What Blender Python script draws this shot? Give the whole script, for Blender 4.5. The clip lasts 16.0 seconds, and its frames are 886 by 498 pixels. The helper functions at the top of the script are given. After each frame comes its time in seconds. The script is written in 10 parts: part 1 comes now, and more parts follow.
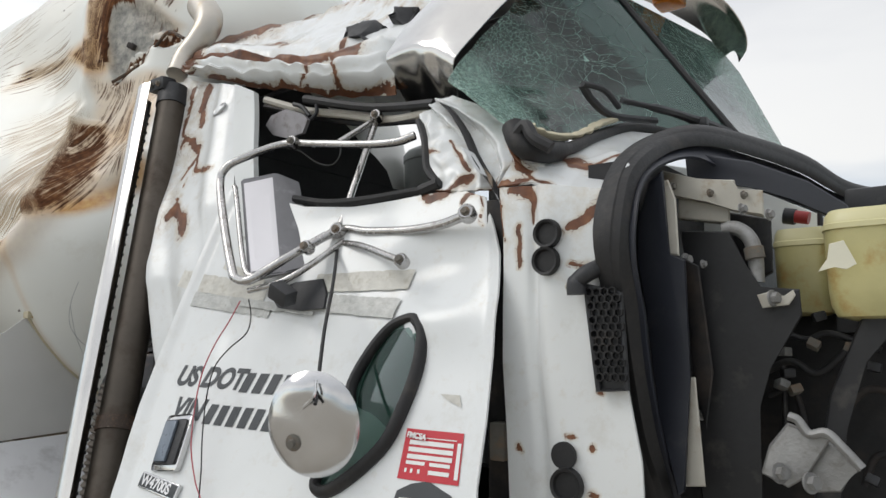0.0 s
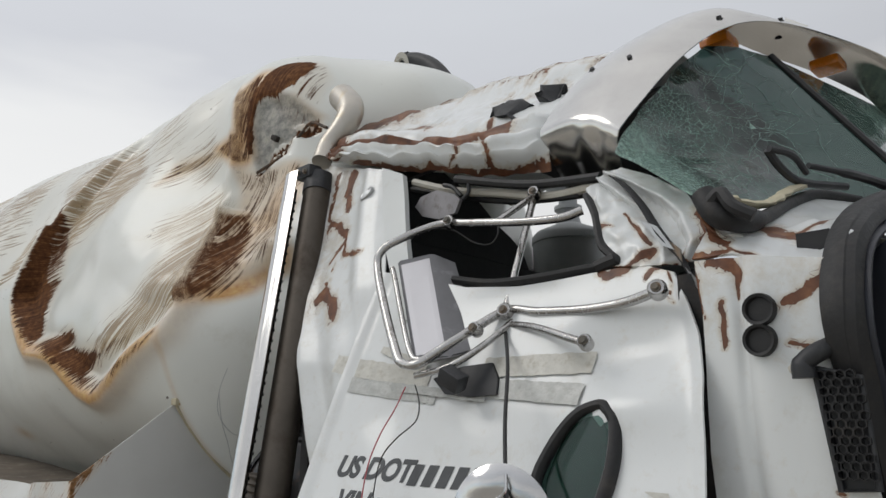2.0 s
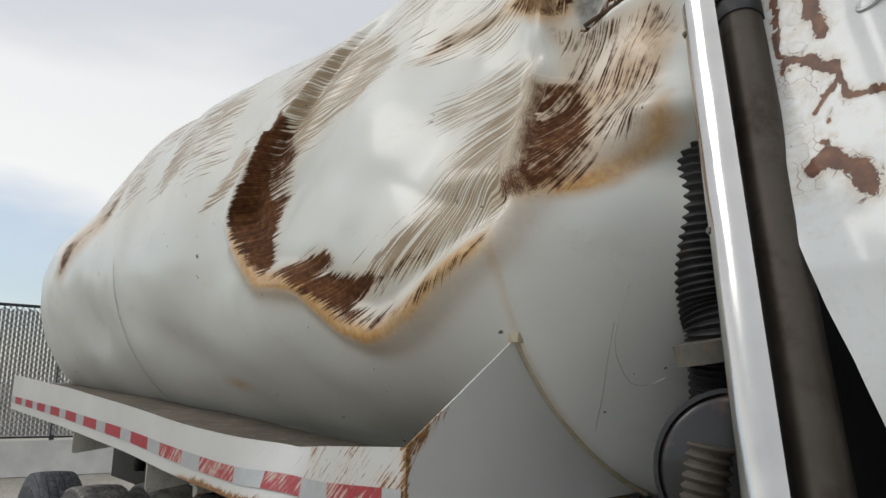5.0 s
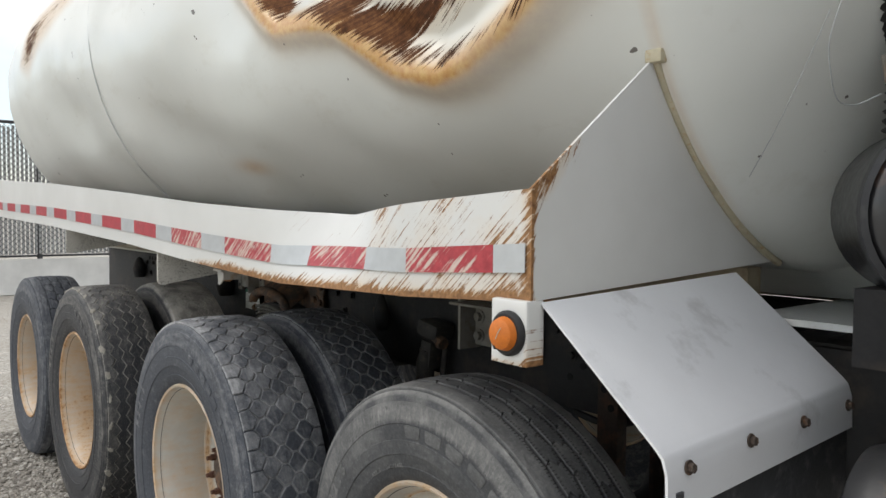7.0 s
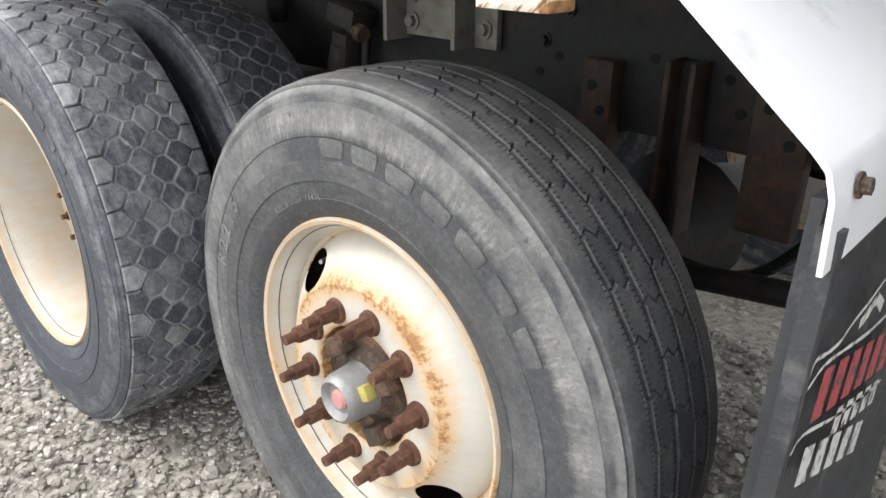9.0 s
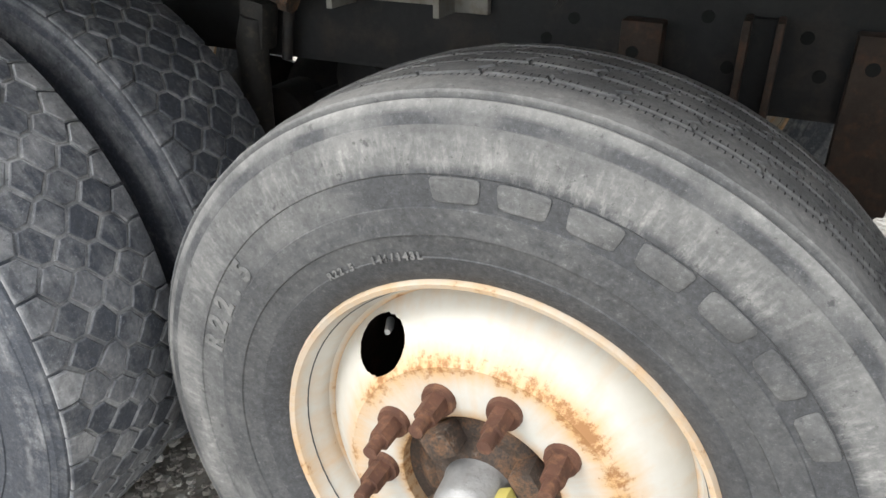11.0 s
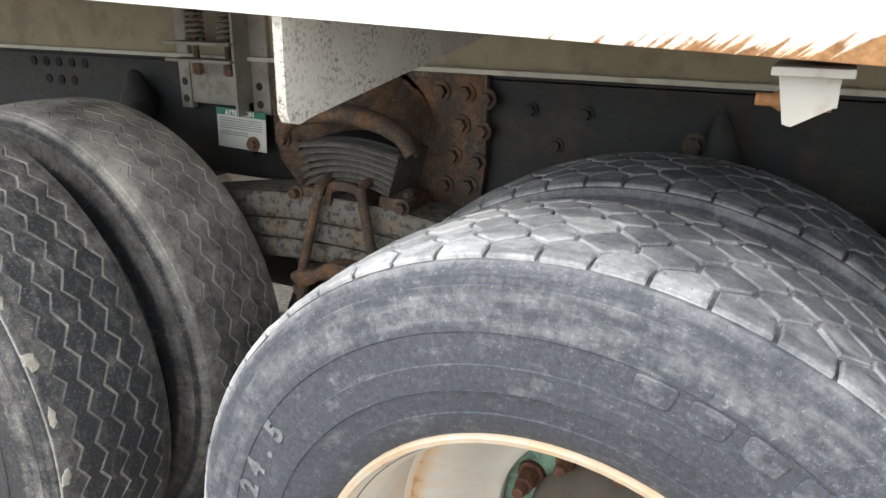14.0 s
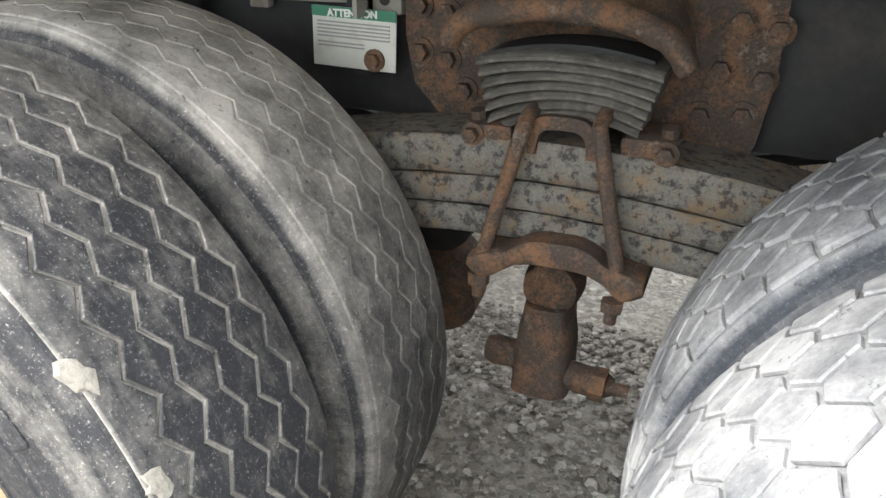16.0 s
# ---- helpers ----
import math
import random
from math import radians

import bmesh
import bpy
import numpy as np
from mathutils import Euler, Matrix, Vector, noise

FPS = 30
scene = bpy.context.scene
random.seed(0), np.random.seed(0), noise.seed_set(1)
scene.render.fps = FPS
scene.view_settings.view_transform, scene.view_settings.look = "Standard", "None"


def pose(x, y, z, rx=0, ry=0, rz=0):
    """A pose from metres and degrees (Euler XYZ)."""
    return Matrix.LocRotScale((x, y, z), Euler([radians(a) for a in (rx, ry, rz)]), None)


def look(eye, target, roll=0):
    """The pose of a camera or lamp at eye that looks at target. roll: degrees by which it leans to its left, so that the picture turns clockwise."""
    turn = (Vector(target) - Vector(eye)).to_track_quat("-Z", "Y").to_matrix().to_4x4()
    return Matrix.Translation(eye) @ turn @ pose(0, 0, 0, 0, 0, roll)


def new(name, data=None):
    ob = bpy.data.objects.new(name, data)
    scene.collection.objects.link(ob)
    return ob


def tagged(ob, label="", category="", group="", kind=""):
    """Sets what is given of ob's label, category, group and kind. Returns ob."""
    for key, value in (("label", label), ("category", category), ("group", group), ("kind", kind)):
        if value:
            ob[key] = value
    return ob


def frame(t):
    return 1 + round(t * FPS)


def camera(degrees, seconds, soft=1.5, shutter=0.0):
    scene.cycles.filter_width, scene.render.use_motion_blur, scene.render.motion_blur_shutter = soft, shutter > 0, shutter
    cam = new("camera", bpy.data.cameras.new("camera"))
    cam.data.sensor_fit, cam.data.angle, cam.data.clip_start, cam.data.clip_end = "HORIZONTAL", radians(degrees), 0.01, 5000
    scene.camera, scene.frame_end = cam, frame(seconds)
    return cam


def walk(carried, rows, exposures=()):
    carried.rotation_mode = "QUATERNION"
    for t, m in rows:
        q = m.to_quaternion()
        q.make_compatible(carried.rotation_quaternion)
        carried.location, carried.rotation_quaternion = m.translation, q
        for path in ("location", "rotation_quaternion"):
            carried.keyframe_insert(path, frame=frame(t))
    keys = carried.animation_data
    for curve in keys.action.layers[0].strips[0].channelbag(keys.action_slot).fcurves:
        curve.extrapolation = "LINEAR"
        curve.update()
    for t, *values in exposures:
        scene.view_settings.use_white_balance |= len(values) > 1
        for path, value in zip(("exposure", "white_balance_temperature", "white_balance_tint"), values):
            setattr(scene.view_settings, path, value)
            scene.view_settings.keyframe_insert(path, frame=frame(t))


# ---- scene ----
# camera and its way along the truck
cam = camera(61.5, 16.0)
METRES, EYE, TILT, LEAN, TURN = 5.58, 1.67, 7.0, 0.0, 37.5
ROWS = [
    (0.0, 0.0, 0.0, 0.0, 0.0, 0.0, -0.0),
    (0.5, -0.0006, -0.004, 0.0047, -0.18, 3.65, -0.1),
    (1.0, -0.0038, -0.0049, 0.0052, -0.32, 5.89, -0.18),
    (1.5, -0.0135, -0.0009, 0.0033, 2.24, 6.5, 0.08),
    (2.0, -0.0325, 0.0155, -0.002, 7.48, 6.68, 0.58),
    (2.5, -0.0542, 0.0492, -0.0043, 11.64, 6.78, 0.8),
    (3.0, -0.0823, 0.0695, -0.0074, 13.14, 6.86, 0.95),
    (3.5, -0.1301, 0.0842, -0.0126, 14.16, 7.02, 0.83),
    (4.0, -0.1693, 0.0967, -0.0147, 14.23, 6.87, 0.68),
    (6.5, -0.2846, 0.2086, -0.0565, 13.98, -5.51, 1.02),
    (7.0, -0.2951, 0.2189, -0.0681, 13.01, -9.43, 1.06),
    (7.5, -0.3037, 0.2494, -0.084, 11.77, -14.72, 1.13),
    (8.0, -0.3095, 0.2846, -0.101, 10.26, -20.18, 1.16),
    (8.5, -0.3143, 0.3022, -0.112, 9.58, -27.14, 1.17),
    (11.0, -0.4079, 0.3845, -0.1245, -12.59, -34.37, -1.91),
    (11.5, -0.4382, 0.3957, -0.1207, -13.07, -34.29, -1.87),
    (12.0, -0.4798, 0.3979, -0.1147, -12.98, -33.29, -1.87),
    (12.5, -0.5106, 0.4022, -0.1072, -12.77, -29.67, -1.89),
    (13.0, -0.5365, 0.4305, -0.1137, -12.29, -26.26, -1.86),
    (13.5, -0.562, 0.4709, -0.1217, -10.7, -25.73, -1.62),
    (14.0, -0.591, 0.4972, -0.125, -9.59, -25.59, -1.54),
    (14.5, -0.6257, 0.52, -0.1301, -9.41, -25.56, -1.43),
    (15.0, -0.6425, 0.5485, -0.1395, -9.4, -26.47, -1.36),
    (15.5, -0.6518, 0.5897, -0.1515, -10.73, -29.3, -1.46),
    (16.0, -0.6586, 0.612, -0.1593, -14.89, -31.76, -1.86),
]
walk(cam, [(t, pose(0, 0, EYE, TILT, LEAN, TURN) @ pose(METRES * x, METRES * y, METRES * z, 90 + pitch, roll, yaw)) for t, x, y, z, yaw, pitch, roll in ROWS],
     [(0.0, 0.2), (1.0, 0.06), (2.0, -0.17), (2.5, -0.34), (3.0, -0.39), (4.2, -0.36), (6.3, 0.35), (7.0, 0.55), (7.5, 0.95), (8.0, 1.2), (8.5, 1.6), (11.0, 1.7), (12.5, 1.8), (14.0, 1.84), (15.0, 2.1), (16.0, 2.42)])


# ---- light ----
world = bpy.data.worlds.new("overcast_sky")
scene.world = world
world.use_nodes = True
SUN_ELEV, SUN_ROT = radians(46), radians(223)


def build_sky():
    nt = world.node_tree
    nt.nodes.clear()
    out = nt.nodes.new("ShaderNodeOutputWorld")
    bg = nt.nodes.new("ShaderNodeBackground")
    sky = nt.nodes.new("ShaderNodeTexSky")
    sky.sky_type = "NISHITA"
    sky.sun_disc = False
    sky.sun_elevation, sky.sun_rotation = SUN_ELEV, SUN_ROT
    tc = nt.nodes.new("ShaderNodeTexCoord")
    sep = nt.nodes.new("ShaderNodeSeparateXYZ")
    nt.links.new(tc.outputs["Generated"], sep.inputs[0])
    mp = nt.nodes.new("ShaderNodeMapping")
    mp.inputs["Scale"].default_value = (1.0, 1.0, 4.0)
    nt.links.new(tc.outputs["Generated"], mp.inputs[0])
    nz = nt.nodes.new("ShaderNodeTexNoise")
    nz.inputs["Scale"].default_value, nz.inputs["Detail"].default_value = 2.2, 4.0
    nt.links.new(mp.outputs[0], nz.inputs["Vector"])
    add = nt.nodes.new("ShaderNodeMath")
    add.operation = "MULTIPLY_ADD"
    add.inputs[1].default_value, add.inputs[2].default_value = 0.22, -0.11
    nt.links.new(nz.outputs[0], add.inputs[0])
    ad2 = nt.nodes.new("ShaderNodeMath")
    ad2.operation = "ADD"
    nt.links.new(sep.outputs[2], ad2.inputs[0])
    nt.links.new(add.outputs[0], ad2.inputs[1])
    # cover of cloud by height: thin near the skyline, closed overhead
    cover = nt.nodes.new("ShaderNodeValToRGB")
    els = cover.color_ramp.elements
    els[0].position, els[0].color = 0.02, (0.45, 0.45, 0.45, 1)
    els[1].position, els[1].color = 0.32, (1, 1, 1, 1)
    for p, c in ((0.10, 0.20), (0.17, 0.35), (0.23, 0.95)):
        e = els.new(p)
        e.color = (c, c, c, 1)
    nt.links.new(ad2.outputs[0], cover.inputs[0])
    cloud = nt.nodes.new("ShaderNodeValToRGB")
    els = cloud.color_ramp.elements
    els[0].position, els[0].color = 0.0, (0.80, 0.84, 0.90, 1)
    els[1].position, els[1].color = 1.0, (1.0, 1.0, 1.02, 1)
    for p, c in ((0.24, (0.93, 0.93, 0.92)), (0.33, (0.86, 0.87, 0.88)), (0.42, (0.67, 0.69, 0.735)), (0.6, (0.74, 0.77, 0.82))):
        e = els.new(p)
        e.color = (*c, 1)
    nt.links.new(ad2.outputs[0], cloud.inputs[0])
    dim = nt.nodes.new("ShaderNodeMix")
    dim.data_type, dim.blend_type = "RGBA", "MULTIPLY"
    dim.inputs[0].default_value = 1.0
    dim.inputs[7].default_value = (0.11, 0.11, 0.11, 1)
    nt.links.new(sky.outputs[0], dim.inputs[6])
    mix = nt.nodes.new("ShaderNodeMix")
    mix.data_type = "RGBA"
    nt.links.new(cover.outputs[0], mix.inputs[0])
    nt.links.new(dim.outputs[2], mix.inputs[6])
    nt.links.new(cloud.outputs[0], mix.inputs[7])
    nt.links.new(mix.outputs[2], bg.inputs[0])
    # the cloud is brighter towards the veiled sun and duller away from it
    glow = nt.nodes.new("ShaderNodeVectorMath")
    glow.operation = "DOT_PRODUCT"
    glow.inputs[1].default_value = (-0.17, -0.10, 0.0)
    nt.links.new(tc.outputs["Generated"], glow.inputs[0])
    lift = nt.nodes.new("ShaderNodeMath")
    lift.operation = "ADD"
    lift.inputs[1].default_value = 0.96
    nt.links.new(glow.outputs["Value"], lift.inputs[0])
    nt.links.new(lift.outputs[0], bg.inputs[1])
    nt.links.new(bg.outputs[0], out.inputs[0])


build_sky()
sun_data = bpy.data.lights.new("sun", "SUN")
sun_data.energy, sun_data.angle, sun_data.color = 0.7, radians(26), (1.0, 0.96, 0.90)
sun = new("sun", sun_data)
sun.matrix_world = look((-10, -6.5, 11), (-3.5, 0.5, 1.0))

# ---- materials ----
def node_mat(name):
    m = bpy.data.materials.new(name)
    m.use_nodes = True
    nt = m.node_tree
    return m, nt, nt.nodes["Principled BSDF"]


def noise_node(nt, scale, detail=4.0, rough=0.55, stretch=None, coord="Object", turn=(0, 0, 0)):
    tc = nt.nodes.new("ShaderNodeTexCoord")
    nz = nt.nodes.new("ShaderNodeTexNoise")
    nz.inputs["Scale"].default_value, nz.inputs["Detail"].default_value, nz.inputs["Roughness"].default_value = scale, detail, rough
    if stretch:
        first = nt.nodes.new("ShaderNodeMapping")
        first.inputs["Rotation"].default_value = turn
        mp = nt.nodes.new("ShaderNodeMapping")
        mp.inputs["Scale"].default_value = stretch
        nt.links.new(tc.outputs[coord], first.inputs[0])
        nt.links.new(first.outputs[0], mp.inputs[0])
        nt.links.new(mp.outputs[0], nz.inputs["Vector"])
    else:
        nt.links.new(tc.outputs[coord], nz.inputs["Vector"])
    return nz.outputs[0]


def ramp(nt, source, stops):
    r = nt.nodes.new("ShaderNodeValToRGB")
    els = r.color_ramp.elements
    while len(els) < len(stops):
        els.new(0.5)
    for e, (p, c) in zip(els, stops):
        e.position = p
        e.color = (*c, 1) if isinstance(c, tuple) else (c, c, c, 1)
    nt.links.new(source, r.inputs[0])
    return r.outputs[0]


def mixc(nt, fac, a, b):
    m = nt.nodes.new("ShaderNodeMix")
    m.data_type = "RGBA"
    for sock, v in ((m.inputs[0], fac), (m.inputs[6], a), (m.inputs[7], b)):
        if hasattr(v, "links"):
            nt.links.new(v, sock)
        elif isinstance(v, tuple):
            sock.default_value = (*v, 1)
        else:
            sock.default_value = v
    return m.outputs[2]


def calc(nt, op, a, b=0.0, c=0.0, clamp=False):
    m = nt.nodes.new("ShaderNodeMath")
    m.operation, m.use_clamp = op, clamp
    for sock, v in zip(m.inputs, (a, b, c)):
        if hasattr(v, "links"):
            nt.links.new(v, sock)
        else:
            sock.default_value = v
    return m.outputs[0]


def bump(nt, bsdf, height, strength=0.3, distance=0.01):
    b = nt.nodes.new("ShaderNodeBump")
    b.inputs["Strength"].default_value, b.inputs["Distance"].default_value = strength, distance
    nt.links.new(height, b.inputs["Height"])
    nt.links.new(b.outputs[0], bsdf.inputs["Normal"])


def attr(nt, name):
    a = nt.nodes.new("ShaderNodeAttribute")
    a.attribute_name = name
    return a.outputs["Fac"]


def surface(name, color, rough=0.5, metal=0.0, vary=0.12, scale=6.0, grain=0.15, dirt=None, dirt_amount=0.5, bump_scale=60.0, bump_strength=0.15, coat=0.0):
    """A base colour with broad and fine variation, patches of a second colour, and fine relief."""
    m, nt, b = node_mat(name)
    dark = tuple(c * (1 - vary) for c in color)
    lite = tuple(min(1, c * (1 + vary * 0.6)) for c in color)
    col = ramp(nt, noise_node(nt, scale, 5.0), [(0.3, dark), (0.7, lite)])
    if dirt:
        mask = ramp(nt, noise_node(nt, scale * 2.3, 8.0, 0.65), [(0.62 - 0.25 * dirt_amount, 0.0), (0.80 - 0.2 * dirt_amount, 1.0)])
        col = mixc(nt, mask, col, dirt)
    fine = noise_node(nt, bump_scale, 6.0, 0.6)
    col = mixc(nt, calc(nt, "MULTIPLY", fine, grain), col, dark)
    nt.links.new(col, b.inputs["Base Color"])
    nt.links.new(calc(nt, "MULTIPLY_ADD", fine, 0.25, rough - 0.12, True), b.inputs["Roughness"])
    b.inputs["Metallic"].default_value = metal
    b.inputs["Coat Weight"].default_value = coat
    if bump_strength:
        bump(nt, b, fine, bump_strength, 0.004)
    return m


def rust_material(name, base, warm, other, warm_at=0.50, scale=16.0, other_at=0.80):
    """Pitted steel: a base tone, blooms of a warm tone and smaller patches of a third, all speckled."""
    m, nt, b = node_mat(name)
    fine = noise_node(nt, 220.0, 6.0, 0.75)
    a = ramp(nt, fine, [(0.28, tuple(c * 0.45 for c in base)), (0.52, base), (0.75, tuple(c * 1.6 for c in base))])
    w = calc(nt, "MULTIPLY_ADD", fine, 0.5, noise_node(nt, scale, 8.0, 0.72))
    a = mixc(nt, ramp(nt, w, [(warm_at + 0.22, 0.0), (warm_at + 0.38, 0.9)]), a, warm)
    o = calc(nt, "MULTIPLY_ADD", fine, 0.4, noise_node(nt, scale * 2.1, 7.0, 0.7))
    a = mixc(nt, ramp(nt, o, [(other_at, 0.0), (other_at + 0.08, 0.85)]), a, other)
    nt.links.new(a, b.inputs["Base Color"])
    nt.links.new(calc(nt, "MULTIPLY_ADD", fine, 0.3, 0.62, True), b.inputs["Roughness"])
    bump(nt, b, w, 0.7, 0.006)
    return m


M_WHITE = surface("white_paint", (0.62, 0.64, 0.63), 0.32, 0, 0.06, 3, 0.05, (0.45, 0.43, 0.38), 0.12, 40, 0.03, 0.3)
M_CHROME = surface("chrome", (0.63, 0.63, 0.63), 0.18, 1.0, 0.1, 5, 0.1, None, 0, 90, 0.05)
M_VISOR = surface("polished_visor_steel", (0.62, 0.61, 0.59), 0.17, 1.0, 0.12, 5, 0.12, None, 0, 5, 0.05)
M_ALU = surface("brushed_aluminium", (0.58, 0.59, 0.60), 0.42, 0.85, 0.1, 5, 0.2, (0.4, 0.4, 0.4), 0.2, 120, 0.05)
M_BLACK = surface("black_plastic", (0.022, 0.023, 0.026), 0.5, 0, 0.3, 7, 0.2, (0.05, 0.05, 0.05), 0.3, 80, 0.15)
M_SEAL = surface("black_rubber_seal", (0.013, 0.013, 0.014), 0.58, 0, 0.3, 6, 0.2, (0.036, 0.031, 0.027), 0.35, 90, 0.25)
M_FRAME = surface("dirty_chassis_black", (0.015, 0.015, 0.016), 0.72, 0, 0.4, 4, 0.3, (0.046, 0.034, 0.027), 0.45, 50, 0.3)
M_RUST = rust_material("rusty_steel", (0.060, 0.043, 0.033), (0.185, 0.095, 0.046), (0.17, 0.152, 0.128))
M_GREYSTEEL = surface("dirty_grey_steel", (0.17, 0.16, 0.14), 0.8, 0.1, 0.3, 9, 0.3, (0.24, 0.15, 0.085), 0.45, 80, 0.4)
M_LEAF = rust_material("weathered_leaf_spring", (0.165, 0.156, 0.135), (0.20, 0.130, 0.068), (0.018, 0.018, 0.019), 0.52, 24.0, other_at=0.71)
M_RED = surface("red_reflective_tape", (0.42, 0.03, 0.045), 0.4, 0, 0.2, 20, 0.2, (0.5, 0.25, 0.22), 0.1, 150, 0.05)
M_SILVER = surface("silver_reflective_tape", (0.5, 0.52, 0.53), 0.35, 0.2, 0.1, 20, 0.2, None, 0, 150, 0.05)
M_LENS = surface("weathered_amber_lens", (0.62, 0.165, 0.012), 0.5, 0, 0.2, 60, 0.3, (0.40, 0.10, 0.02), 0.3, 160, 0.1)
M_AMBER = surface("amber_lens", (0.75, 0.22, 0.01), 0.25, 0, 0.15, 40, 0.1, None, 0, 200, 0.05, 0.5)


def gravel_material():
    m, nt, b = node_mat("gravel_ground")
    tc = nt.nodes.new("ShaderNodeTexCoord")
    cols, high = [], []
    for scale in (55.0, 120.0):
        vo = nt.nodes.new("ShaderNodeTexVoronoi")
        vo.inputs["Scale"].default_value = scale
        nt.links.new(tc.outputs["Object"], vo.inputs["Vector"])
        sep = nt.nodes.new("ShaderNodeSeparateColor")
        nt.links.new(vo.outputs["Color"], sep.inputs[0])
        cols.append(sep.outputs[0])
        high.append(vo.outputs["Distance"])
    a = ramp(nt, cols[0], [(0.0, (0.18, 0.165, 0.143)), (0.5, (0.41, 0.385, 0.34)), (0.85, (0.57, 0.545, 0.49)), (1.0, (0.72, 0.70, 0.645))])
    c = ramp(nt, cols[1], [(0.0, (0.21, 0.195, 0.17)), (1.0, (0.56, 0.53, 0.475))])
    col = mixc(nt, ramp(nt, noise_node(nt, 8.0, 5.0), [(0.4, 0.0), (0.6, 1.0)]), a, c)
    col = mixc(nt, ramp(nt, noise_node(nt, 1.1, 5.0), [(0.35, 0.0), (0.75, 0.6)]), col, (0.30, 0.26, 0.205))
    nt.links.new(col, b.inputs["Base Color"])
    b.inputs["Roughness"].default_value = 0.95
    bump(nt, b, calc(nt, "ADD", high[0], calc(nt, "MULTIPLY", high[1], 0.5)), -1.0, 0.012)
    return m


M_GROUND = gravel_material()


# ---- helpers for building ----
def link_bm(name, bm, mat, smooth=None):
    me = bpy.data.meshes.new(name)
    bmesh.ops.recalc_face_normals(bm, faces=bm.faces)
    bm.to_mesh(me)
    bm.free()
    if mat:
        me.materials.append(mat)
    if smooth is not None:
        for p in me.polygons:
            p.use_smooth = True
        if smooth < 180:
            me.set_sharp_from_angle(angle=radians(smooth))
    return me


def part(name, bm, mat, parent=None, label="", smooth=40, kind=""):
    ob = new(name, bm if isinstance(bm, bpy.types.Mesh) else link_bm(name, bm, mat, smooth))
    if parent is not None:
        ob.parent = parent
        ob.matrix_parent_inverse = parent.matrix_basis.inverted()
    return tagged(ob, label, kind=kind)


def thing(name, label, category, at=(0, 0, 0), group="", kind=""):
    ob = new(name)
    ob.empty_display_size = 0.05
    ob.matrix_basis = Matrix.Translation(at)
    return tagged(ob, label, category, group, kind)


def box(bm, x0, x1, y0, y1, z0, z1, m=None, bevel=0.0):
    """Adds a box, turned by m about its own place, with rounded edges."""
    vs = [bm.verts.new((x, y, z)) for x in (x0, x1) for y in (y0, y1) for z in (z0, z1)]
    fs = [bm.faces.new([vs[i] for i in q]) for q in ((0, 1, 3, 2), (4, 6, 7, 5), (0, 4, 5, 1), (2, 3, 7, 6), (0, 2, 6, 4), (1, 5, 7, 3))]
    if bevel:
        es = list({e for f in fs for e in f.edges})
        made = bmesh.ops.bevel(bm, geom=es, offset=bevel, segments=2, affect="EDGES", profile=0.6)
        vs = list({v for f in made["faces"] for v in f.verts})
    if m is not None:
        bmesh.ops.transform(bm, matrix=m, verts=vs)
    return bm


def boxed(*a, **k):
    return box(bmesh.new(), *a, **k)


def lathe(bm, profile, n=48, m=None, closed=False, arc=None):
    """Turns (radius, along) pairs about the y axis."""
    rings = []
    start, span = (0, 2 * math.pi) if arc is None else arc
    count = n if arc is None else n + 1
    for k in range(count):
        a = start + span * k / n
        rings.append([bm.verts.new((r * math.cos(a), h, r * math.sin(a))) for r, h in profile])
    pairs = list(zip(rings, rings[1:] + rings[:1])) if arc is None else list(zip(rings, rings[1:]))
    steps = len(profile) if closed else len(profile) - 1
    for p, q in pairs:
        for i in range(steps):
            j = (i + 1) % len(profile)
            quad = [p[i], p[j], q[j], q[i]]
            try:
                bm.faces.new(quad)
            except ValueError:
                pass
    if m is not None:
        bmesh.ops.transform(bm, matrix=m, verts=[v for r in rings for v in r])
    bmesh.ops.remove_doubles(bm, verts=[v for r in rings for v in r if v.is_valid], dist=1e-5)
    return bm


def smooth_path(pts, steps=6):
    """A smooth line through the points (Catmull-Rom)."""
    p = [Vector(v) for v in pts]
    p = [p[0] * 2 - p[1]] + p + [p[-1] * 2 - p[-2]]
    out = []
    for i in range(1, len(p) - 2):
        for k in range(steps):
            u = k / steps
            a, b, c, d = p[i - 1], p[i], p[i + 1], p[i + 2]
            out.append(0.5 * (2 * b + (c - a) * u + (2 * a - 5 * b + 4 * c - d) * u * u + (3 * b - a - 3 * c + d) * u ** 3))
    out.append(p[-2])
    return out


def tube(bm, pts, r, n=12, caps=True, flat=1.0, up=None):
    """A tube along the points; r: a radius or one for each point; flat: its second axis, in parts of r."""
    pts = [Vector(p) for p in pts]
    radii = r if isinstance(r, (list, tuple)) else [r] * len(pts)
    side, rings = None, []
    for i, p in enumerate(pts):
        d = (pts[min(i + 1, len(pts) - 1)] - pts[max(i - 1, 0)]).normalized()
        if side is None:
            ref = Vector(up) if up else (Vector((0, 0, 1)) if abs(d.z) < 0.9 else Vector((1, 0, 0)))
            side = d.cross(ref).normalized()
        else:
            side = (side - d * side.dot(d)).normalized()
        other = d.cross(side)
        rings.append([bm.verts.new(p + radii[i] * (math.cos(a) * side + flat * math.sin(a) * other)) for a in (2 * math.pi * k / n for k in range(n))])
    for a, b in zip(rings, rings[1:]):
        for k in range(n):
            bm.faces.new((a[k], a[(k + 1) % n], b[(k + 1) % n], b[k]))
    if caps:
        bm.faces.new(rings[0][::-1])
        bm.faces.new(rings[-1])
    return bm


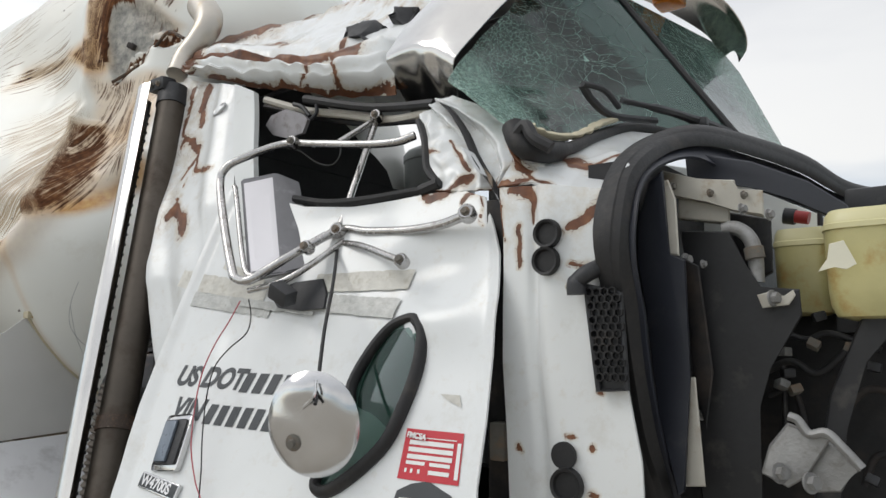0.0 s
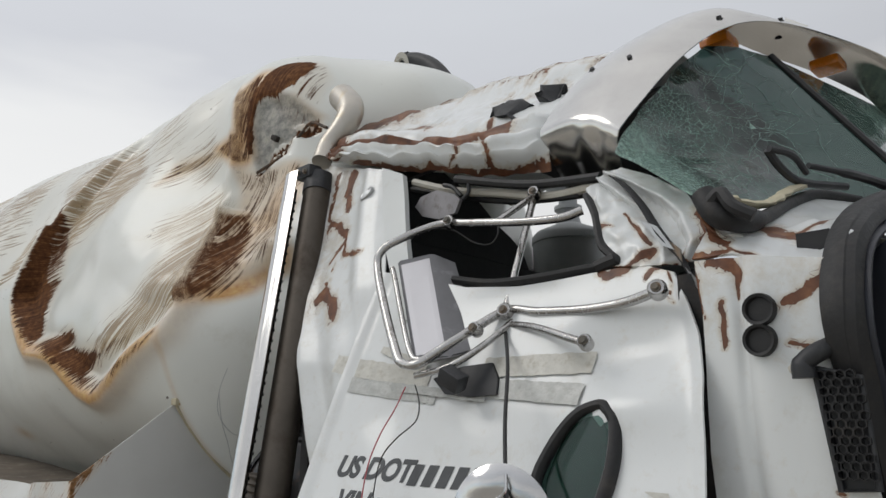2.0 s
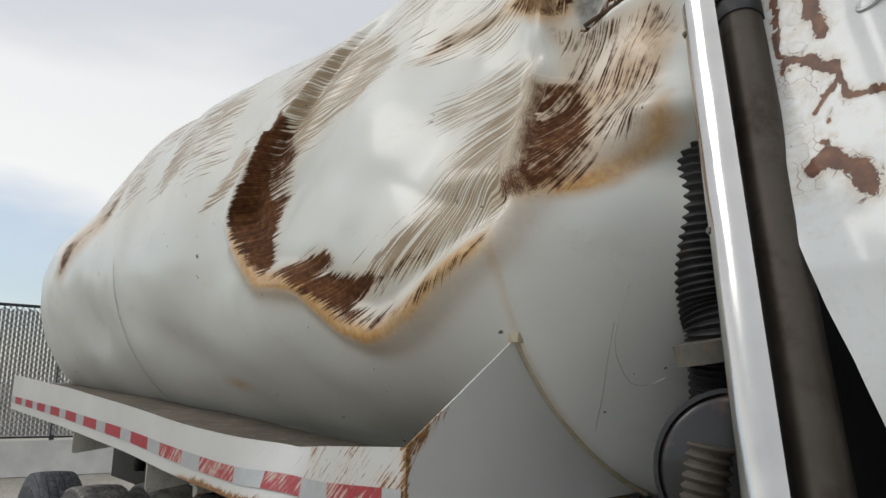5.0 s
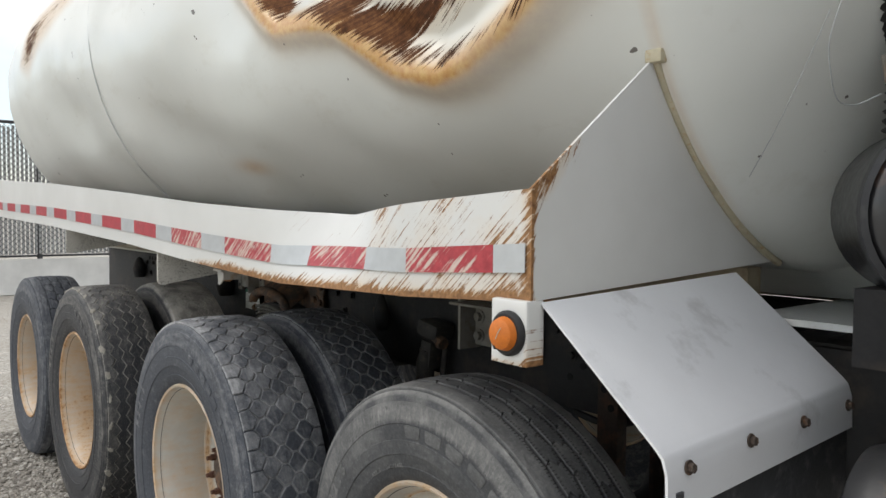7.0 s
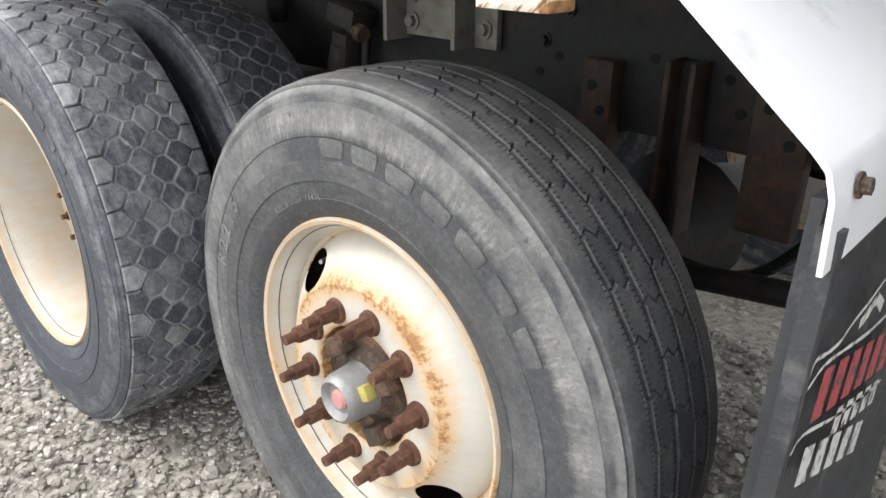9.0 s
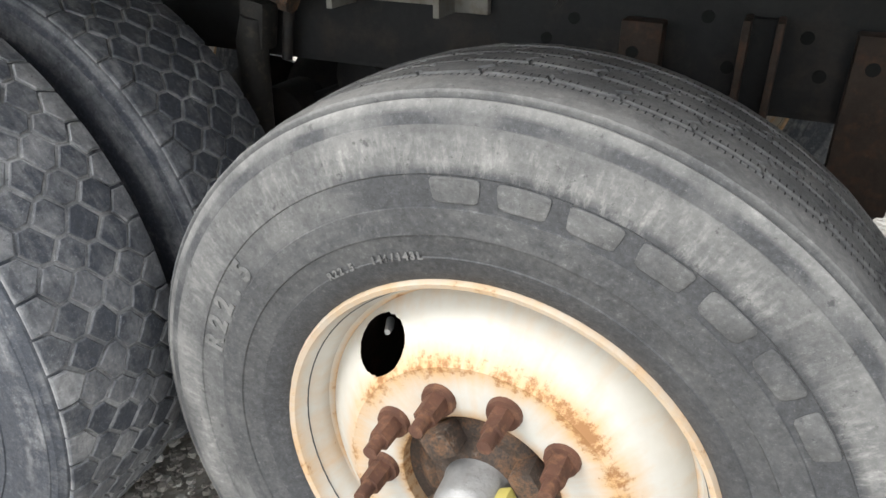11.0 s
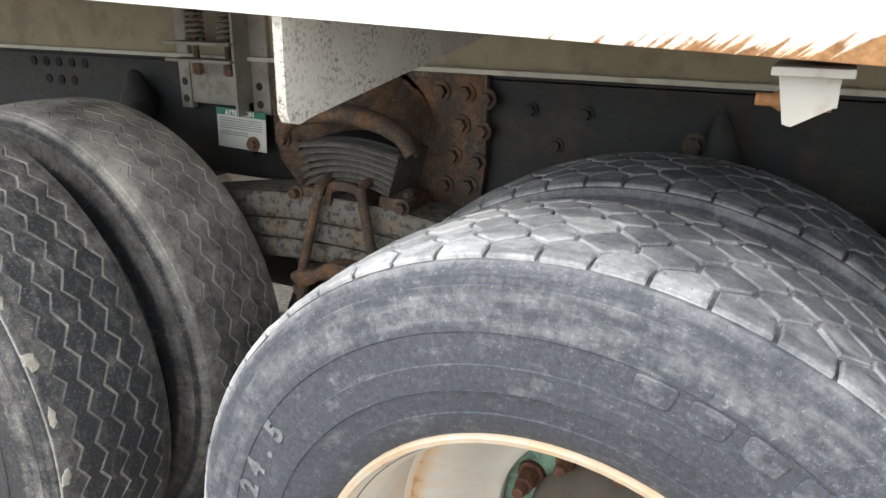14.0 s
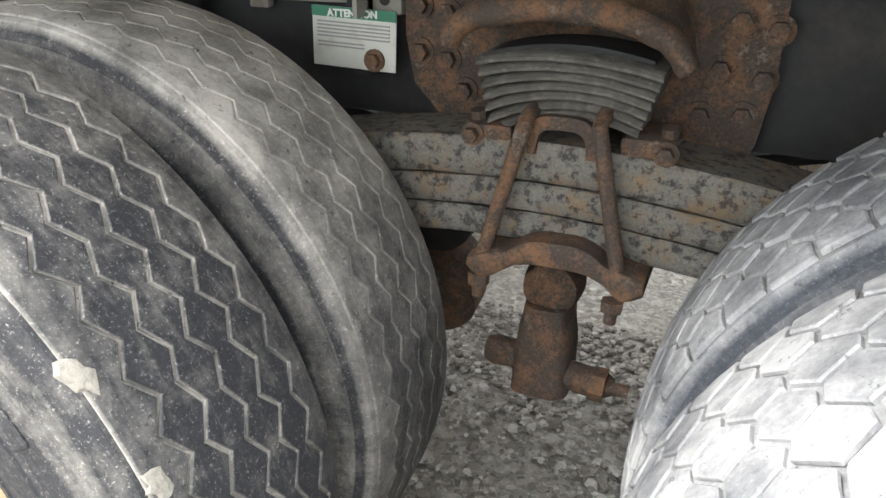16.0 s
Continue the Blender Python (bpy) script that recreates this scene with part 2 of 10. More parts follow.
def tubed(*a, **k):
    return tube(bmesh.new(), *a, **k)


def sheet(bm, fn, us, vs, thick=0.0):
    """A bent sheet: fn(u, v) gives its points; thick: pushed back along the normal, with closed edges."""
    P = [[Vector(fn(u, v)) for v in vs] for u in us]
    nu, nv = len(us), len(vs)
    front = [[bm.verts.new(p) for p in row] for row in P]
    back = None
    if thick:
        back = []
        for i in range(nu):
            row = []
            for j in range(nv):
                a = P[min(i + 1, nu - 1)][j] - P[max(i - 1, 0)][j]
                b = P[i][min(j + 1, nv - 1)] - P[i][max(j - 1, 0)]
                n = a.cross(b)
                n = n.normalized() if n.length > 1e-12 else Vector((0, -1, 0))
                row.append(bm.verts.new(P[i][j] - n * thick))
            back.append(row)
    for i in range(nu - 1):
        for j in range(nv - 1):
            bm.faces.new((front[i][j], front[i + 1][j], front[i + 1][j + 1], front[i][j + 1]))
            if thick:
                bm.faces.new((back[i][j], back[i][j + 1], back[i + 1][j + 1], back[i + 1][j]))
    if thick:
        rim = [(i, 0) for i in range(nu)] + [(nu - 1, j) for j in range(1, nv)] + [(i, nv - 1) for i in range(nu - 2, -1, -1)] + [(0, j) for j in range(nv - 2, 0, -1)]
        for (a, b), (c, d) in zip(rim, rim[1:] + rim[:1]):
            bm.faces.new((front[a][b], back[a][b], back[c][d], front[c][d]))
    return bm


def plate(bm, outline, place, thick, hole=None):
    """A flat piece: its outline in (u, v), set into the world by place(u, v, depth)."""
    f = [bm.verts.new(place(u, v, 0)) for u, v in outline]
    b = [bm.verts.new(place(u, v, thick)) for u, v in outline]
    n = len(f)
    bm.faces.new(f)
    bm.faces.new(b[::-1])
    for i in range(n):
        bm.faces.new((f[i], b[i], b[(i + 1) % n], f[(i + 1) % n]))
    return bm


def lin(a, b, n):
    return [a + (b - a) * k / (n - 1) for k in range(n)]


def lerp_table(table, x):
    """Value at x on a broken line of (x, value) pairs in rising order of x."""
    if x <= table[0][0]:
        return table[0][1]
    for (x0, a), (x1, b) in zip(table, table[1:]):
        if x <= x1:
            return a + (b - a) * (x - x0) / (x1 - x0)
    return table[-1][1]


def step(a, b, x):
    t = max(0.0, min(1.0, (x - a) / (b - a)))
    return t * t * (3 - 2 * t)


def bolt(bm, at, axis, r=0.012, h=0.012):
    """A hexagon head with its washer."""
    q = Vector((0, 0, 1)).rotation_difference(Vector(axis)).to_matrix().to_4x4()
    for rad, z0, z1, n in ((r * 1.5, 0, h * 0.3, 16), (r, h * 0.3, h * 1.3, 6)):
        bot = [bm.verts.new(Vector(at) + q @ Vector((rad * math.cos(a), rad * math.sin(a), z0))) for a in (2 * math.pi * k / n for k in range(n))]
        top = [bm.verts.new(Vector(at) + q @ Vector((rad * math.cos(a), rad * math.sin(a), z1))) for a in (2 * math.pi * k / n for k in range(n))]
        bm.faces.new(top)
        bm.faces.new(bot[::-1])
        for k in range(n):
            bm.faces.new((bot[k], bot[(k + 1) % n], top[(k + 1) % n], top[k]))
    return bm


def set_attr(me, name, values):
    a = me.attributes.new(name, "FLOAT", "POINT")
    a.data.foreach_set("value", np.asarray(values, dtype=np.float32))

# ---- ground and fence ----
def build_ground():
    bm = bmesh.new()
    xs = sorted(set([-600, -200, -60, -20] + lin(-10, 1, 56) + [5, 20, 60, 200, 600]))
    ys = sorted(set([-600, -200, -60, -20, -6, -3] + lin(-1, 5, 40) + [8, 20, 60, 200, 600]))
    sheet(bm, lambda x, y: (x, y, 0.012 * noise.noise((x * 1.3, y * 1.3, 0)) * (abs(x + 4) < 8) * (abs(y - 2) < 4) - 0.012), xs, ys)
    tagged(part("ground", bm, M_GROUND, smooth=180), "grey gravel yard with dusty fines", "ground", kind="structure")


build_ground()


def build_gravel():
    rng = np.random.default_rng(4)
    base = np.array([(1, 0, -.3), (.3, .95, -.3), (-.8, .58, -.3), (-.8, -.58, -.3), (.3, -.95, -.3), (.55, .4, .5), (-.2, .65, .55), (-.68, 0, .5), (-.2, -.65, .5), (.55, -.4, .55)])
    tri = np.array([(0, 1, 5), (1, 6, 5), (1, 2, 6), (2, 7, 6), (2, 3, 7), (3, 8, 7), (3, 4, 8), (4, 9, 8), (4, 0, 9), (0, 5, 9), (5, 6, 7), (5, 7, 8), (5, 8, 9)])
    n = 56000
    x, y = rng.uniform(-7.6, -2.4, n), rng.uniform(0.0, 2.6, n)
    size = np.clip(rng.lognormal(-4.95, 0.42, n), 0.004, 0.024)
    a = rng.uniform(0, 6.283, n)
    v = base[None] * rng.uniform(0.75, 1.2, (n, 10, 3)) * size[:, None, None]
    v[..., 2] *= rng.uniform(0.5, 0.9, n)[:, None]
    vx = v[..., 0] * np.cos(a)[:, None] - v[..., 1] * np.sin(a)[:, None]
    vy = v[..., 0] * np.sin(a)[:, None] + v[..., 1] * np.cos(a)[:, None]
    pts = np.stack([vx + x[:, None], vy + y[:, None], v[..., 2] + size[:, None] * 0.1 - 0.002], -1).reshape(-1, 3)
    faces = (tri[None] + 10 * np.arange(n)[:, None, None]).reshape(-1, 3)
    me = bpy.data.meshes.new("gravel")
    me.from_pydata(pts.tolist(), [], faces.tolist())
    m, nt, b = node_mat("loose_stones")
    g = nt.nodes.new("ShaderNodeNewGeometry")
    col = ramp(nt, g.outputs["Random Per Island"], [(0.0, (0.17, 0.15, 0.125)), (0.45, (0.34, 0.31, 0.27)), (0.8, (0.48, 0.445, 0.39)), (1.0, (0.70, 0.67, 0.61))])
    nt.links.new(mixc(nt, calc(nt, "MULTIPLY", noise_node(nt, 120, 4), 0.5), col, (0.16, 0.15, 0.13)), b.inputs["Base Color"])
    b.inputs["Roughness"].default_value = 0.9
    me.materials.append(m)
    tagged(new("gravel", me), "loose grey crushed stones lying on the yard", "gravel", kind="stuff")


build_gravel()


M_FENCE = surface("fence_black", (0.03, 0.03, 0.033), 0.5)
M_SLAT = surface("fence_slat_grey", (0.42, 0.42, 0.41), 0.6, 0, 0.2, 2)
M_CONC = surface("pale_concrete", (0.60, 0.59, 0.56), 0.85, 0, 0.15, 3, 0.3)


def build_fence():
    X, Z = -17.5, 3.05
    fence = thing("fence", "tall black chain-link fence with pale grey privacy slats", "fence", (X, 0, 0))
    for y in lin(-9.0, 12.0, 8):
        part("post", tubed([(X, y, 0), (X, y, Z + 0.05)], 0.045, 10), M_FENCE, fence)
    part("rail", tubed([(X, -9, Z), (X, 12, Z)], 0.03, 10), M_FENCE, fence)
    part("rail", tubed([(X, -9, 0.62), (X, 12, 0.62)], 0.02, 8), M_FENCE, fence)
    bm = bmesh.new()
    for i in range(300):
        y = -9 + 21 * (i + 0.5) / 300
        box(bm, X + 0.03, X + 0.045, y - 0.024, y + 0.024, 0.65, Z - 0.06 - 0.02 * (i % 3))
    part("slats", bm, M_SLAT, fence, "pale grey plastic privacy slats", kind="stuff")
    wire = bmesh.new()
    for i in range(210):
        y = -9 + 0.1 * i
        for s in (-1, 1):
            tube(wire, [(X + 0.055, y, 0.65), (X + 0.055, y + s * 2.4, Z)], 0.004, 4, False)
    part("mesh", wire, M_FENCE, fence, "woven black chain-link wire", kind="stuff")
    wall = thing("concrete_barrier", "low pale concrete barrier in front of the fence", "barrier", (X + 0.6, 0, 0))
    part("block", sheet(bmesh.new(), lambda u, v: (X + 0.6 + lerp_table([(0, 0.25), (0.3, 0.12), (0.6, 0.06)], v), u, v), [-9.0, 12.0], [0.0, 0.3, 0.6], 0.4), M_CONC, wall)


build_fence()

# ---- tank ----
def tank_at(x):
    """Height of the tank's axis, and its radius, at x."""
    return 2.34 + 0.02 * (-3 - x), 1.07 + 0.02 * (-3 - x)


TANK_Y = 2.2
DENT_LOW = [(-4.61, -1), (-4.56, -5), (-4.29, -16), (-3.93, -19), (-3.70, -26.3), (-3.55, -27.9), (-3.40, -27), (-3.20, -23), (-2.98, -17.2), (-2.93, -12.6), (-3.0, -4.6), (-3.06, 7), (-3.06, 17), (-3.10, 36), (-3.2, 60), (-3.8, 70), (-4.2, 50), (-4.35, 28), (-4.48, 14)]
CAVE_PHI = [-30, -12, 6, 24, 42, 58, 76]
CAVE = [(-5.2, [0, -0.015, -0.015, 0, 0.013, 0.019, 0.021]),
        (-4.8, [-0.014, 0.007, 0.023, 0.034, 0.035, 0.033, 0.025]),
        (-4.4, [-0.031, -0.014, 0.017, 0.031, 0.042, 0.042, 0.018]),
        (-4.0, [-0.006, -0.004, -0.024, -0.024, 0.018, 0.021, -0.013]),
        (-3.65, [-0.029, -0.031, -0.043, -0.044, -0.019, -0.032, -0.044]),
        (-3.35, [-0.036, -0.061, -0.013, 0.025, 0.059, -0.015, -0.03]),
        (-3.1, [0.006, -0.029, 0.106, 0.111, 0.091, -0.047, -0.007]),
        (-2.85, [0.018, 0.02, 0.175, 0.104, 0.038, -0.064, 0.005]),
        (-2.6, [-0.04, -0.008, 0.102, 0.114, 0.158, 0.109, 0.051])]
# line of the crease between flank and nose, by angle
CREASE = [(-30, -2.86), (-13, -2.92), (-5, -2.99), (8, -3.075), (35, -3.085), (50, -3.12), (70, -3.12)]
CRESCENT = [(-4.608, -0.7), (-4.523, 8.0), (-4.448, 19.1), (-4.442, 24.9), (-4.372, 22.8), (-4.443, 15.3), (-4.462, 7.1), (-4.332, -2.1), (-4.305, -11.4), (-4.255, -15.3), (-4.361, -12.2), (-4.562, -4.8)]
LOW_V = [(-4.147, -15.7), (-3.841, -13.5), (-3.787, -15.6), (-3.879, -18.2), (-3.45, -19.5), (-3.23, -18.0), (-3.684, -23.9), (-3.556, -26.0), (-3.653, -26.2), (-3.849, -21.2)]
RIDGE = [(-3.019, -12.3), (-2.957, -5.2), (-3.08, 7.6), (-3.056, 16.6), (-2.96, 18.3), (-2.886, 7.3), (-2.822, -3.0), (-2.854, -9.7), (-2.893, -11.5)]
RIDGE_SIDE = [(-2.891, -12.1), (-2.854, -9.7), (-2.822, -3.0), (-2.926, 14.2), (-2.789, 28.7), (-2.741, 35.6), (-2.696, 29.7), (-2.654, 10.8), (-2.698, -0.9), (-2.798, -6.2), (-2.841, -12.2)]
HAIRS = [(-3.054, 33.6), (-2.937, 33.8), (-2.692, 37.2), (-2.636, 29.6), (-2.697, 14.8), (-2.866, 10.1), (-2.996, 18.9)]
CROWN = [(-3.018, 55.3), (-2.951, 55.8), (-2.992, 51.5), (-3.012, 48.4), (-3.0, 42.0), (-3.0, 36.5), (-3.074, 34.5), (-3.27, 41.0), (-3.198, 42.8), (-3.098, 42.4), (-3.155, 51.0)]
HOOD = [(-2.951, 55.8), (-2.916, 58.0), (-2.85, 60.6), (-2.781, 62.6), (-2.766, 57.7), (-2.807, 53.4), (-2.859, 51.2), (-2.953, 50.4), (-2.985, 48.3), (-2.997, 43.5), (-2.995, 37.8), (-3.016, 37.8), (-3.022, 47.4), (-3.012, 50.4), (-2.984, 52.6)]
OCHRE = [(-2.885, 51.0), (-2.779, 51.2), (-2.65, 50.4), (-2.659, 46.6), (-2.778, 46.1), (-2.866, 49.2)]
HOLLOW = [(-2.985, 48.3), (-2.953, 50.4), (-2.859, 51.2), (-2.779, 51.2), (-2.681, 49.4), (-2.677, 49.1), (-2.75, 45.7), (-2.793, 41.7), (-2.869, 39.3), (-2.949, 33.6), (-2.994, 38.0), (-2.997, 43.5)]
SPECK = [(-2.85, 60.6), (-2.759, 63.8), (-2.678, 60.1), (-2.678, 52.2), (-2.779, 51.2), (-2.805, 52.8)]
FOLD = [(-2.957, 33.1), (-2.872, 36.6), (-2.792, 38.8), (-2.779, 43.7), (-2.704, 44.2), (-2.659, 47.1), (-2.679, 49.0), (-2.705, 44.8), (-2.777, 44.1), (-2.8, 39.9), (-2.882, 37.8)]
SCRAPES = [(-3.652, -20.3), (-3.309, -12.7), (-3.194, -4.3), (-3.192, 8.6), (-3.158, 24.9), (-3.052, 18.5), (-3.06, 7.2), (-2.957, -5.2), (-3.024, -12.3), (-3.049, -14.2), (-3.234, -19.5)]
ARM = [(-3.601, -26.6), (-3.34, -24.1), (-3.117, -20.3), (-3.002, -17.0), (-3.038, -14.8), (-2.968, -17.6), (-3.102, -22.3), (-3.298, -25.6), (-3.507, -27.7)]
TUFT_D = [(-3.59, 30.5), (-3.539, 37.0), (-3.406, 39.0), (-3.27, 41.0), (-3.188, 39.1), (-3.386, 34.9)]
TUFT_A = [(-4.964, 3.1), (-4.778, 12.2), (-4.754, 21.7), (-4.499, 11.1), (-4.741, 5.0)]
TUFT_B = [(-3.406, 9.7), (-3.342, 19.6), (-3.168, 27.0), (-3.072, 14.8), (-3.182, 3.0)]
TUFT_C = [(-4.636, 35.6), (-4.401, 49.4), (-3.911, 47.5), (-3.726, 33.6), (-3.83, 22.5), (-4.046, 16.8), (-4.264, 10.4), (-4.396, 22.4)]
RIMBAND = [(-2.841, -12.2), (-2.796, -6.9), (-2.698, -0.9), (-2.624, 8.0), (-2.599, 1.1), (-2.706, -7.0), (-2.751, -11.7), (-2.805, -12.8)]
CRESC_FEATHER = [(-4.608, -0.7), (-4.442, 24.9), (-4.405, 28.2), (-4.219, 15.1), (-4.23, 2.1), (-4.236, -11.7), (-4.255, -15.3)]
TUFT_E = [(-5.871, 11.1), (-5.626, 22.7), (-5.285, 34.3), (-5.036, 33.9), (-5.171, 16.5)]
REAR = [(-7.868, -0.4), (-7.701, 9.2), (-6.519, 26.6), (-6.706, 12.7), (-7.215, 5.7), (-7.711, -3.2)]


def edge_distance(px, py, poly):
    """Signed distance to a polygon's edge, plus inside (arrays)."""
    d = np.full(px.shape, 1e9)
    inside = np.zeros(px.shape, bool)
    n = len(poly)
    for i in range(n):
        x0, y0 = poly[i]
        x1, y1 = poly[(i + 1) % n]
        ex, ey = x1 - x0, y1 - y0
        k = np.clip(((px - x0) * ex + (py - y0) * ey) / (ex * ex + ey * ey), 0, 1)
        d = np.minimum(d, np.hypot(px - x0 - k * ex, py - y0 - k * ey))
        cross = (y0 > py) != (y1 > py)
        inside ^= cross & (px < ex * (py - y0) / (ey if ey else 1e-9) + x0)
    return np.where(inside, d, -d)


def ss(a, b, x):
    t = np.clip((x - a) / (b - a), 0, 1)
    return t * t * (3 - 2 * t)


def build_tank():
    X0, X1 = -8.4, -2.80
    xs = np.concatenate([np.linspace(X0, -4.8, 90)[:-1], np.linspace(-4.8, X1, 150)])
    near = np.linspace(-80, 85, 230)
    far = np.linspace(85, 280, 40)[1:-1]
    ph = np.concatenate([near, far])
    head = np.linspace(0, 1, 26)[1:]
    tail = np.linspace(1, 0, 12)[:-1]
    gx = np.concatenate([X0 - 0.25 * np.sin(tail * 1.57), xs, X1 + 0.38 * np.sin(head * 1.57)])
    shrink = np.concatenate([np.cos(tail * 1.57) ** 0.6, np.ones(len(xs)), np.cos(head * 1.57) ** 0.62])
    shrink = np.maximum(shrink, 0.012)
    GX, PH = np.meshgrid(gx, ph, indexing="ij")
    SH = shrink[:, None] ** (1 - 0.25 * ss(52, 75, PH) * ss(140, 110, PH) * (GX > -4))
    GX = GX + 0.16 * ss(55, 78, PH) * ss(118, 100, PH) * ss(-2.80, -2.42, GX)
    ZC, R = 2.34 + 0.02 * (-3 - GX), 1.07 + 0.02 * (-3 - GX)
    u = GX
    w = np.radians(PH) * 1.1
    lowp = [(x, math.radians(p) * 1.1) for x, p in DENT_LOW]
    wob = np.array([[noise.noise((a * 2.1, b * 2.1, 3.0)) for b in w[0]] for a in gx])
    wob2 = np.array([[noise.noise((a * 6.0, b * 6.0, 9.0)) for b in w[0]] for a in gx])
    dA = edge_distance(u + 0.03 * wob2, w + 0.03 * wob, lowp)
    crease = GX - np.interp(PH, [p for p, _ in CREASE], [x for _, x in CREASE])
    crush = (0.075 * ss(0, 0.07, dA) + 0.10 * ss(0.05, 0.5, dA)) * ss(75, 30, PH) * (1 - 0.85 * ss(-3.35, -3.0, GX) * ss(-14, -4, PH))
    # the lip pushed out along the low edge of the large dent
    crush -= 0.025 * np.exp(-((dA + 0.03) / 0.045) ** 2) * (PH < 20)
    # flattened top flank and soft buckles towards the rear
    crush += 0.30 * ss(6, 48, PH) * ss(125, 85, PH) * ss(-6.3, -8.7, GX) - 0.05 * ss(25, 60, PH) * ss(-6.0, -4.5, GX)
    crush -= 0.065 * ss(15, 45, PH) * ss(115, 85, PH) * ss(-8.3, -6.8, GX) * ss(-3.5, -4.7, GX)
    crush += 0.026 * wob * ss(95, 60, PH) + 0.005 * wob2
    crush += 0.05 * np.exp(-(((GX + 6.9) / 0.35) ** 2 + ((PH + 22) / 9) ** 2)) + 0.04 * np.exp(-(((GX + 5.6) / 0.28) ** 2 + ((PH + 30) / 9) ** 2))
    # shallow dished head below the torn part of the nose
    crush += 0.30 * ss(-2.98, -2.60, GX) * ss(6, -10, PH) * ss(-100, -60, PH)
    # gouge and crushed edge of the rear rim
    crush += 0.10 * np.exp(-((GX + 8.45) / 0.22) ** 2) * ss(0, 25, PH) * ss(110, 70, PH) * (1 + 0.9 * wob2)
    # flattened crown behind the torn nose, hollow under its hood, and the sharp fold across the hollow
    # raised crease, hollow under the torn hood and the sharp fold across it
    crush -= 0.022 * np.exp(-(crease / 0.035) ** 2) * ss(-16, -8, PH) * ss(62, 52, PH) * (1 + 0.8 * wob2)
    crush += 0.040 * ss(-0.006, 0.020, edge_distance(u, w, [(x, math.radians(p) * 1.1) for x, p in HOLLOW]))
    fold = edge_distance(u, w, [(x, math.radians(p) * 1.1) for x, p in FOLD])
    crush += 0.022 * np.exp(-(fold / 0.014) ** 2)
    crush += 0.010 * wob2 * ss(0.0, 0.12, crease) * ss(-14, 0, PH) * ss(70, 55, PH)
    # the caved-in nose, and the lip bulged out under the dent
    cave = 0 * GX + sum(d * np.exp(-((GX - a) / 0.30) ** 2 - ((PH - p) / 18) ** 2) for a, row in CAVE for p, d in zip(CAVE_PHI, row) if d)
    RR = np.maximum((R - crush) * SH - cave, 0.012)
    # the far side of the head is driven in as well
    RR = RR * (1 - 0.32 * ss(125, 150, PH) * ss(225, 195, PH) * ss(-2.76, -2.54, GX))
    P = np.stack([GX, TANK_Y - RR * np.cos(np.radians(PH)), ZC + RR * np.sin(np.radians(PH))], -1)
    nx, npz = GX.shape
    idx = np.arange(nx * npz).reshape(nx, npz)
    nxt = np.roll(idx, -1, 1)
    quads = np.stack([idx[:-1], nxt[:-1], nxt[1:], idx[1:]], -1).reshape(-1, 4)
    me = bpy.data.meshes.new("shell")
    me.from_pydata(P.reshape(-1, 3).tolist(), [], quads.tolist() + [idx[0][::-1].tolist(), idx[-1].tolist()])
    me.update()
    # where steel is bared (rust), where soft scrapes run (haze), where paint is stained, and which way the scrapes run
    def inside(poly, soft_out, soft_in, warp=0.03):
        p = [(x, math.radians(a) * 1.1) for x, a in poly]
        return ss(-soft_out, soft_in, edge_distance(u + warp * wob2, w + warp * wob, p))
    patchy = np.array([[noise.noise((a * 2.6, b * 2.6, 21.0)) for b in w[0]] for a in gx])
    rust = np.maximum.reduce([
        1.05 * inside(CRESCENT, 0.06, 0.04, 0.02), 0.62 * inside(CRESC_FEATHER, 0.06, 0.10), 0.92 * inside(LOW_V, 0.06, 0.05), 0.60 * inside(ARM, 0.04, 0.04, 0.02),
        0.64 * inside(RIDGE, 0.06, 0.03, 0.012), 0.45 * inside(RIDGE_SIDE, 0.04, 0.03), 0.42 * inside(HAIRS, 0.05, 0.03), 0.60 * inside(CROWN, 0.022, 0.020, 0.010), 1.15 * inside(HOOD, 0.012, 0.008, 0.006),
        0.40 * inside(SPECK, 0.03, 0.03), 0.30 * inside(OCHRE, 0.02, 0.03), 0.9 * np.exp(-(fold / 0.010) ** 2), 0.42 * inside(TUFT_D, 0.03, 0.03),
        (0.52 + 0.5 * patchy) * inside(REAR, 0.06, 0.10), 0.8 * np.exp(-((GX + 8.4) / 0.14) ** 2) * ss(0, 10, PH) * ss(120, 80, PH) * (0.75 + patchy)])
    rust = np.clip(rust * (1 + 0.25 * wob2), 0, 1)
    haze = np.maximum.reduce([0.72 * inside(SCRAPES, 0.16, 0.06), 0.82 * inside(TUFT_D, 0.06, 0.05), 0.76 * inside(TUFT_A, 0.08, 0.05), 0.62 * inside(TUFT_B, 0.14, 0.08), 0.72 * inside(TUFT_C, 0.14, 0.10), 0.62 * inside(TUFT_E, 0.14, 0.12),
                              0.42 * ss(0.0, 0.2, dA) * ss(20, 34, PH) * ss(85, 45, PH) * (1 + 0.6 * patchy), 0.55 * ss(2, 22, PH) * ss(75, 45, PH) * ss(-8.3, -6.8, GX) * ss(-4.0, -5.0, GX) * (1 + 0.9 * patchy)])
    haze = np.clip(haze, 0, 1)
    stain = 1.15 * np.exp(-((dA + 0.004) / 0.024) ** 2) * ss(-2, -6, PH) * ss(-2.98, -3.03, GX - 0.02 * (PH < -13)) * ss(-4.9, -4.4, GX) + 0.35 * np.exp(-((dA + 0.04) / 0.06) ** 2) * (PH < -8)
    stain += 0.30 * np.exp(-((GX + 2.965) / 0.013) ** 2) * ss(-13, -17, PH) * ss(-62, -45, PH) + 0.5 * inside(REAR, 0.08, 0.05)
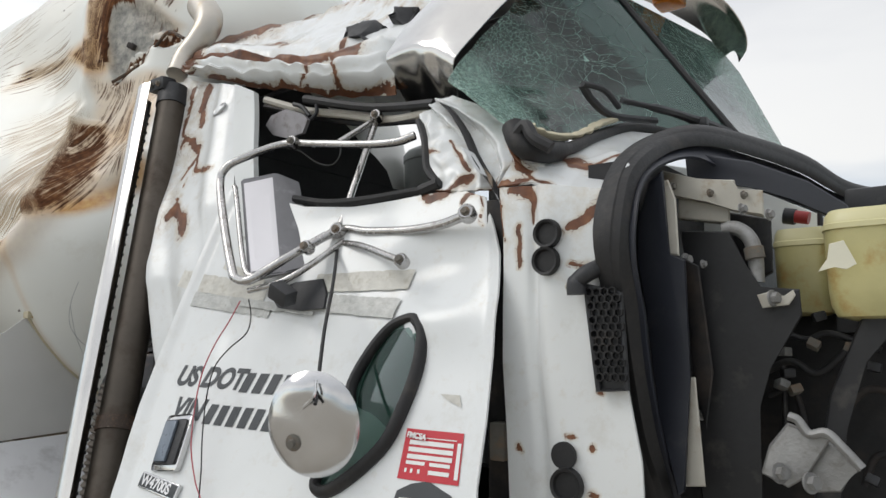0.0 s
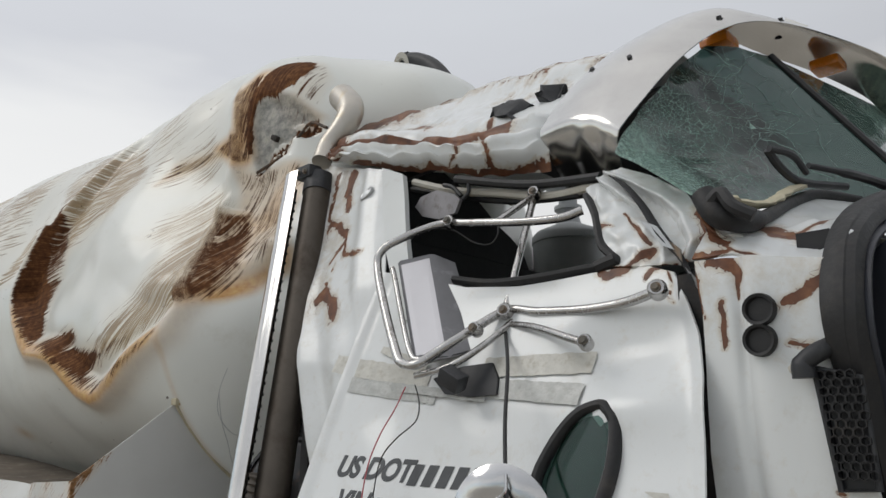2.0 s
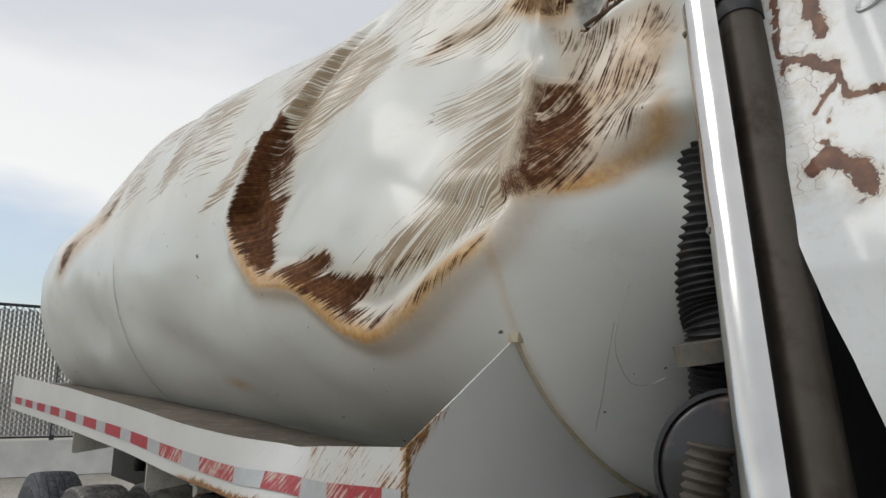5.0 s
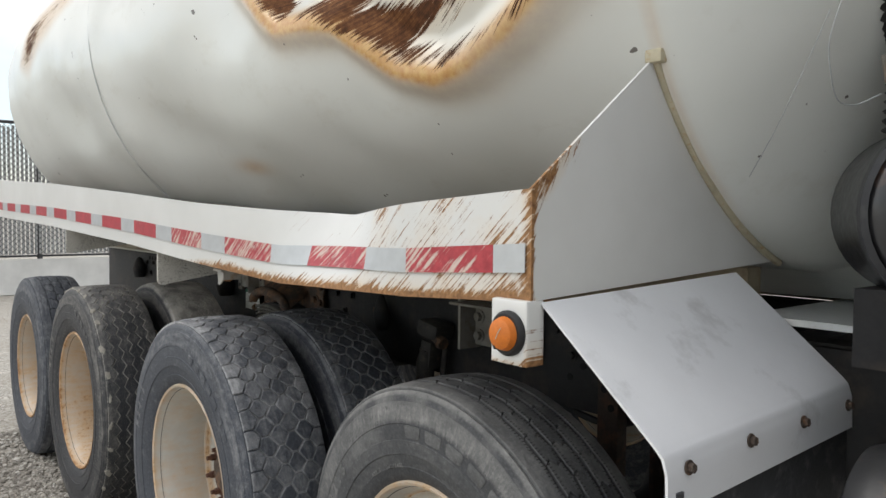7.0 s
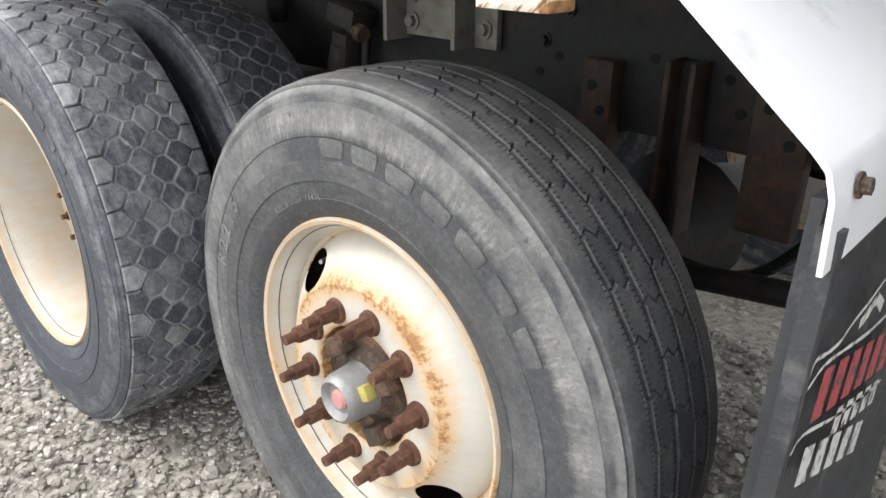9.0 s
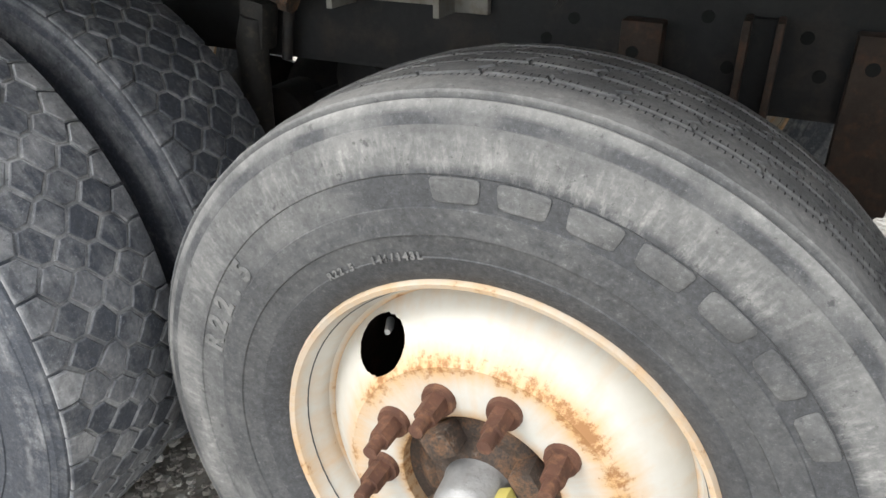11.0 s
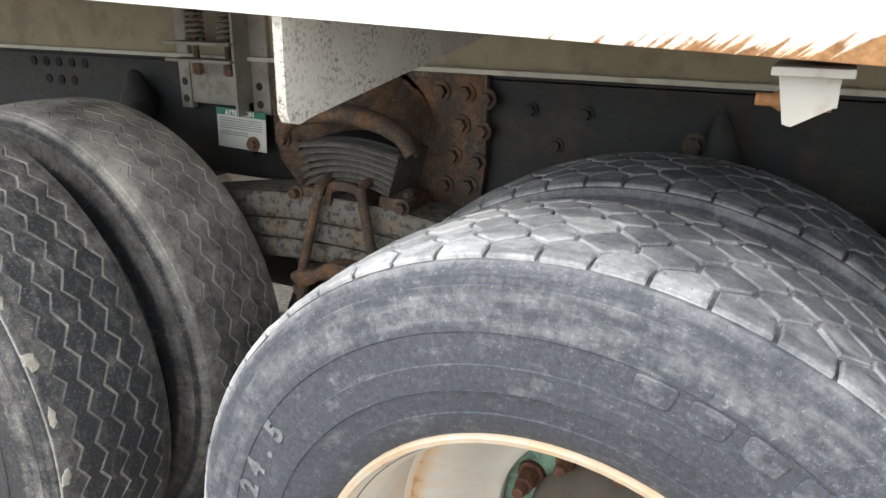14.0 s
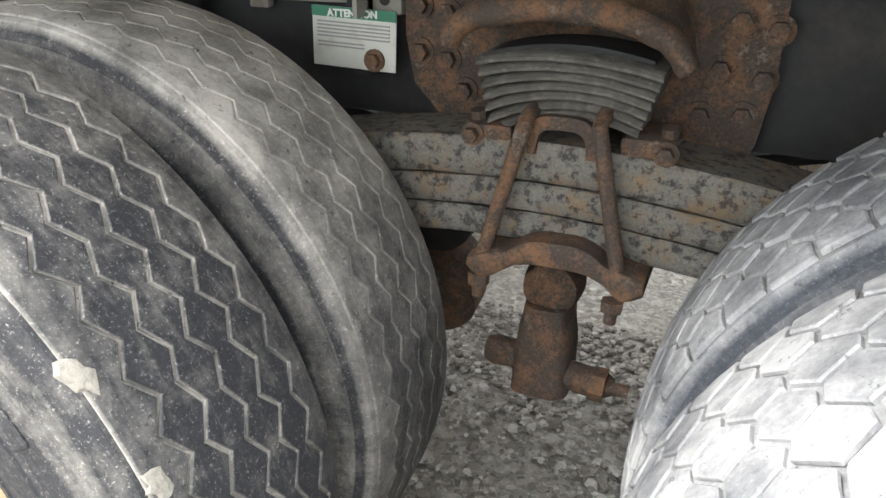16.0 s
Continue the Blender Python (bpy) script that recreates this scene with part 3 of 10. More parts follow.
    stain += 0.9 * inside(RIMBAND, 0.04, 0.03) + 0.5 * np.exp(-(((GX + 5.0) / 0.15) ** 2 + ((PH + 42) / 2.0) ** 2)) + 0.45 * inside(OCHRE, 0.03, 0.02) + 0.85 * inside(CROWN, 0.05, 0.02) + 0.30 * inside(HAIRS, 0.05, 0.02) + 0.30 * inside(RIDGE_SIDE, 0.05, 0.03) + 0.4 * inside(RIDGE, 0.05, 0.03) + 0.35 * inside(TUFT_D, 0.06, 0.05)
    # how far the hollow, and less so the ochre patch, turns darker grey-brown
    set_attr(me, "hollow_tone", np.clip(1.0 * inside(HOLLOW, 0.02, 0.02, 0.01) + 0.35 * inside(OCHRE, 0.03, 0.03), 0, 1).reshape(-1))
    set_attr(me, "haze", haze.reshape(-1))
    set_attr(me, "rust", rust.reshape(-1))
    set_attr(me, "stain", np.clip(stain, 0, 1).reshape(-1))
    a = me.attributes.new("along", "FLOAT_VECTOR", "POINT")
    v = u + 5.0
    # scrapes run along the flank, and down across the folded nose
    nose = ss(-0.02, 0.05, crease)
    bank = w - 0.15 * v - 0.045 * np.maximum(v, 0) ** 3 - 0.35 * np.exp(np.minimum(u + 3.05, 0) / 0.12)
    flow = np.stack([(1 - nose) * bank + nose * (1.1 * u - 0.24 * w), (1 - nose) * (u + 0.3 * w) + nose * (w + 0.3 * u), np.zeros_like(u)], -1)
    a.data.foreach_set("vector", flow.reshape(-1).astype(np.float32))
    for p in me.polygons:
        p.use_smooth = True
    tank = thing("tank", "crushed white steel tank with rust-edged dents on a truck deck", "tank", (-5.4, TANK_Y, 1.3))
    me.materials.append(M_TANK)
    part("shell", me, None, tank)
    return tank


def tank_material():
    m, nt, b = node_mat("scraped_white_tank_paint")
    a = nt.nodes.new("ShaderNodeAttribute")
    a.attribute_name = "along"
    mp = nt.nodes.new("ShaderNodeMapping")
    mp.inputs["Scale"].default_value = (100, 3.4, 1)
    nt.links.new(a.outputs["Vector"], mp.inputs[0])
    streak = nt.nodes.new("ShaderNodeTexNoise")
    streak.inputs["Scale"].default_value, streak.inputs["Detail"].default_value, streak.inputs["Roughness"].default_value = 1.0, 5.0, 0.6
    nt.links.new(mp.outputs[0], streak.inputs["Vector"])
    broad = noise_node(nt, 3.0, 5.0)
    fine = noise_node(nt, 38.0, 6.0, 0.65)
    paint = ramp(nt, noise_node(nt, 1.2, 4), [(0.3, (0.67, 0.685, 0.645)), (0.7, (0.745, 0.755, 0.72))])
    grime = ramp(nt, noise_node(nt, 7.0, 8.0, 0.7, (0.5, 1.0, 1.0)), [(0.56, 0.0), (0.85, 0.35)])
    paint = mixc(nt, grime, paint, (0.42, 0.38, 0.28))
    st = calc(nt, "MULTIPLY", attr(nt, "stain"), calc(nt, "MULTIPLY_ADD", broad, 1.2, 0.45), 0, True)
    paint = mixc(nt, st, paint, ramp(nt, fine, [(0.3, (0.44, 0.19, 0.045)), (0.7, (0.60, 0.38, 0.13))]))
    soft = nt.nodes.new("ShaderNodeTexNoise")
    soft.inputs["Scale"].default_value, soft.inputs["Detail"].default_value, soft.inputs["Roughness"].default_value = 1.0, 3.0, 0.5
    mp2 = nt.nodes.new("ShaderNodeMapping")
    mp2.inputs["Scale"].default_value = (46, 1.5, 1)
    nt.links.new(a.outputs["Vector"], mp2.inputs[0])
    nt.links.new(mp2.outputs[0], soft.inputs["Vector"])
    hz = calc(nt, "SUBTRACT", calc(nt, "ADD", calc(nt, "MULTIPLY", attr(nt, "haze"), 1.0), 0.0), calc(nt, "MULTIPLY_ADD", soft.outputs[0], 0.6, calc(nt, "MULTIPLY_ADD", streak.outputs[0], 2.3, -0.88)))
    paint = mixc(nt, ramp(nt, hz, [(0.0, 0.0), (0.11, 0.95)]), paint, ramp(nt, streak.outputs[0], [(0.30, (0.085, 0.040, 0.015)), (0.60, (0.24, 0.135, 0.052))]))
    paint = mixc(nt, calc(nt, "MULTIPLY", attr(nt, "rust"), 0.50, 0, True), paint, (0.56, 0.36, 0.14))
    paint = mixc(nt, calc(nt, "MULTIPLY", calc(nt, "MULTIPLY", attr(nt, "haze"), broad), 0.85, 0, True), paint, (0.58, 0.46, 0.26))
    paint = mixc(nt, ramp(nt, noise_node(nt, 21.0, 2.0, 0.5), [(0.755, 0.0), (0.77, 0.85)]), paint, (0.05, 0.035, 0.025))
    # mottled grey-brown that darkens the hollow under the folded nose
    hollow_mottle = ramp(nt, noise_node(nt, 26.0, 7.0, 0.72), [(0.30, (0.035, 0.033, 0.028)), (0.48, (0.19, 0.185, 0.165)), (0.62, (0.34, 0.32, 0.27)), (0.78, (0.30, 0.20, 0.08))])
    paint = mixc(nt, calc(nt, "MULTIPLY", attr(nt, "hollow_tone"), 0.9), paint, hollow_mottle)
    # bared steel where streak noise stays under the wear
    sn = calc(nt, "MULTIPLY_ADD", streak.outputs[0], 2.4, -0.70, True)
    fn = calc(nt, "MULTIPLY_ADD", fine, 2.0, -0.5, True)
    thr = calc(nt, "MULTIPLY_ADD", sn, 0.62, calc(nt, "MULTIPLY", fn, 0.18))
    wear = calc(nt, "ADD", attr(nt, "rust"), calc(nt, "MULTIPLY_ADD", broad, 0.3, -0.15))
    lvl = calc(nt, "SUBTRACT", wear, thr)
    mask = ramp(nt, lvl, [(0.0, 0.0), (0.20, 1.0)])
    steel = ramp(nt, calc(nt, "MULTIPLY_ADD", streak.outputs[0], 0.75, calc(nt, "MULTIPLY_ADD", broad, 0.45, calc(nt, "MULTIPLY_ADD", fine, 0.75, -0.48))), [(0.25, (0.034, 0.014, 0.007)), (0.48, (0.095, 0.038, 0.015)), (0.66, (0.180, 0.078, 0.029)), (0.85, (0.33, 0.18, 0.070))])
    nt.links.new(mixc(nt, mask, paint, steel), b.inputs["Base Color"])
    nt.links.new(calc(nt, "MULTIPLY_ADD", mask, 0.35, 0.42), b.inputs["Roughness"])
    nt.links.new(calc(nt, "MULTIPLY_ADD", mask, -0.28, 0.28, True), b.inputs["Coat Weight"])
    b.inputs["Coat Roughness"].default_value = 0.12
    nt.links.new(calc(nt, "MULTIPLY_ADD", mask, -0.38, 0.5), b.inputs["Specular IOR Level"])
    bump(nt, b, calc(nt, "SUBTRACT", calc(nt, "MULTIPLY", fine, 0.15), mask), 0.25, 0.004)
    return m


M_TANK = tank_material()
tank = build_tank()

# ---- deck beside the tank ----
RAIL_TOP = [(-8.6, 1.68), (-6.6, 1.595), (-5.27, 1.52), (-4.5, 1.475), (-3.94, 1.45), (-3.68, 1.44), (-3.38, 1.465), (-2.98, 1.49)]
RAIL_LOW = [(-8.6, 1.41), (-6.6, 1.36), (-5.26, 1.31), (-4.5, 1.275), (-3.94, 1.25), (-3.37, 1.265), (-2.98, 1.29)]


def rail_y(x, v):
    """The skirt's face at x and height part v: bent in at the top where it was struck."""
    return 0.945 + 0.075 * math.exp(-((x + 3.72) / 0.22) ** 2) * v + 0.012 * math.sin(x * 3.1) * math.exp(-((x + 4.2) / 1.2) ** 2)


def rail_material(name="scratched_white_skirt_paint", stretch=(5, 1, 130), turn=(0, 40, 0)):
    m, nt, b = node_mat(name)
    sc = noise_node(nt, 1.0, 6.0, 0.65, stretch, "Object", tuple(radians(a) for a in turn))
    wide = noise_node(nt, 5.0, 6.0, 0.65)
    fine = noise_node(nt, 90, 6, 0.7)
    paint = ramp(nt, noise_node(nt, 2.5, 5), [(0.3, (0.62, 0.62, 0.595)), (0.7, (0.71, 0.71, 0.69))])
    wear = calc(nt, "ADD", attr(nt, "rust"), calc(nt, "MULTIPLY_ADD", wide, 0.9, -0.48))
    scn = calc(nt, "MULTIPLY_ADD", sc, 2.6, -0.8, True)
    lvl = calc(nt, "SUBTRACT", wear, calc(nt, "MULTIPLY_ADD", scn, 0.75, calc(nt, "MULTIPLY", fine, 0.35)))
    mask = ramp(nt, lvl, [(0.0, 0.0), (0.14, 1.0)])
    paint = mixc(nt, ramp(nt, wear, [(0.38, 0.0), (0.95, 0.7)]), paint, (0.58, 0.37, 0.15))
    steel = ramp(nt, fine, [(0.3, (0.13, 0.058, 0.022)), (0.7, (0.40, 0.21, 0.085))])
    nt.links.new(mixc(nt, mask, paint, steel), b.inputs["Base Color"])
    nt.links.new(calc(nt, "MULTIPLY_ADD", mask, 0.45, 0.35), b.inputs["Roughness"])
    bump(nt, b, calc(nt, "SUBTRACT", calc(nt, "MULTIPLY", fine, 0.1), mask), 0.2, 0.003)
    return m


M_SKIRT = rail_material()
M_PANEL = rail_material("panel_paint_with_rust_bristles", (1, 150, 13), (28, 0, 0))


def worn_tape_material():
    m, nt, b = node_mat("scraped_red_tape")
    sc = noise_node(nt, 1.0, 6.0, 0.65, (6, 1, 110), "Object", (0, radians(40), 0))
    wide = noise_node(nt, 7.0, 6.0, 0.65)
    gone = ramp(nt, calc(nt, "ADD", sc, calc(nt, "MULTIPLY_ADD", wide, 0.8, -0.4)), [(0.50, 0.0), (0.60, 0.85)])
    red = ramp(nt, noise_node(nt, 60, 5), [(0.3, (0.30, 0.022, 0.035)), (0.7, (0.46, 0.05, 0.06))])
    nt.links.new(mixc(nt, gone, red, (0.62, 0.56, 0.48)), b.inputs["Base Color"])
    b.inputs["Roughness"].default_value = 0.45
    return m


M_REDWORN = worn_tape_material()


def rail_rust(x, z):
    v = (z - lerp_table(RAIL_LOW, x)) / (lerp_table(RAIL_TOP, x) - lerp_table(RAIL_LOW, x))
    corner = 0.30 * step(-4.3, -3.8, x) + 0.19 * step(-3.8, -3.3, x) + 0.45 * step(-3.005, -2.985, x)
    low = 0.75 * step(0.16, 0.04, v) * step(-4.9, -4.3, x) + 0.30 * step(0.36, 0.1, v) * step(-4.9, -4.3, x)
    lip = 0.45 * step(0.9, 1.0, v) * step(-4.2, -3.5, x)
    return max(corner, low, lip, -0.1)


def build_deck():
    deck = thing("deck", "long white steel deck skirt, dented and scratched to rust", "truck body", (-5.8, 0.95, 1.3))

    def face(x, v):
        z0, z1 = lerp_table(RAIL_LOW, x), lerp_table(RAIL_TOP, x)
        return (x, rail_y(x, v), z0 + (z1 - z0) * v)
    bm = sheet(bmesh.new(), face, lin(-8.6, -2.98, 190), lin(0, 1, 10), 0.006)
    me = link_bm("skirt", bm, M_SKIRT, 40)
    set_attr(me, "rust", [rail_rust(v.co.x, v.co.z) for v in me.vertices])
    part("skirt", me, None, deck)
    # top edge turned in, and the floor behind it
    part("floor_plate", sheet(bmesh.new(), lambda x, v: (x, rail_y(x, 1) + 0.006 + 0.62 * v, lerp_table(RAIL_TOP, x) - 0.002 - 0.055 * step(0.0, 0.06, v)), lin(-8.6, -2.99, 120), [0, 0.03, 0.06, 0.3, 1.0], 0.005), M_DECK, deck, "grimy steel deck plate")
    bm = sheet(bmesh.new(), lambda x, v: (x, rail_y(x, 0) + 0.006 + 0.07 * v, lerp_table(RAIL_LOW, x) + 0.004 - 0.004 * v), lin(-8.6, -2.99, 120), [0, 0.5, 1.0], 0.005)
    me = link_bm("lower_flange", bm, M_SKIRT, 40)
    set_attr(me, "rust", [rail_rust(v.co.x, v.co.z) for v in me.vertices])
    part("lower_flange", me, None, deck)
    # reflective tape, red and silver by turns
    x, red = -3.075, True
    part("tape", sheet(bmesh.new(), lambda u, v: (u, rail_y(u, 0.25 + 0.25 * v) - 0.0025, lerp_table(RAIL_LOW, u) + 0.052 + 0.052 * v), lin(-3.074, -2.992, 5), [0, 0.5, 1], -0.0018), M_SILVER, deck, "silver reflective tape")
    while x > -8.5:
        w = 0.279 if red else 0.178
        bm = sheet(bmesh.new(), lambda u, v: (u, rail_y(u, 0.25 + 0.25 * v) - 0.0025, lerp_table(RAIL_LOW, u) + 0.052 + 0.052 * v), lin(max(x - w, -8.58), x, 8), [0, 0.5, 1], -0.0018)
        part("tape", bm, (M_REDWORN if x > -4.6 else M_RED) if red else M_SILVER, deck, "scuffed red reflective tape" if red else "silver reflective tape")
        x, red = x - w, not red
    # front panel that closes the deck under the tank
    zc, r = tank_at(-2.98)
    arcp = [(TANK_Y - r * 1.005 * math.cos(radians(a)), zc + r * 1.005 * math.sin(radians(a))) for a in lin(-32.5, -70, 16)]
    outline = [(0.945, 1.29), (0.945, 1.49)] + arcp + [(1.83, 1.335)]
    bm = plate(bmesh.new(), outline, lambda u, v, d: (-2.982 - d, u, v), 0.006)
    bmesh.ops.triangulate(bm, faces=bm.faces)
    bmesh.ops.subdivide_edges(bm, edges=bm.edges, cuts=19, use_grid_fill=True)
    me = link_bm("front_panel", bm, M_PANEL, 40)
    below = lambda p: max(0.0, 1.49 + 0.8 * (p.y - 0.945) - p.z)
    set_attr(me, "rust", [0.62 * math.exp(-(below(v.co) / 0.075) ** 2) * step(1.22, 1.0, v.co.y) * step(1.36, 1.43, v.co.z) + 0.70 * math.exp(-((v.co.y - 0.945) / 0.010) ** 2) + 0.22 * math.exp(-((v.co.y - 0.945) / 0.10) ** 2) - 0.08 for v in me.vertices])
    part("front_panel", me, None, deck, "flat white panel with rust bleeding from its corner weld")
    # weld bead where panel and tank meet
    part("weld_seam", tubed([(-2.976, y, z) for y, z in arcp], 0.009, 8), M_WELD, deck, "yellowed weld bead")
    part("weld_tab", boxed(-2.995, -2.955, 1.28, 1.325, 1.752, 1.78, bevel=0.006), M_WELD, deck)
    # hanging corner plate with its amber lamp
    bm = boxed(-3.065, -2.975, 0.93, 0.975, 1.175, 1.292, bevel=0.004)
    bmesh.ops.triangulate(bm, faces=bm.faces)
    bmesh.ops.subdivide_edges(bm, edges=bm.edges, cuts=7, use_grid_fill=True)
    me = link_bm("lamp_plate", bm, M_SKIRT, 40)
    set_attr(me, "rust", [0.10 + 0.42 * step(1.192, 1.178, v.co.z) + 0.40 * step(-2.990, -2.976, v.co.x) * step(1.30, 1.2, v.co.z) for v in me.vertices])
    part("lamp_plate", me, None, deck, "white lamp plate with rust-stained edges")
    lamp = part("marker_lamp", lathe(bmesh.new(), [(0.0, -0.012), (0.036, -0.012), (0.041, -0.006), (0.041, 0.0), (0.0, 0.0)], 28, pose(-3.018, 0.93, 1.232)), M_SEAL, deck, "round amber marker lamp in a rubber ring")
    part("lens", lathe(bmesh.new(), [(0.0, -0.030), (0.016, -0.029), (0.027, -0.024), (0.031, -0.012), (0.0, -0.012)], 28, pose(-3.018, 0.93, 1.232)), M_LENS, lamp, "cracked amber lens")
    part("lens_crack", tubed([(-3.022, 0.900, 1.224), (-3.017, 0.8995, 1.233), (-3.010, 0.901, 1.245)], 0.0009, 5), M_OFFWHITE, lamp)
    part("lens_chip", boxed(-0.008, 0.008, -0.004, 0.004, -0.006, 0.006, pose(-3.034, 0.911, 1.211, 0, 20, -30), 0.003), M_SEAL, lamp, "missing corner of the lens")
    # brackets under the skirt
    for bx, wide, tall in ((-4.935, 0.014, 0.125), (-6.35, 0.014, 0.125)):
        z = lerp_table(RAIL_LOW, bx)
        out = [(0.952, z), (0.952, z - tall + 0.012), (0.958, z - tall), (0.975, z - tall - 0.004), (1.0, z - tall + 0.002), (1.62, z - 0.03), (1.62, z)]
        bm = plate(bmesh.new(), out, lambda u, v, d: (bx - wide / 2 + d, u, v), wide)
        part("bracket", bm, M_SPATTER, deck, "off-white steel bracket spattered with dark grime")
    # bent angle tab with a rusty bolt through its side
    z = 1.262
    tab = part("angle_tab", plate(bmesh.new(), [(-4.394, z - 0.008), (-4.345, z - 0.006), (-4.345, z - 0.032), (-4.379, z - 0.052), (-4.386, z - 0.050)], lambda u, v, d: (u, 0.962 + d, v), 0.005), M_PALETAB, deck, "small grey angle tab with a rusty bolt")
    part("tab_top", boxed(-4.400, -4.335, 0.950, 1.03, z - 0.008, z, bevel=0.002), M_PALETAB, tab)
    part("tab_side", boxed(-4.350, -4.345, 0.966, 1.02, z - 0.034, z - 0.008), M_PALETAB, tab)
    part("tab_bolt", tubed([(-4.412, 0.985, z - 0.032), (-4.398, 0.985, z - 0.032), (-4.392, 0.985, z - 0.032), (-4.35, 0.985, z - 0.030)], [0.006, 0.006, 0.010, 0.010], 8), M_RUSTBOLT, tab)
    return deck


M_DECK = surface("grimy_deck_plate", (0.16, 0.13, 0.10), 0.8, 0, 0.3, 5, 0.3, (0.3, 0.28, 0.24), 0.3)
M_RUSTBOLT = surface("orange_rusty_bolt", (0.30, 0.14, 0.05), 0.75, 0.1, 0.4, 40, 0.3, (0.12, 0.06, 0.03), 0.4, 120, 0.3)


def spatter_paint():
    m, nt, b = node_mat("spattered_offwhite_paint")
    paint = ramp(nt, noise_node(nt, 9.0, 5.0), [(0.3, (0.50, 0.48, 0.43)), (0.7, (0.60, 0.58, 0.53))])
    spots = calc(nt, "MULTIPLY", ramp(nt, noise_node(nt, 170.0, 5.0, 0.75), [(0.50, 0.0), (0.60, 1.0)]), ramp(nt, noise_node(nt, 11.0, 5.0, 0.6), [(0.36, 0.0), (0.62, 0.95)]))
    nt.links.new(mixc(nt, spots, paint, (0.085, 0.075, 0.06)), b.inputs["Base Color"])
    b.inputs["Roughness"].default_value = 0.55
    bump(nt, b, spots, 0.2, 0.002)
    return m


M_SPATTER = spatter_paint()
M_PALETAB = surface("grimy_grey_tab", (0.34, 0.33, 0.30), 0.6, 0, 0.2, 12, 0.3, (0.25, 0.16, 0.08), 0.4)
M_WELD = surface("yellowed_weld", (0.50, 0.45, 0.32), 0.5, 0, 0.2, 30, 0.2, (0.40, 0.22, 0.08), 0.3, 90, 0.5)
M_OFFWHITE = surface("dirty_offwhite_paint", (0.50, 0.48, 0.42), 0.5, 0, 0.15, 8, 0.2, (0.30, 0.2, 0.1), 0.25)
deck = build_deck()


def build_fender():
    fender = thing("fender", "bent bare aluminium mudguard with rusty bolts", "mudguard", (-2.85, 1.3, 1.0))
    prof = [(-2.975, 1.285), (-2.735, 1.085), (-2.722, 1.072), (-2.715, 1.05), (-2.712, 0.985)]

    def f(u, v):
        k = v * (len(prof) - 1)
        i = min(int(k), len(prof) - 2)
        a = k - i
        sk = 0.04 * (u - 0.96)
        return (prof[i][0] * (1 - a) + prof[i + 1][0] * a, u, prof[i][1] * (1 - a) + prof[i + 1][1] * a + sk)
    part("guard", sheet(bmesh.new(), f, lin(0.965, 1.62, 8), lin(0, 1, 17), 0.005), M_GUARD, fender)
    for y, z in ((1.020, 1.053), (1.209, 1.060), (1.404, 1.059), (1.599, 1.060)):
        part("bolt", bolt(bmesh.new(), (-2.709, y, z), (1, 0, 0.1), 0.008, 0.008), M_RUST, fender, "rusty bolt head")
    flap = thing("mud_flap", "scuffed black rubber mud flap with worn white and red print", "mud flap", (-2.72, 1.3, 0.2))
    part("sheet", sheet(bmesh.new(), lambda u, v: (-2.726 + 0.015 * math.sin(u * 5) * (1 - v), u, 0.20 + 0.84 * v), lin(1.0, 1.64, 10), lin(0, 1, 12), 0.012), M_FLAP, flap)
    part("edge_bead", sheet(bmesh.new(), lambda u, v: (-2.716 + 0.012 * v, 0.985 + u, 0.2 + 0.82 * v), [0, 0.016], lin(0, 1, 10), 0.02), M_FLAP, flap)
    return fender


M_GUARD = surface("bare_aluminium_sheet", (0.78, 0.79, 0.81), 0.45, 0.2, 0.06, 3, 0.1, (0.5, 0.5, 0.5), 0.15, 150, 0.03)
M_FLAP = surface("scuffed_flap_rubber", (0.034, 0.036, 0.041), 0.7, 0, 0.35, 9, 0.4, (0.11, 0.11, 0.112), 0.32, 140, 0.3)
build_fender()

# ---- wheels ----
def polar(nt, k_round, k_out):
    """Coordinates that run round a wheel and outwards over its flank; the seam lies at the bottom."""
    tc = nt.nodes.new("ShaderNodeTexCoord")
    sep = nt.nodes.new("ShaderNodeSeparateXYZ")
    nt.links.new(tc.outputs["Object"], sep.inputs[0])
    x, y, z = sep.outputs
    out = nt.nodes.new("ShaderNodeCombineXYZ")
    nt.links.new(calc(nt, "MULTIPLY", calc(nt, "ARCTAN2", x, z), k_round), out.inputs[0])
    r = calc(nt, "SQRT", calc(nt, "ADD", calc(nt, "MULTIPLY", x, x), calc(nt, "MULTIPLY", z, z)))
    nt.links.new(calc(nt, "MULTIPLY", r, k_out), out.inputs[1])
    nt.links.new(calc(nt, "MULTIPLY", y, k_out), out.inputs[2])
    return out.outputs[0]


def polar_noise(nt, k_round, k_out, detail=6.0, rough=0.6):
    nz = nt.nodes.new("ShaderNodeTexNoise")
    nz.inputs["Scale"].default_value, nz.inputs["Detail"].default_value, nz.inputs["Roughness"].default_value = 1.0, detail, rough
    nt.links.new(polar(nt, k_round, k_out), nz.inputs["Vector"])
    return nz.outputs[0]


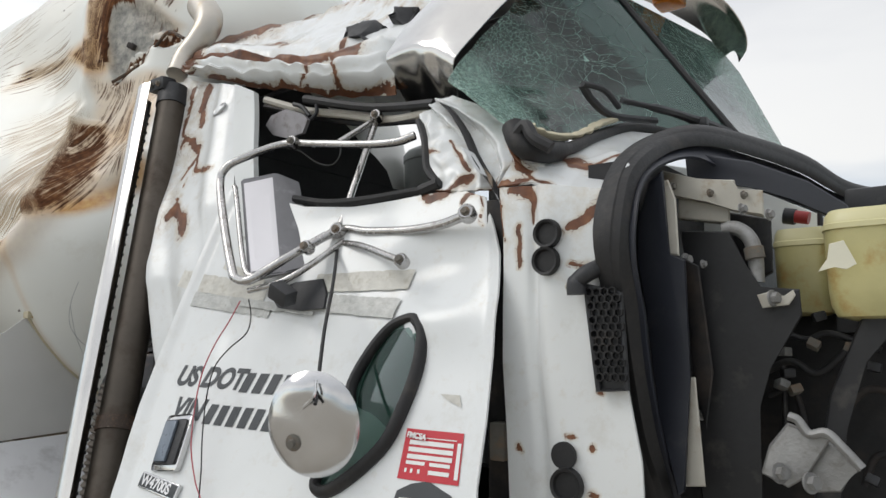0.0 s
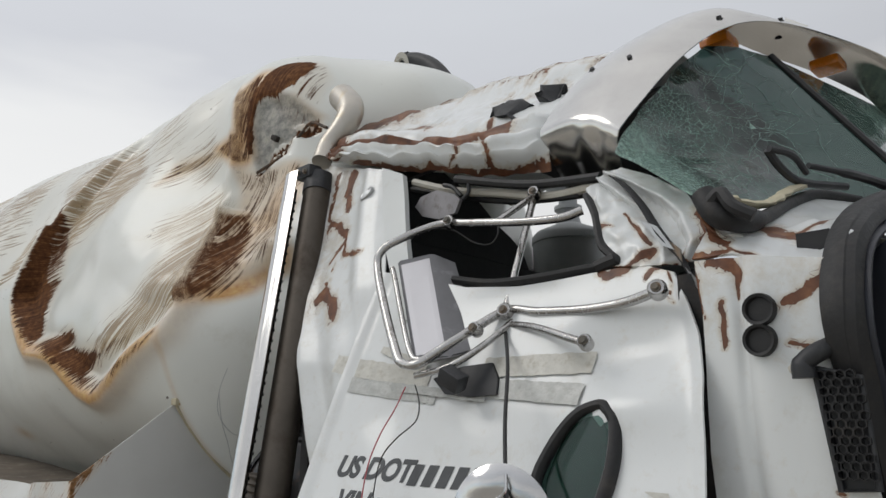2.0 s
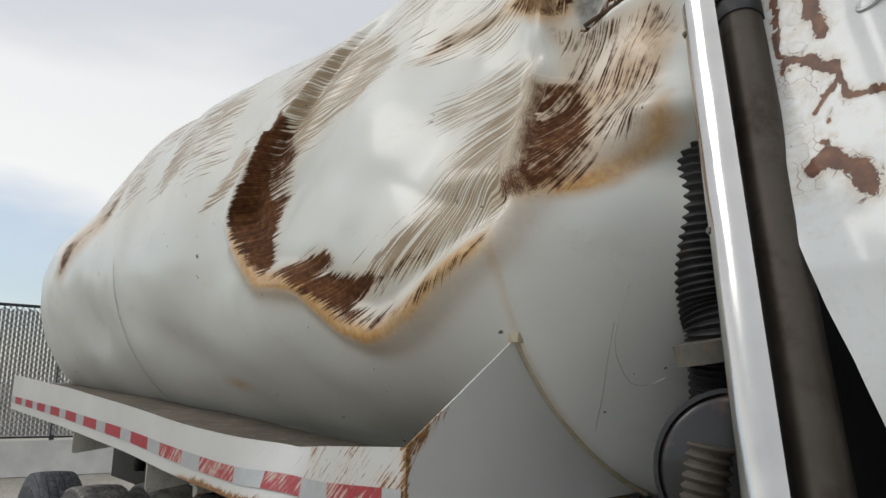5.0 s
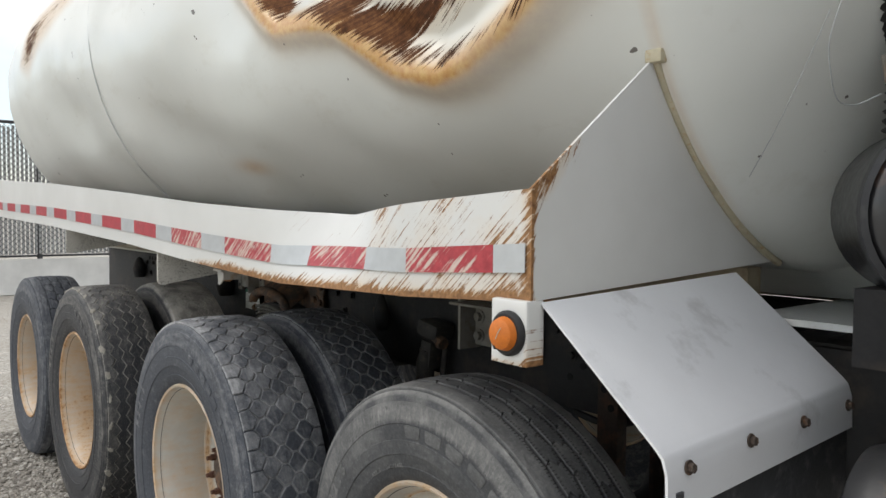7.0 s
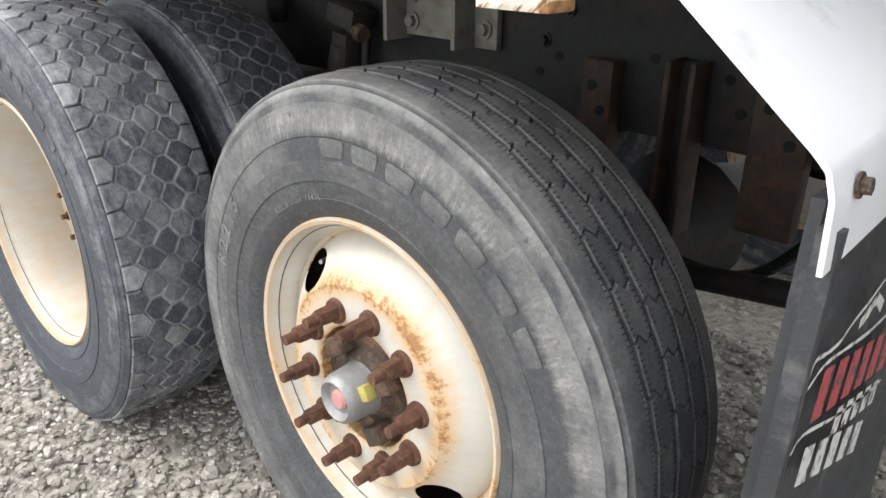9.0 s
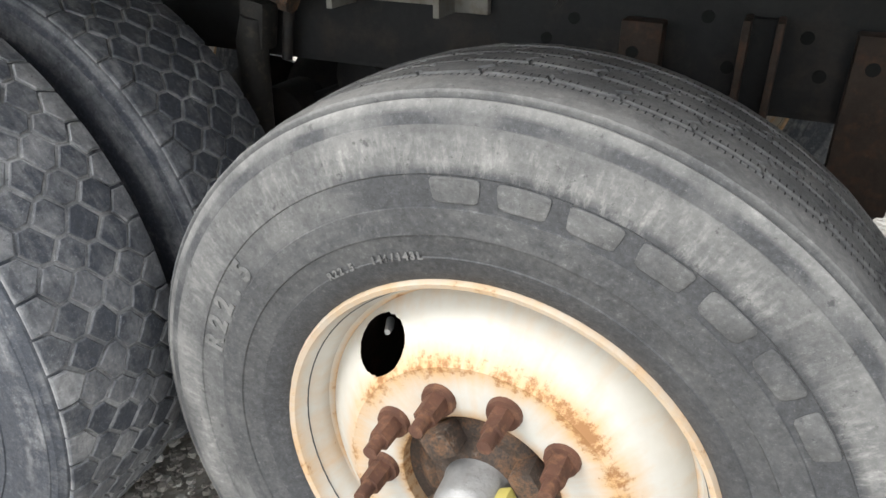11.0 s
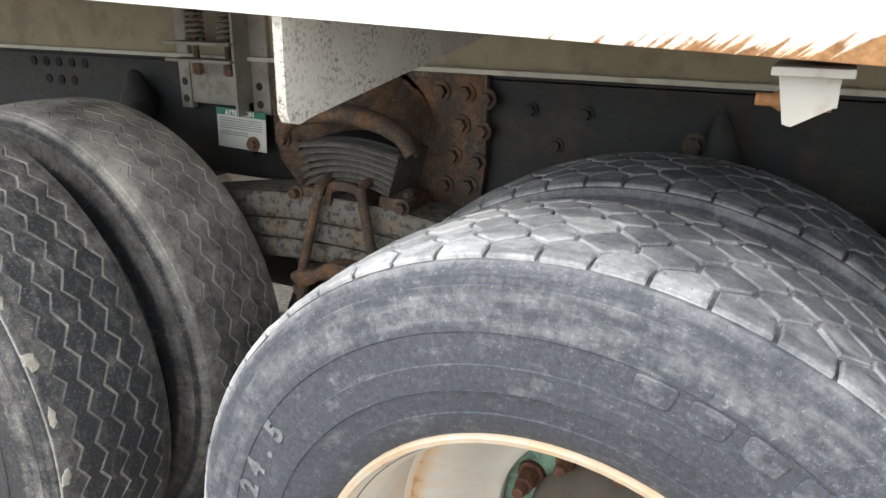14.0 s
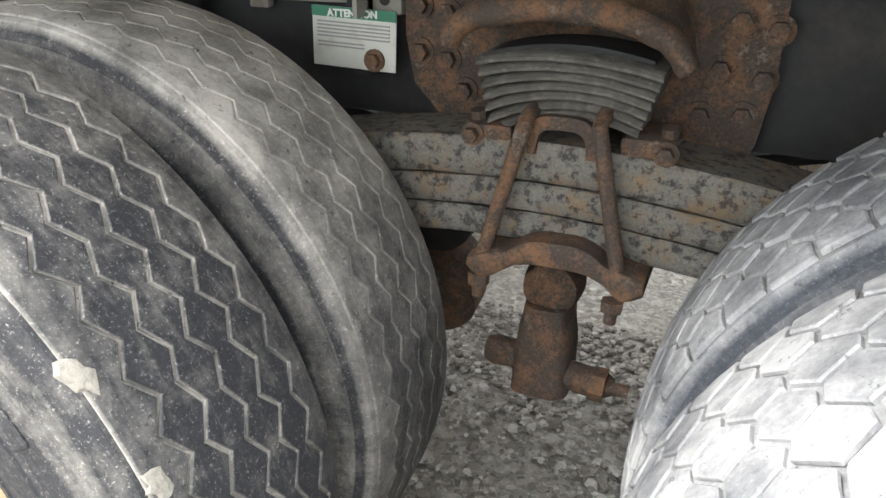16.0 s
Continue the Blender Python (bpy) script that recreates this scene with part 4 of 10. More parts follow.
def tyre_material(name, base, dust_skylit, speck=0.5, mottle=0.9):
    """Rubber with dusty grooves, skylit arcs, streaks round its flank, specks and small scuffs."""
    m, nt, b = node_mat(name)
    fine = noise_node(nt, 130.0, 6.0, 0.75)
    mid = noise_node(nt, 28.0, 7.0, 0.72)
    streak = polar_noise(nt, 5.0, 60.0, 6.0, 0.65)
    wide = noise_node(nt, 4.0, 5.0, 0.6)
    col = ramp(nt, fine, [(0.30, tuple(c * 0.50 for c in base)), (0.55, base), (0.80, tuple(c * 1.9 for c in base))])
    col = mixc(nt, ramp(nt, wide, [(0.35, 0.0), (0.65, 0.25)]), col, tuple(c * 1.5 for c in base))
    d = calc(nt, "MULTIPLY_ADD", attr(nt, "dust_skylit"), 0.85, calc(nt, "MULTIPLY_ADD", mid, mottle, -0.53 * mottle))
    d = calc(nt, "ADD", d, calc(nt, "MULTIPLY_ADD", streak, 0.78 * mottle, -0.40 * mottle))
    # short pale scuffs that run outwards over the upper flank
    rub = ramp(nt, polar_noise(nt, 48.0, 30.0, 6.0, 0.7), [(0.48, 0.0), (0.70, 0.9)])
    d = calc(nt, "ADD", d, calc(nt, "MULTIPLY", rub, attr(nt, "scuff")))
    d = calc(nt, "ADD", d, ramp(nt, fine, [(0.60, 0.0), (0.70, speck * 0.6)]), 0, True)
    d = calc(nt, "MULTIPLY", d, calc(nt, "MULTIPLY_ADD", fine, 0.9, 0.45), 0, True)
    d = calc(nt, "MULTIPLY", d, ramp(nt, noise_node(nt, 8.0, 6.0, 0.65), [(0.36, 0.35), (0.62, 1.25)]), 0, True)
    tiny = noise_node(nt, 330.0, 4.0, 0.7)
    d = calc(nt, "ADD", d, ramp(nt, tiny, [(0.60, 0.0), (0.68, speck * 0.55)]), 0, True)
    pits = ramp(nt, noise_node(nt, 75.0, 7.0, 0.75), [(0.60, 0.0), (0.66, 0.35 + speck * 0.5)])
    rubber = mixc(nt, pits, mixc(nt, d, col, dust_skylit), tuple(c * 0.35 for c in base))
    nt.links.new(rubber, b.inputs["Base Color"])
    nt.links.new(calc(nt, "MULTIPLY_ADD", d, 0.25, 0.62), b.inputs["Roughness"])
    b.inputs["Specular IOR Level"].default_value = 0.4
    bump(nt, b, calc(nt, "ADD", calc(nt, "MULTIPLY", fine, 0.5), mid), 0.45, 0.004)
    return m


M_TYRE_A = tyre_material("dusty_ribbed_tyre", (0.056, 0.058, 0.062), (0.34, 0.335, 0.32), 0.35, 0.45)
M_TYRE_B = tyre_material("scuffed_block_tyre", (0.052, 0.058, 0.071), (0.42, 0.42, 0.42), 0.5, 1.25)
M_TYRE_C = tyre_material("chalky_worn_tyre", (0.030, 0.031, 0.035), (0.47, 0.445, 0.40), 0.95, 1.0)


def tyre_profile(R, W, rim, groove=0.010):
    """Half of a tyre's section, from the outer bead over bands and shoulder to the crown."""
    h = W / 2
    s = R - rim
    return [(rim - 0.014, -h * 0.70), (rim + 0.004, -h * 0.82), (rim + 0.05 * s, -h * 0.87), (rim + 0.10 * s, -h * 0.915), (rim + 0.17 * s, -h * 0.95), (rim + 0.175 * s, -h * 0.938), (rim + 0.24 * s, -h * 0.965), (rim + 0.30 * s, -h * 0.985),
            (rim + 0.305 * s, -h * 1.0), (rim + 0.38 * s, -h * 1.008), (rim + 0.44 * s, -h * 1.012), (rim + 0.445 * s, -h * 0.998), (rim + 0.52 * s, -h * 0.997), (rim + 0.60 * s, -h * 0.99), (rim + 0.605 * s, -h * 1.0), (rim + 0.66 * s, -h * 0.99), (rim + 0.74 * s, -h * 0.975), (rim + 0.82 * s, -h * 0.955),
            (rim + 0.825 * s, -h * 0.943), (rim + 0.87 * s, -h * 0.925), (R - 0.026, -h * 0.90), (R - 0.018, -h * 0.875), (R - 0.010 - groove, -h * 0.80), (R - 0.006 - groove, -h * 0.65), (R - 0.003 - groove, -h * 0.5), (R - 0.001 - groove, -h * 0.25), (R - groove, 0.0)]


def flank_dust(k, a, style):
    """Dust by height on the flank (0 rim, 1 crown) and by angle: a dark band for the maker's name, a pale shoulder."""
    v = 0.14 - 0.08 * step(0.06, 0.0, k) + (0.34 if style == "front" else 0.22) * step(0.61, 0.64, k)
    if style == "front" and k < 0.172:
        v = 0.02
    if style == "deep":
        v -= 0.17
    if 0.445 < k < 0.615:
        arc = step(118, 104, a) * step(-12, 10, a) if style == "front" else 0.8
        v = 0.30 - 0.42 * arc
    if 0.822 < k < 0.885:
        v = (0.02 if int((a + 720) / 7.5) % 2 else 0.30) if style == "front" else 0.06
    if k >= 0.885:
        v = 0.55 if style == "front" else (0.42 if style == "plain" else 0.12)
    return v


def tyre_mesh(R, W, rim, mat, flat, groove=0.010, style="deep", pale=(180, 90, 0.0), treads_dust=0.5, n=144):
    prof = tyre_profile(R, W, rim, groove)
    prof = prof + [(r, -h) for r, h in prof[-2::-1]]
    me = link_bm("tyre", lathe(bmesh.new(), prof, n), mat, 22)
    vals = []
    for v in me.vertices:
        r = math.hypot(v.co.x, v.co.z)
        k = (r - rim) / (R - rim)
        a = math.degrees(math.atan2(v.co.z, v.co.x))
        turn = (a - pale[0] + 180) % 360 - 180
        # besides real dirt, pale paints the lightness of the sky-facing arc into this value
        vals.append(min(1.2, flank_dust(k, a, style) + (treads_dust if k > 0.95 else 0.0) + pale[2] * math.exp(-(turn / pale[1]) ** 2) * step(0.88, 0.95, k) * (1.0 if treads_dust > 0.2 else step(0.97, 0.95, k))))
        if v.co.z < -flat:
            v.co.y *= 1 + 0.10 * min(1, (-flat - v.co.z) / 0.03)
            v.co.z = -flat
    set_attr(me, "dust_skylit", vals)
    flank = [(math.hypot(v.co.x, v.co.z) - rim) / (R - rim) for v in me.vertices]
    set_attr(me, "scuff", [(0.5 if style == "front" else 0.15) * (0.60 < k < 0.815) for k in flank])
    return me


def sipe_mesh(R, W, rows, gap):
    """Fine cuts across both edges of the grooves of a ribbed tread."""
    verts, faces = [], []
    width = W * 0.86 / rows
    n = 400
    for r in range(1, rows):
        for side in (-1, 1):
            ya = -W * 0.43 + r * width + side * (gap / 2 + 0.0005)
            yb = ya + side * 0.0075
            for k in range(n):
                a = 2 * math.pi * k / n
                for y, da in ((ya, 0.0), (yb, 0.0), (yb, 0.0030), (ya, 0.0030)):
                    edge = abs(2 * y / W)
                    rr = R - 0.010 * edge ** 2 - 0.11 * max(0.0, edge - 0.74) ** 1.6 + 0.0004
                    verts.append((rr * math.cos(a + da), y, rr * math.sin(a + da)))
                faces.append(tuple(range(len(verts) - 4, len(verts))))
    me = bpy.data.meshes.new("sipe_ring")
    me.from_pydata(verts, [], faces)
    me.materials.append(M_SIPE)
    return me


def lump_mesh(R, W, seed, n=30):
    """Flat lumps of dried dirt along the outer shoulder."""
    rnd = random.Random(seed)
    verts, faces = [], []
    for k in range(n):
        a0 = 2 * math.pi * (k + rnd.uniform(-0.18, 0.18)) / n
        y0 = -W * rnd.uniform(0.385, 0.43)
        ra, ry, th = rnd.uniform(0.012, 0.021), rnd.uniform(0.008, 0.015), rnd.uniform(0.002, 0.004)
        base = len(verts)
        for f, lift in ((1.0, -0.003), (0.85, th * 0.7), (0.45, th)):
            for i in range(11):
                t = 2 * math.pi * i / 11
                w = f * (1 + 0.28 * math.sin(2 * t + k) + 0.18 * math.sin(5 * t + 2 * k))
                a, y = a0 + ra * w * math.cos(t) / R, y0 + ry * w * math.sin(t)
                edge = abs(2 * y / W)
                rr = R - 0.010 * edge ** 2 - 0.11 * max(0.0, edge - 0.74) ** 1.6 + lift
                verts.append((rr * math.cos(a), y, rr * math.sin(a)))
        for ring in (0, 1):
            for i in range(11):
                j = (i + 1) % 11
                faces.append((base + ring * 11 + i, base + ring * 11 + j, base + ring * 11 + 11 + j, base + ring * 11 + 11 + i))
        faces.append(tuple(base + 22 + i for i in range(11)))
    me = bpy.data.meshes.new("dried_dirt")
    me.from_pydata(verts, [], faces)
    me.materials.append(M_DIRTLUMP)
    return me


M_SIPE = surface("dark_sipe", (0.012, 0.012, 0.013), 0.9, 0, 0.2, 30)
M_DIRTLUMP = surface("dried_pale_dirt", (0.34, 0.32, 0.275), 0.95, 0, 0.25, 60, 0.4, (0.20, 0.19, 0.17), 0.4, 180, 0.6)


def tread_mesh(R, W, mat, flat, pale, rows, count, gap_across, gap_along, depth, zig, kink, seed, wear=0.5, groove_dust=0.9, warp=0.0):
    """Tread pieces round the crown, in interlocking rows; zig: kinks of the grooves that run round, kink: of those that run across."""
    rnd = random.Random(seed)
    verts, faces, dust_skylit = [], [], []
    pitch = 2 * math.pi / count
    width = W * 0.86 / rows
    q = zig * width * 0.28
    gw = gap_along / 2
    for r in range(rows):
        y0 = -W * 0.43 + r * width
        ql, qh = (q if r else 0.0), (q if r < rows - 1 else 0.0)
        solid = gap_across < 0.001 or (kink and r in (0, rows - 1))
        ga = 0.0 if solid else gap_across / R / 2
        kk = 0.0 if solid else kink * pitch
        for k in range(count):
            a0 = (k + 0.5 * (r % 2)) * pitch
            lo, hi = (gw if r else 0.002), width - (gw if r < rows - 1 else 0.002)
            ring = [(ga, lo + ql), (pitch * 0.5, lo - ql), (pitch - ga, lo + ql), (pitch - ga + kk, width * 0.38), (pitch - ga - kk, width * 0.62), (pitch - ga, hi - qh), (pitch * 0.5, hi + qh), (ga, hi - qh), (ga - kk, width * 0.62), (ga + kk, width * 0.38)]
            n = len(ring)
            base = len(verts)
            lift = 0.0 if solid else rnd.uniform(-0.0010, 0.0008)
            tone = (0.2 if solid else rnd.uniform(0.0, 0.45)) * wear + (0.15 if r in (0, rows - 1) else 0)
            for lvl, inset in ((0, 0.0), (1, 0.0), (2, 0.08)):
                for a, wv in ring:
                    wv2 = wv + (width / 2 - wv) * inset
                    a2 = a + (0 if solid else (pitch / 2 - a) * inset)
                    y = y0 + wv2
                    an = a0 + a2
                    if warp:
                        f = 1 - step(0.36 * W, 0.43 * W, abs(y))
                        p = (math.cos(an) * 11, math.sin(an) * 11, y * 22 + seed * 3)
                        an, y = an + warp / R * noise.noise(p), y + warp * f * noise.noise((p[0] + 9, p[1], p[2]))
                    edge = abs(2 * y / W)
                    crown = 0.010 * edge ** 2 + 0.11 * max(0.0, edge - 0.74) ** 1.6
                    rr = R - crown + lift - (depth, 0.0020, 0.0)[lvl]
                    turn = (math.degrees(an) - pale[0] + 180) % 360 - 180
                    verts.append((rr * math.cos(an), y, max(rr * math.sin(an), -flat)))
                    # groove and wear tone, plus the painted lightness of the sky-facing arc
                    dust_skylit.append((groove_dust if lvl == 0 else (groove_dust * 0.5 if lvl == 1 else tone)) + pale[2] * math.exp(-(turn / pale[1]) ** 2) * (1.0 if lvl or groove_dust > 0.5 else 0.0))
            for lvl in (0, 1):
                for i in range(n):
                    if solid and i in (2, 3, 4, 7, 8, 9):
                        continue
                    j = (i + 1) % n
                    faces.append((base + lvl * n + i, base + lvl * n + j, base + lvl * n + n + j, base + lvl * n + n + i))
            faces.append(tuple(base + 2 * n + i for i in range(n)))
    me = bpy.data.meshes.new("tread")
    me.from_pydata(verts, [], faces)
    me.materials.append(mat)
    set_attr(me, "dust_skylit", dust_skylit)
    return me


def holed_disc(prof, holes, n=180):
    """A turned disc with round holes: holes as (radius of the circle they lie on, angle, their radius)."""
    bm = bmesh.new()
    pts = []
    for k in range(n):
        a = 2 * math.pi * k / n
        pts.append([Vector((r * math.cos(a), h, r * math.sin(a))) for r, h in prof])
    gone = set()
    for k in range(n):
        for i in range(len(prof)):
            p = pts[k][i]
            for hr, ha, hs in holes:
                c = Vector((hr * math.cos(ha), p.y, hr * math.sin(ha)))
                d = p - c
                e = Vector((math.cos(ha), 0, math.sin(ha)))
                far = (d + e * (0.45 * d.dot(e))).length
                if far < hs:
                    gone.add((k, i))
                    if far > 1e-6:
                        pts[k][i] = c + d * (hs / far)
    vs = [[bm.verts.new(p) for p in row] for row in pts]
    for k in range(n):
        for i in range(len(prof) - 1):
            q = [(k, i), (k, i + 1), ((k + 1) % n, i + 1), ((k + 1) % n, i)]
            if not all(c in gone for c in q):
                bm.faces.new([vs[a][b] for a, b in q])
    bmesh.ops.dissolve_degenerate(bm, dist=1e-5, edges=bm.edges)
    return bm


def rim_material():
    m, nt, b = node_mat("cream_wheel_paint_rusting")
    fine = noise_node(nt, 90.0, 7.0, 0.75)
    soft = noise_node(nt, 14.0, 7.0, 0.68)
    run = polar_noise(nt, 16.0, 12.0, 5.0, 0.6)
    paint = ramp(nt, noise_node(nt, 6.0, 6.0, 0.65), [(0.3, (0.47, 0.445, 0.39)), (0.7, (0.58, 0.565, 0.52))])
    lv = calc(nt, "ADD", attr(nt, "rust"), calc(nt, "MULTIPLY_ADD", soft, 0.8, -0.44))
    lv = calc(nt, "ADD", lv, calc(nt, "MULTIPLY_ADD", run, 0.5, -0.26))
    paint = mixc(nt, ramp(nt, lv, [(0.12, 0.0), (0.75, 0.85)]), paint, (0.56, 0.31, 0.10))
    deep = ramp(nt, calc(nt, "ADD", lv, calc(nt, "MULTIPLY_ADD", fine, 1.5, -0.78)), [(0.58, 0.0), (0.80, 0.85)])
    nt.links.new(mixc(nt, deep, paint, (0.26, 0.115, 0.04)), b.inputs["Base Color"])
    nt.links.new(calc(nt, "MULTIPLY_ADD", deep, 0.35, 0.42), b.inputs["Roughness"])
    bump(nt, b, calc(nt, "SUBTRACT", calc(nt, "MULTIPLY", fine, 0.2), deep), 0.15, 0.003)
    return m


M_HANGER = surface("brown_spring_hanger", (0.045, 0.030, 0.022), 0.8, 0, 0.4, 14, 0.35, (0.10, 0.045, 0.025), 0.5, 90, 0.4)
M_WHEEL = rim_material()
M_NUT = surface("rusty_nut", (0.12, 0.055, 0.035), 0.75, 0.2, 0.4, 30, 0.3, (0.22, 0.11, 0.06), 0.5, 120, 0.4)
M_CAST = surface("grey_cast_alloy", (0.30, 0.30, 0.295), 0.55, 0.5, 0.2, 18, 0.3, (0.18, 0.17, 0.16), 0.35, 120, 0.4)


def nut_on(bm, x, z, y, r, h, n=6):
    """A wheel nut with its washer and stud, pointing outwards (-y)."""
    for rad, a, c, k in ((r * 1.45, y, y - h * 0.18, 18), (r, y - h * 0.18, y - h, n), (r * 0.62, y - h, y - h * 1.55, 12)):
        b0 = [bm.verts.new((x + rad * math.cos(t), a, z + rad * math.sin(t))) for t in (2 * math.pi * i / k + x * 40 for i in range(k))]
        b1 = [bm.verts.new((x + rad * 0.93 * math.cos(t), c, z + rad * 0.93 * math.sin(t))) for t in (2 * math.pi * i / k + x * 40 for i in range(k))]
        bm.faces.new(b1)
        for i in range(k):
            bm.faces.new((b0[i], b0[(i + 1) % k], b1[(i + 1) % k], b1[i]))
    return bm


def child(name, me, mat, parent, label="", kind="", smooth=40):
    ob = part(name, me, mat, None, label, smooth, kind)
    ob.parent = parent
    return ob


def lettering(text, size, mat, m, parent, align="CENTER", shear=0.0):
    cu = bpy.data.curves.new("lettering", "FONT")
    cu.body, cu.size, cu.align_x, cu.align_y, cu.extrude, cu.shear, cu.offset = text, size, align, "CENTER", 0.0006, shear, size * 0.04
    tmp = bpy.data.objects.new("lettering", cu)
    scene.collection.objects.link(tmp)
    me = bpy.data.meshes.new_from_object(tmp.evaluated_get(bpy.context.evaluated_depsgraph_get()))
    bpy.data.objects.remove(tmp)
    me.transform(m)
    me.materials.append(mat)
    return part("lettering", me, None, parent)


def build_wheel(at, R, W, rim, mat, treads, label, style, turn=0.0, pale=(180, 90, 0.0), rusty=0.0):
    w = thing("wheel", label, "wheel", at, "wheels along the truck")
    t = child("tyre", tyre_mesh(R, W, rim, mat, at[2], treads[4] - 0.0005, style, pale, 0.6 * treads[9] if len(treads) > 9 else 0.4), None, w, "dusty black rubber tyre")
    child("tread", tread_mesh(R, W, mat, at[2], pale, *treads), None, t, "worn tread blocks with dusty grooves", "stuff")
    if style == "front":
        child("sipe_ring", sipe_mesh(R, W, treads[0], treads[3]), None, t, "fine cuts along the groove edges", "stuff")
    if treads is ZIGZAG:
        child("dried_dirt", lump_mesh(R, W, 7), None, t, "lumps of dried pale dirt on the shoulder", "stuff")
    h = W / 2
    lip = -h * 0.82
    dish = {"front": 0.060, "deep": 0.185, "plain": 0.10}[style]
    barrel = [(rim + 0.002, lip + 0.010), (rim + 0.006, lip - 0.002), (rim + 0.002, lip - 0.009), (rim - 0.005, lip - 0.006), (rim - 0.010, lip + 0.008), (rim - 0.016, lip + 0.028), (rim - 0.022, lip + 0.035), (rim - 0.026, lip + dish - 0.006), (rim - 0.034, lip + dish)]
    if style == "front":
        disc = [(rim - 0.034, lip + dish)] + [(0.262 - 0.006 * k, lip + 0.052 - 0.066 * (k / 12) ** 0.85) for k in range(13)] + [(r, lip + d) for r, d in ((0.184, -0.013), (0.165, -0.013), (0.150, -0.013), (0.130, -0.013), (0.118, -0.013), (0.114, -0.010), (0.113, 0.04))]
        holes = [(0.228, radians(a), 0.047) for a in (134, -46)]
    else:
        disc = [(rim - 0.034, lip + dish)] + [(rim - 0.040 - 0.007 * k, lip + dish + 0.008 + 0.082 * step(0.0, 1.0, k / 15)) for k in range(16)] + [(0.174, lip + dish + 0.094), (0.172, lip + dish + 0.104)]
        holes = [(0.243, radians(a + turn), 0.044) for a in (-125, 55)]
    bm = lathe(bmesh.new(), barrel, 72)
    me = link_bm("rim", bm, M_WHEEL, 40)
    set_attr(me, "rust", [rusty + 0.22 + 0.25 * (math.hypot(v.co.x, v.co.z) > rim - 0.006) + 0.10 * (v.co.z < 0) + (0.45 if style == "front" else 0.35) * step(rim - 0.024, rim - 0.032, math.hypot(v.co.x, v.co.z)) for v in me.vertices])
    r_ob = child("rim", me, None, w, "cream painted steel rim with rust stains")
    bm = holed_disc(disc, holes) if style != "plain" else lathe(bmesh.new(), disc, 48)
    me = link_bm("disc", bm, M_WHEEL, 40)
    if style == "front":
        vals = []
        for v in me.vertices:
            r, a = math.hypot(v.co.x, v.co.z), math.atan2(v.co.z, v.co.x)
            vals.append((0.50 + 0.12 * math.sin(a + 0.3)) * math.exp(-((r - 0.193) / 0.022) ** 2) + 0.14 + 0.10 * step(0.20, 0.17, r) + 0.5 * step(0.125, 0.113, r) + 0.10 * step(0.235, 0.265, r))
    else:
        vals = [rusty + 0.20 + 0.45 * step(0.262, 0.29, math.hypot(v.co.x, v.co.z)) for v in me.vertices]
    set_attr(me, "rust", vals)
    child("disc", me, None, r_ob, "dished wheel disc with hand holes")
    child("barrel_back", lathe(bmesh.new(), [(rim - 0.03, lip + dish + 0.01), (rim - 0.035, max(0.02, lip + dish + 0.02)), (rim - 0.02, h * 1.3), (0.0, h * 1.3)], 48), M_HANGER if style == "front" else M_FRAME, r_ob)
    if style == "front":
        for k in range(10):
            a = radians(36 * k + 6)
            child("wheel_nut", nut_on(bmesh.new(), 0.143 * math.cos(a), 0.143 * math.sin(a), lip - 0.013, 0.0165, 0.044), M_NUT, w, "rusty wheel nut with long stud")
        out = Matrix.Translation((0, -0.040, 0))
        child("valve_stem", tubed([(-0.175, lip + 0.075, 0.165), (-0.160, lip + 0.045, 0.175), (-0.155, lip + 0.030, 0.178)], [0.006, 0.006, 0.004], 10), M_CAST, w, "metal valve stem")
        child("hub", lathe(bmesh.new(), [(0.052, lip + 0.030), (0.048, lip + 0.020), (0.046, lip - 0.018), (0.042, lip - 0.030), (0.036, lip - 0.034), (0.031, lip - 0.028), (0.027, lip - 0.022), (0.0, lip - 0.022)], 36, out), M_CAST, w, "grey oil-bath hub cap")
        child("hub_base", lathe(bmesh.new(), [(0.114, lip + 0.05), (0.100, lip + 0.052), (0.084, lip + 0.040), (0.070, lip + 0.042), (0.056, lip + 0.028), (0.046, lip + 0.026)], 36, out), M_RUST, w, "rusty hub casting")
        child("hub_plug", lathe(bmesh.new(), [(0.0, lip - 0.030), (0.014, lip - 0.029), (0.019, lip - 0.024), (0.019, lip - 0.020)], 20, out), M_PINK, w, "faded pink hub plug")
        child("hub_tag", boxed(-0.010, 0.010, lip - 0.012, lip + 0.010, -0.014, 0.014, out @ Matrix.Rotation(-0.5, 4, "Y") @ Matrix.Translation((0.055, 0, 0)), 0.004), M_TAGYELLOW, w, "small yellow tag")
        for a in (0.6, 2.2, 4.0, 5.3):
            child("hub_lug", boxed(-0.018, 0.018, lip + 0.005, lip + 0.045, -0.022, 0.022, out @ Matrix.Rotation(-a, 4, "Y") @ Matrix.Translation((0.085, 0, 0)), 0.006), M_RUST, w)
    if style == "deep":
        for k in range(10):
            a = radians(36 * k + turn)
            child("wheel_nut", nut_on(bmesh.new(), 0.143 * math.cos(a), 0.143 * math.sin(a), lip + dish + 0.110, 0.0165, 0.040), M_NUT, w, "rusty wheel nut")
        child("axle_hub", lathe(bmesh.new(), [(0.125, lip + dish + 0.10), (0.114, lip + dish + 0.05), (0.104, lip + dish + 0.02), (0.100, lip + dish - 0.01), (0.096, lip + 0.155)], 36), M_GREYSTEEL, w, "grimy hub barrel")
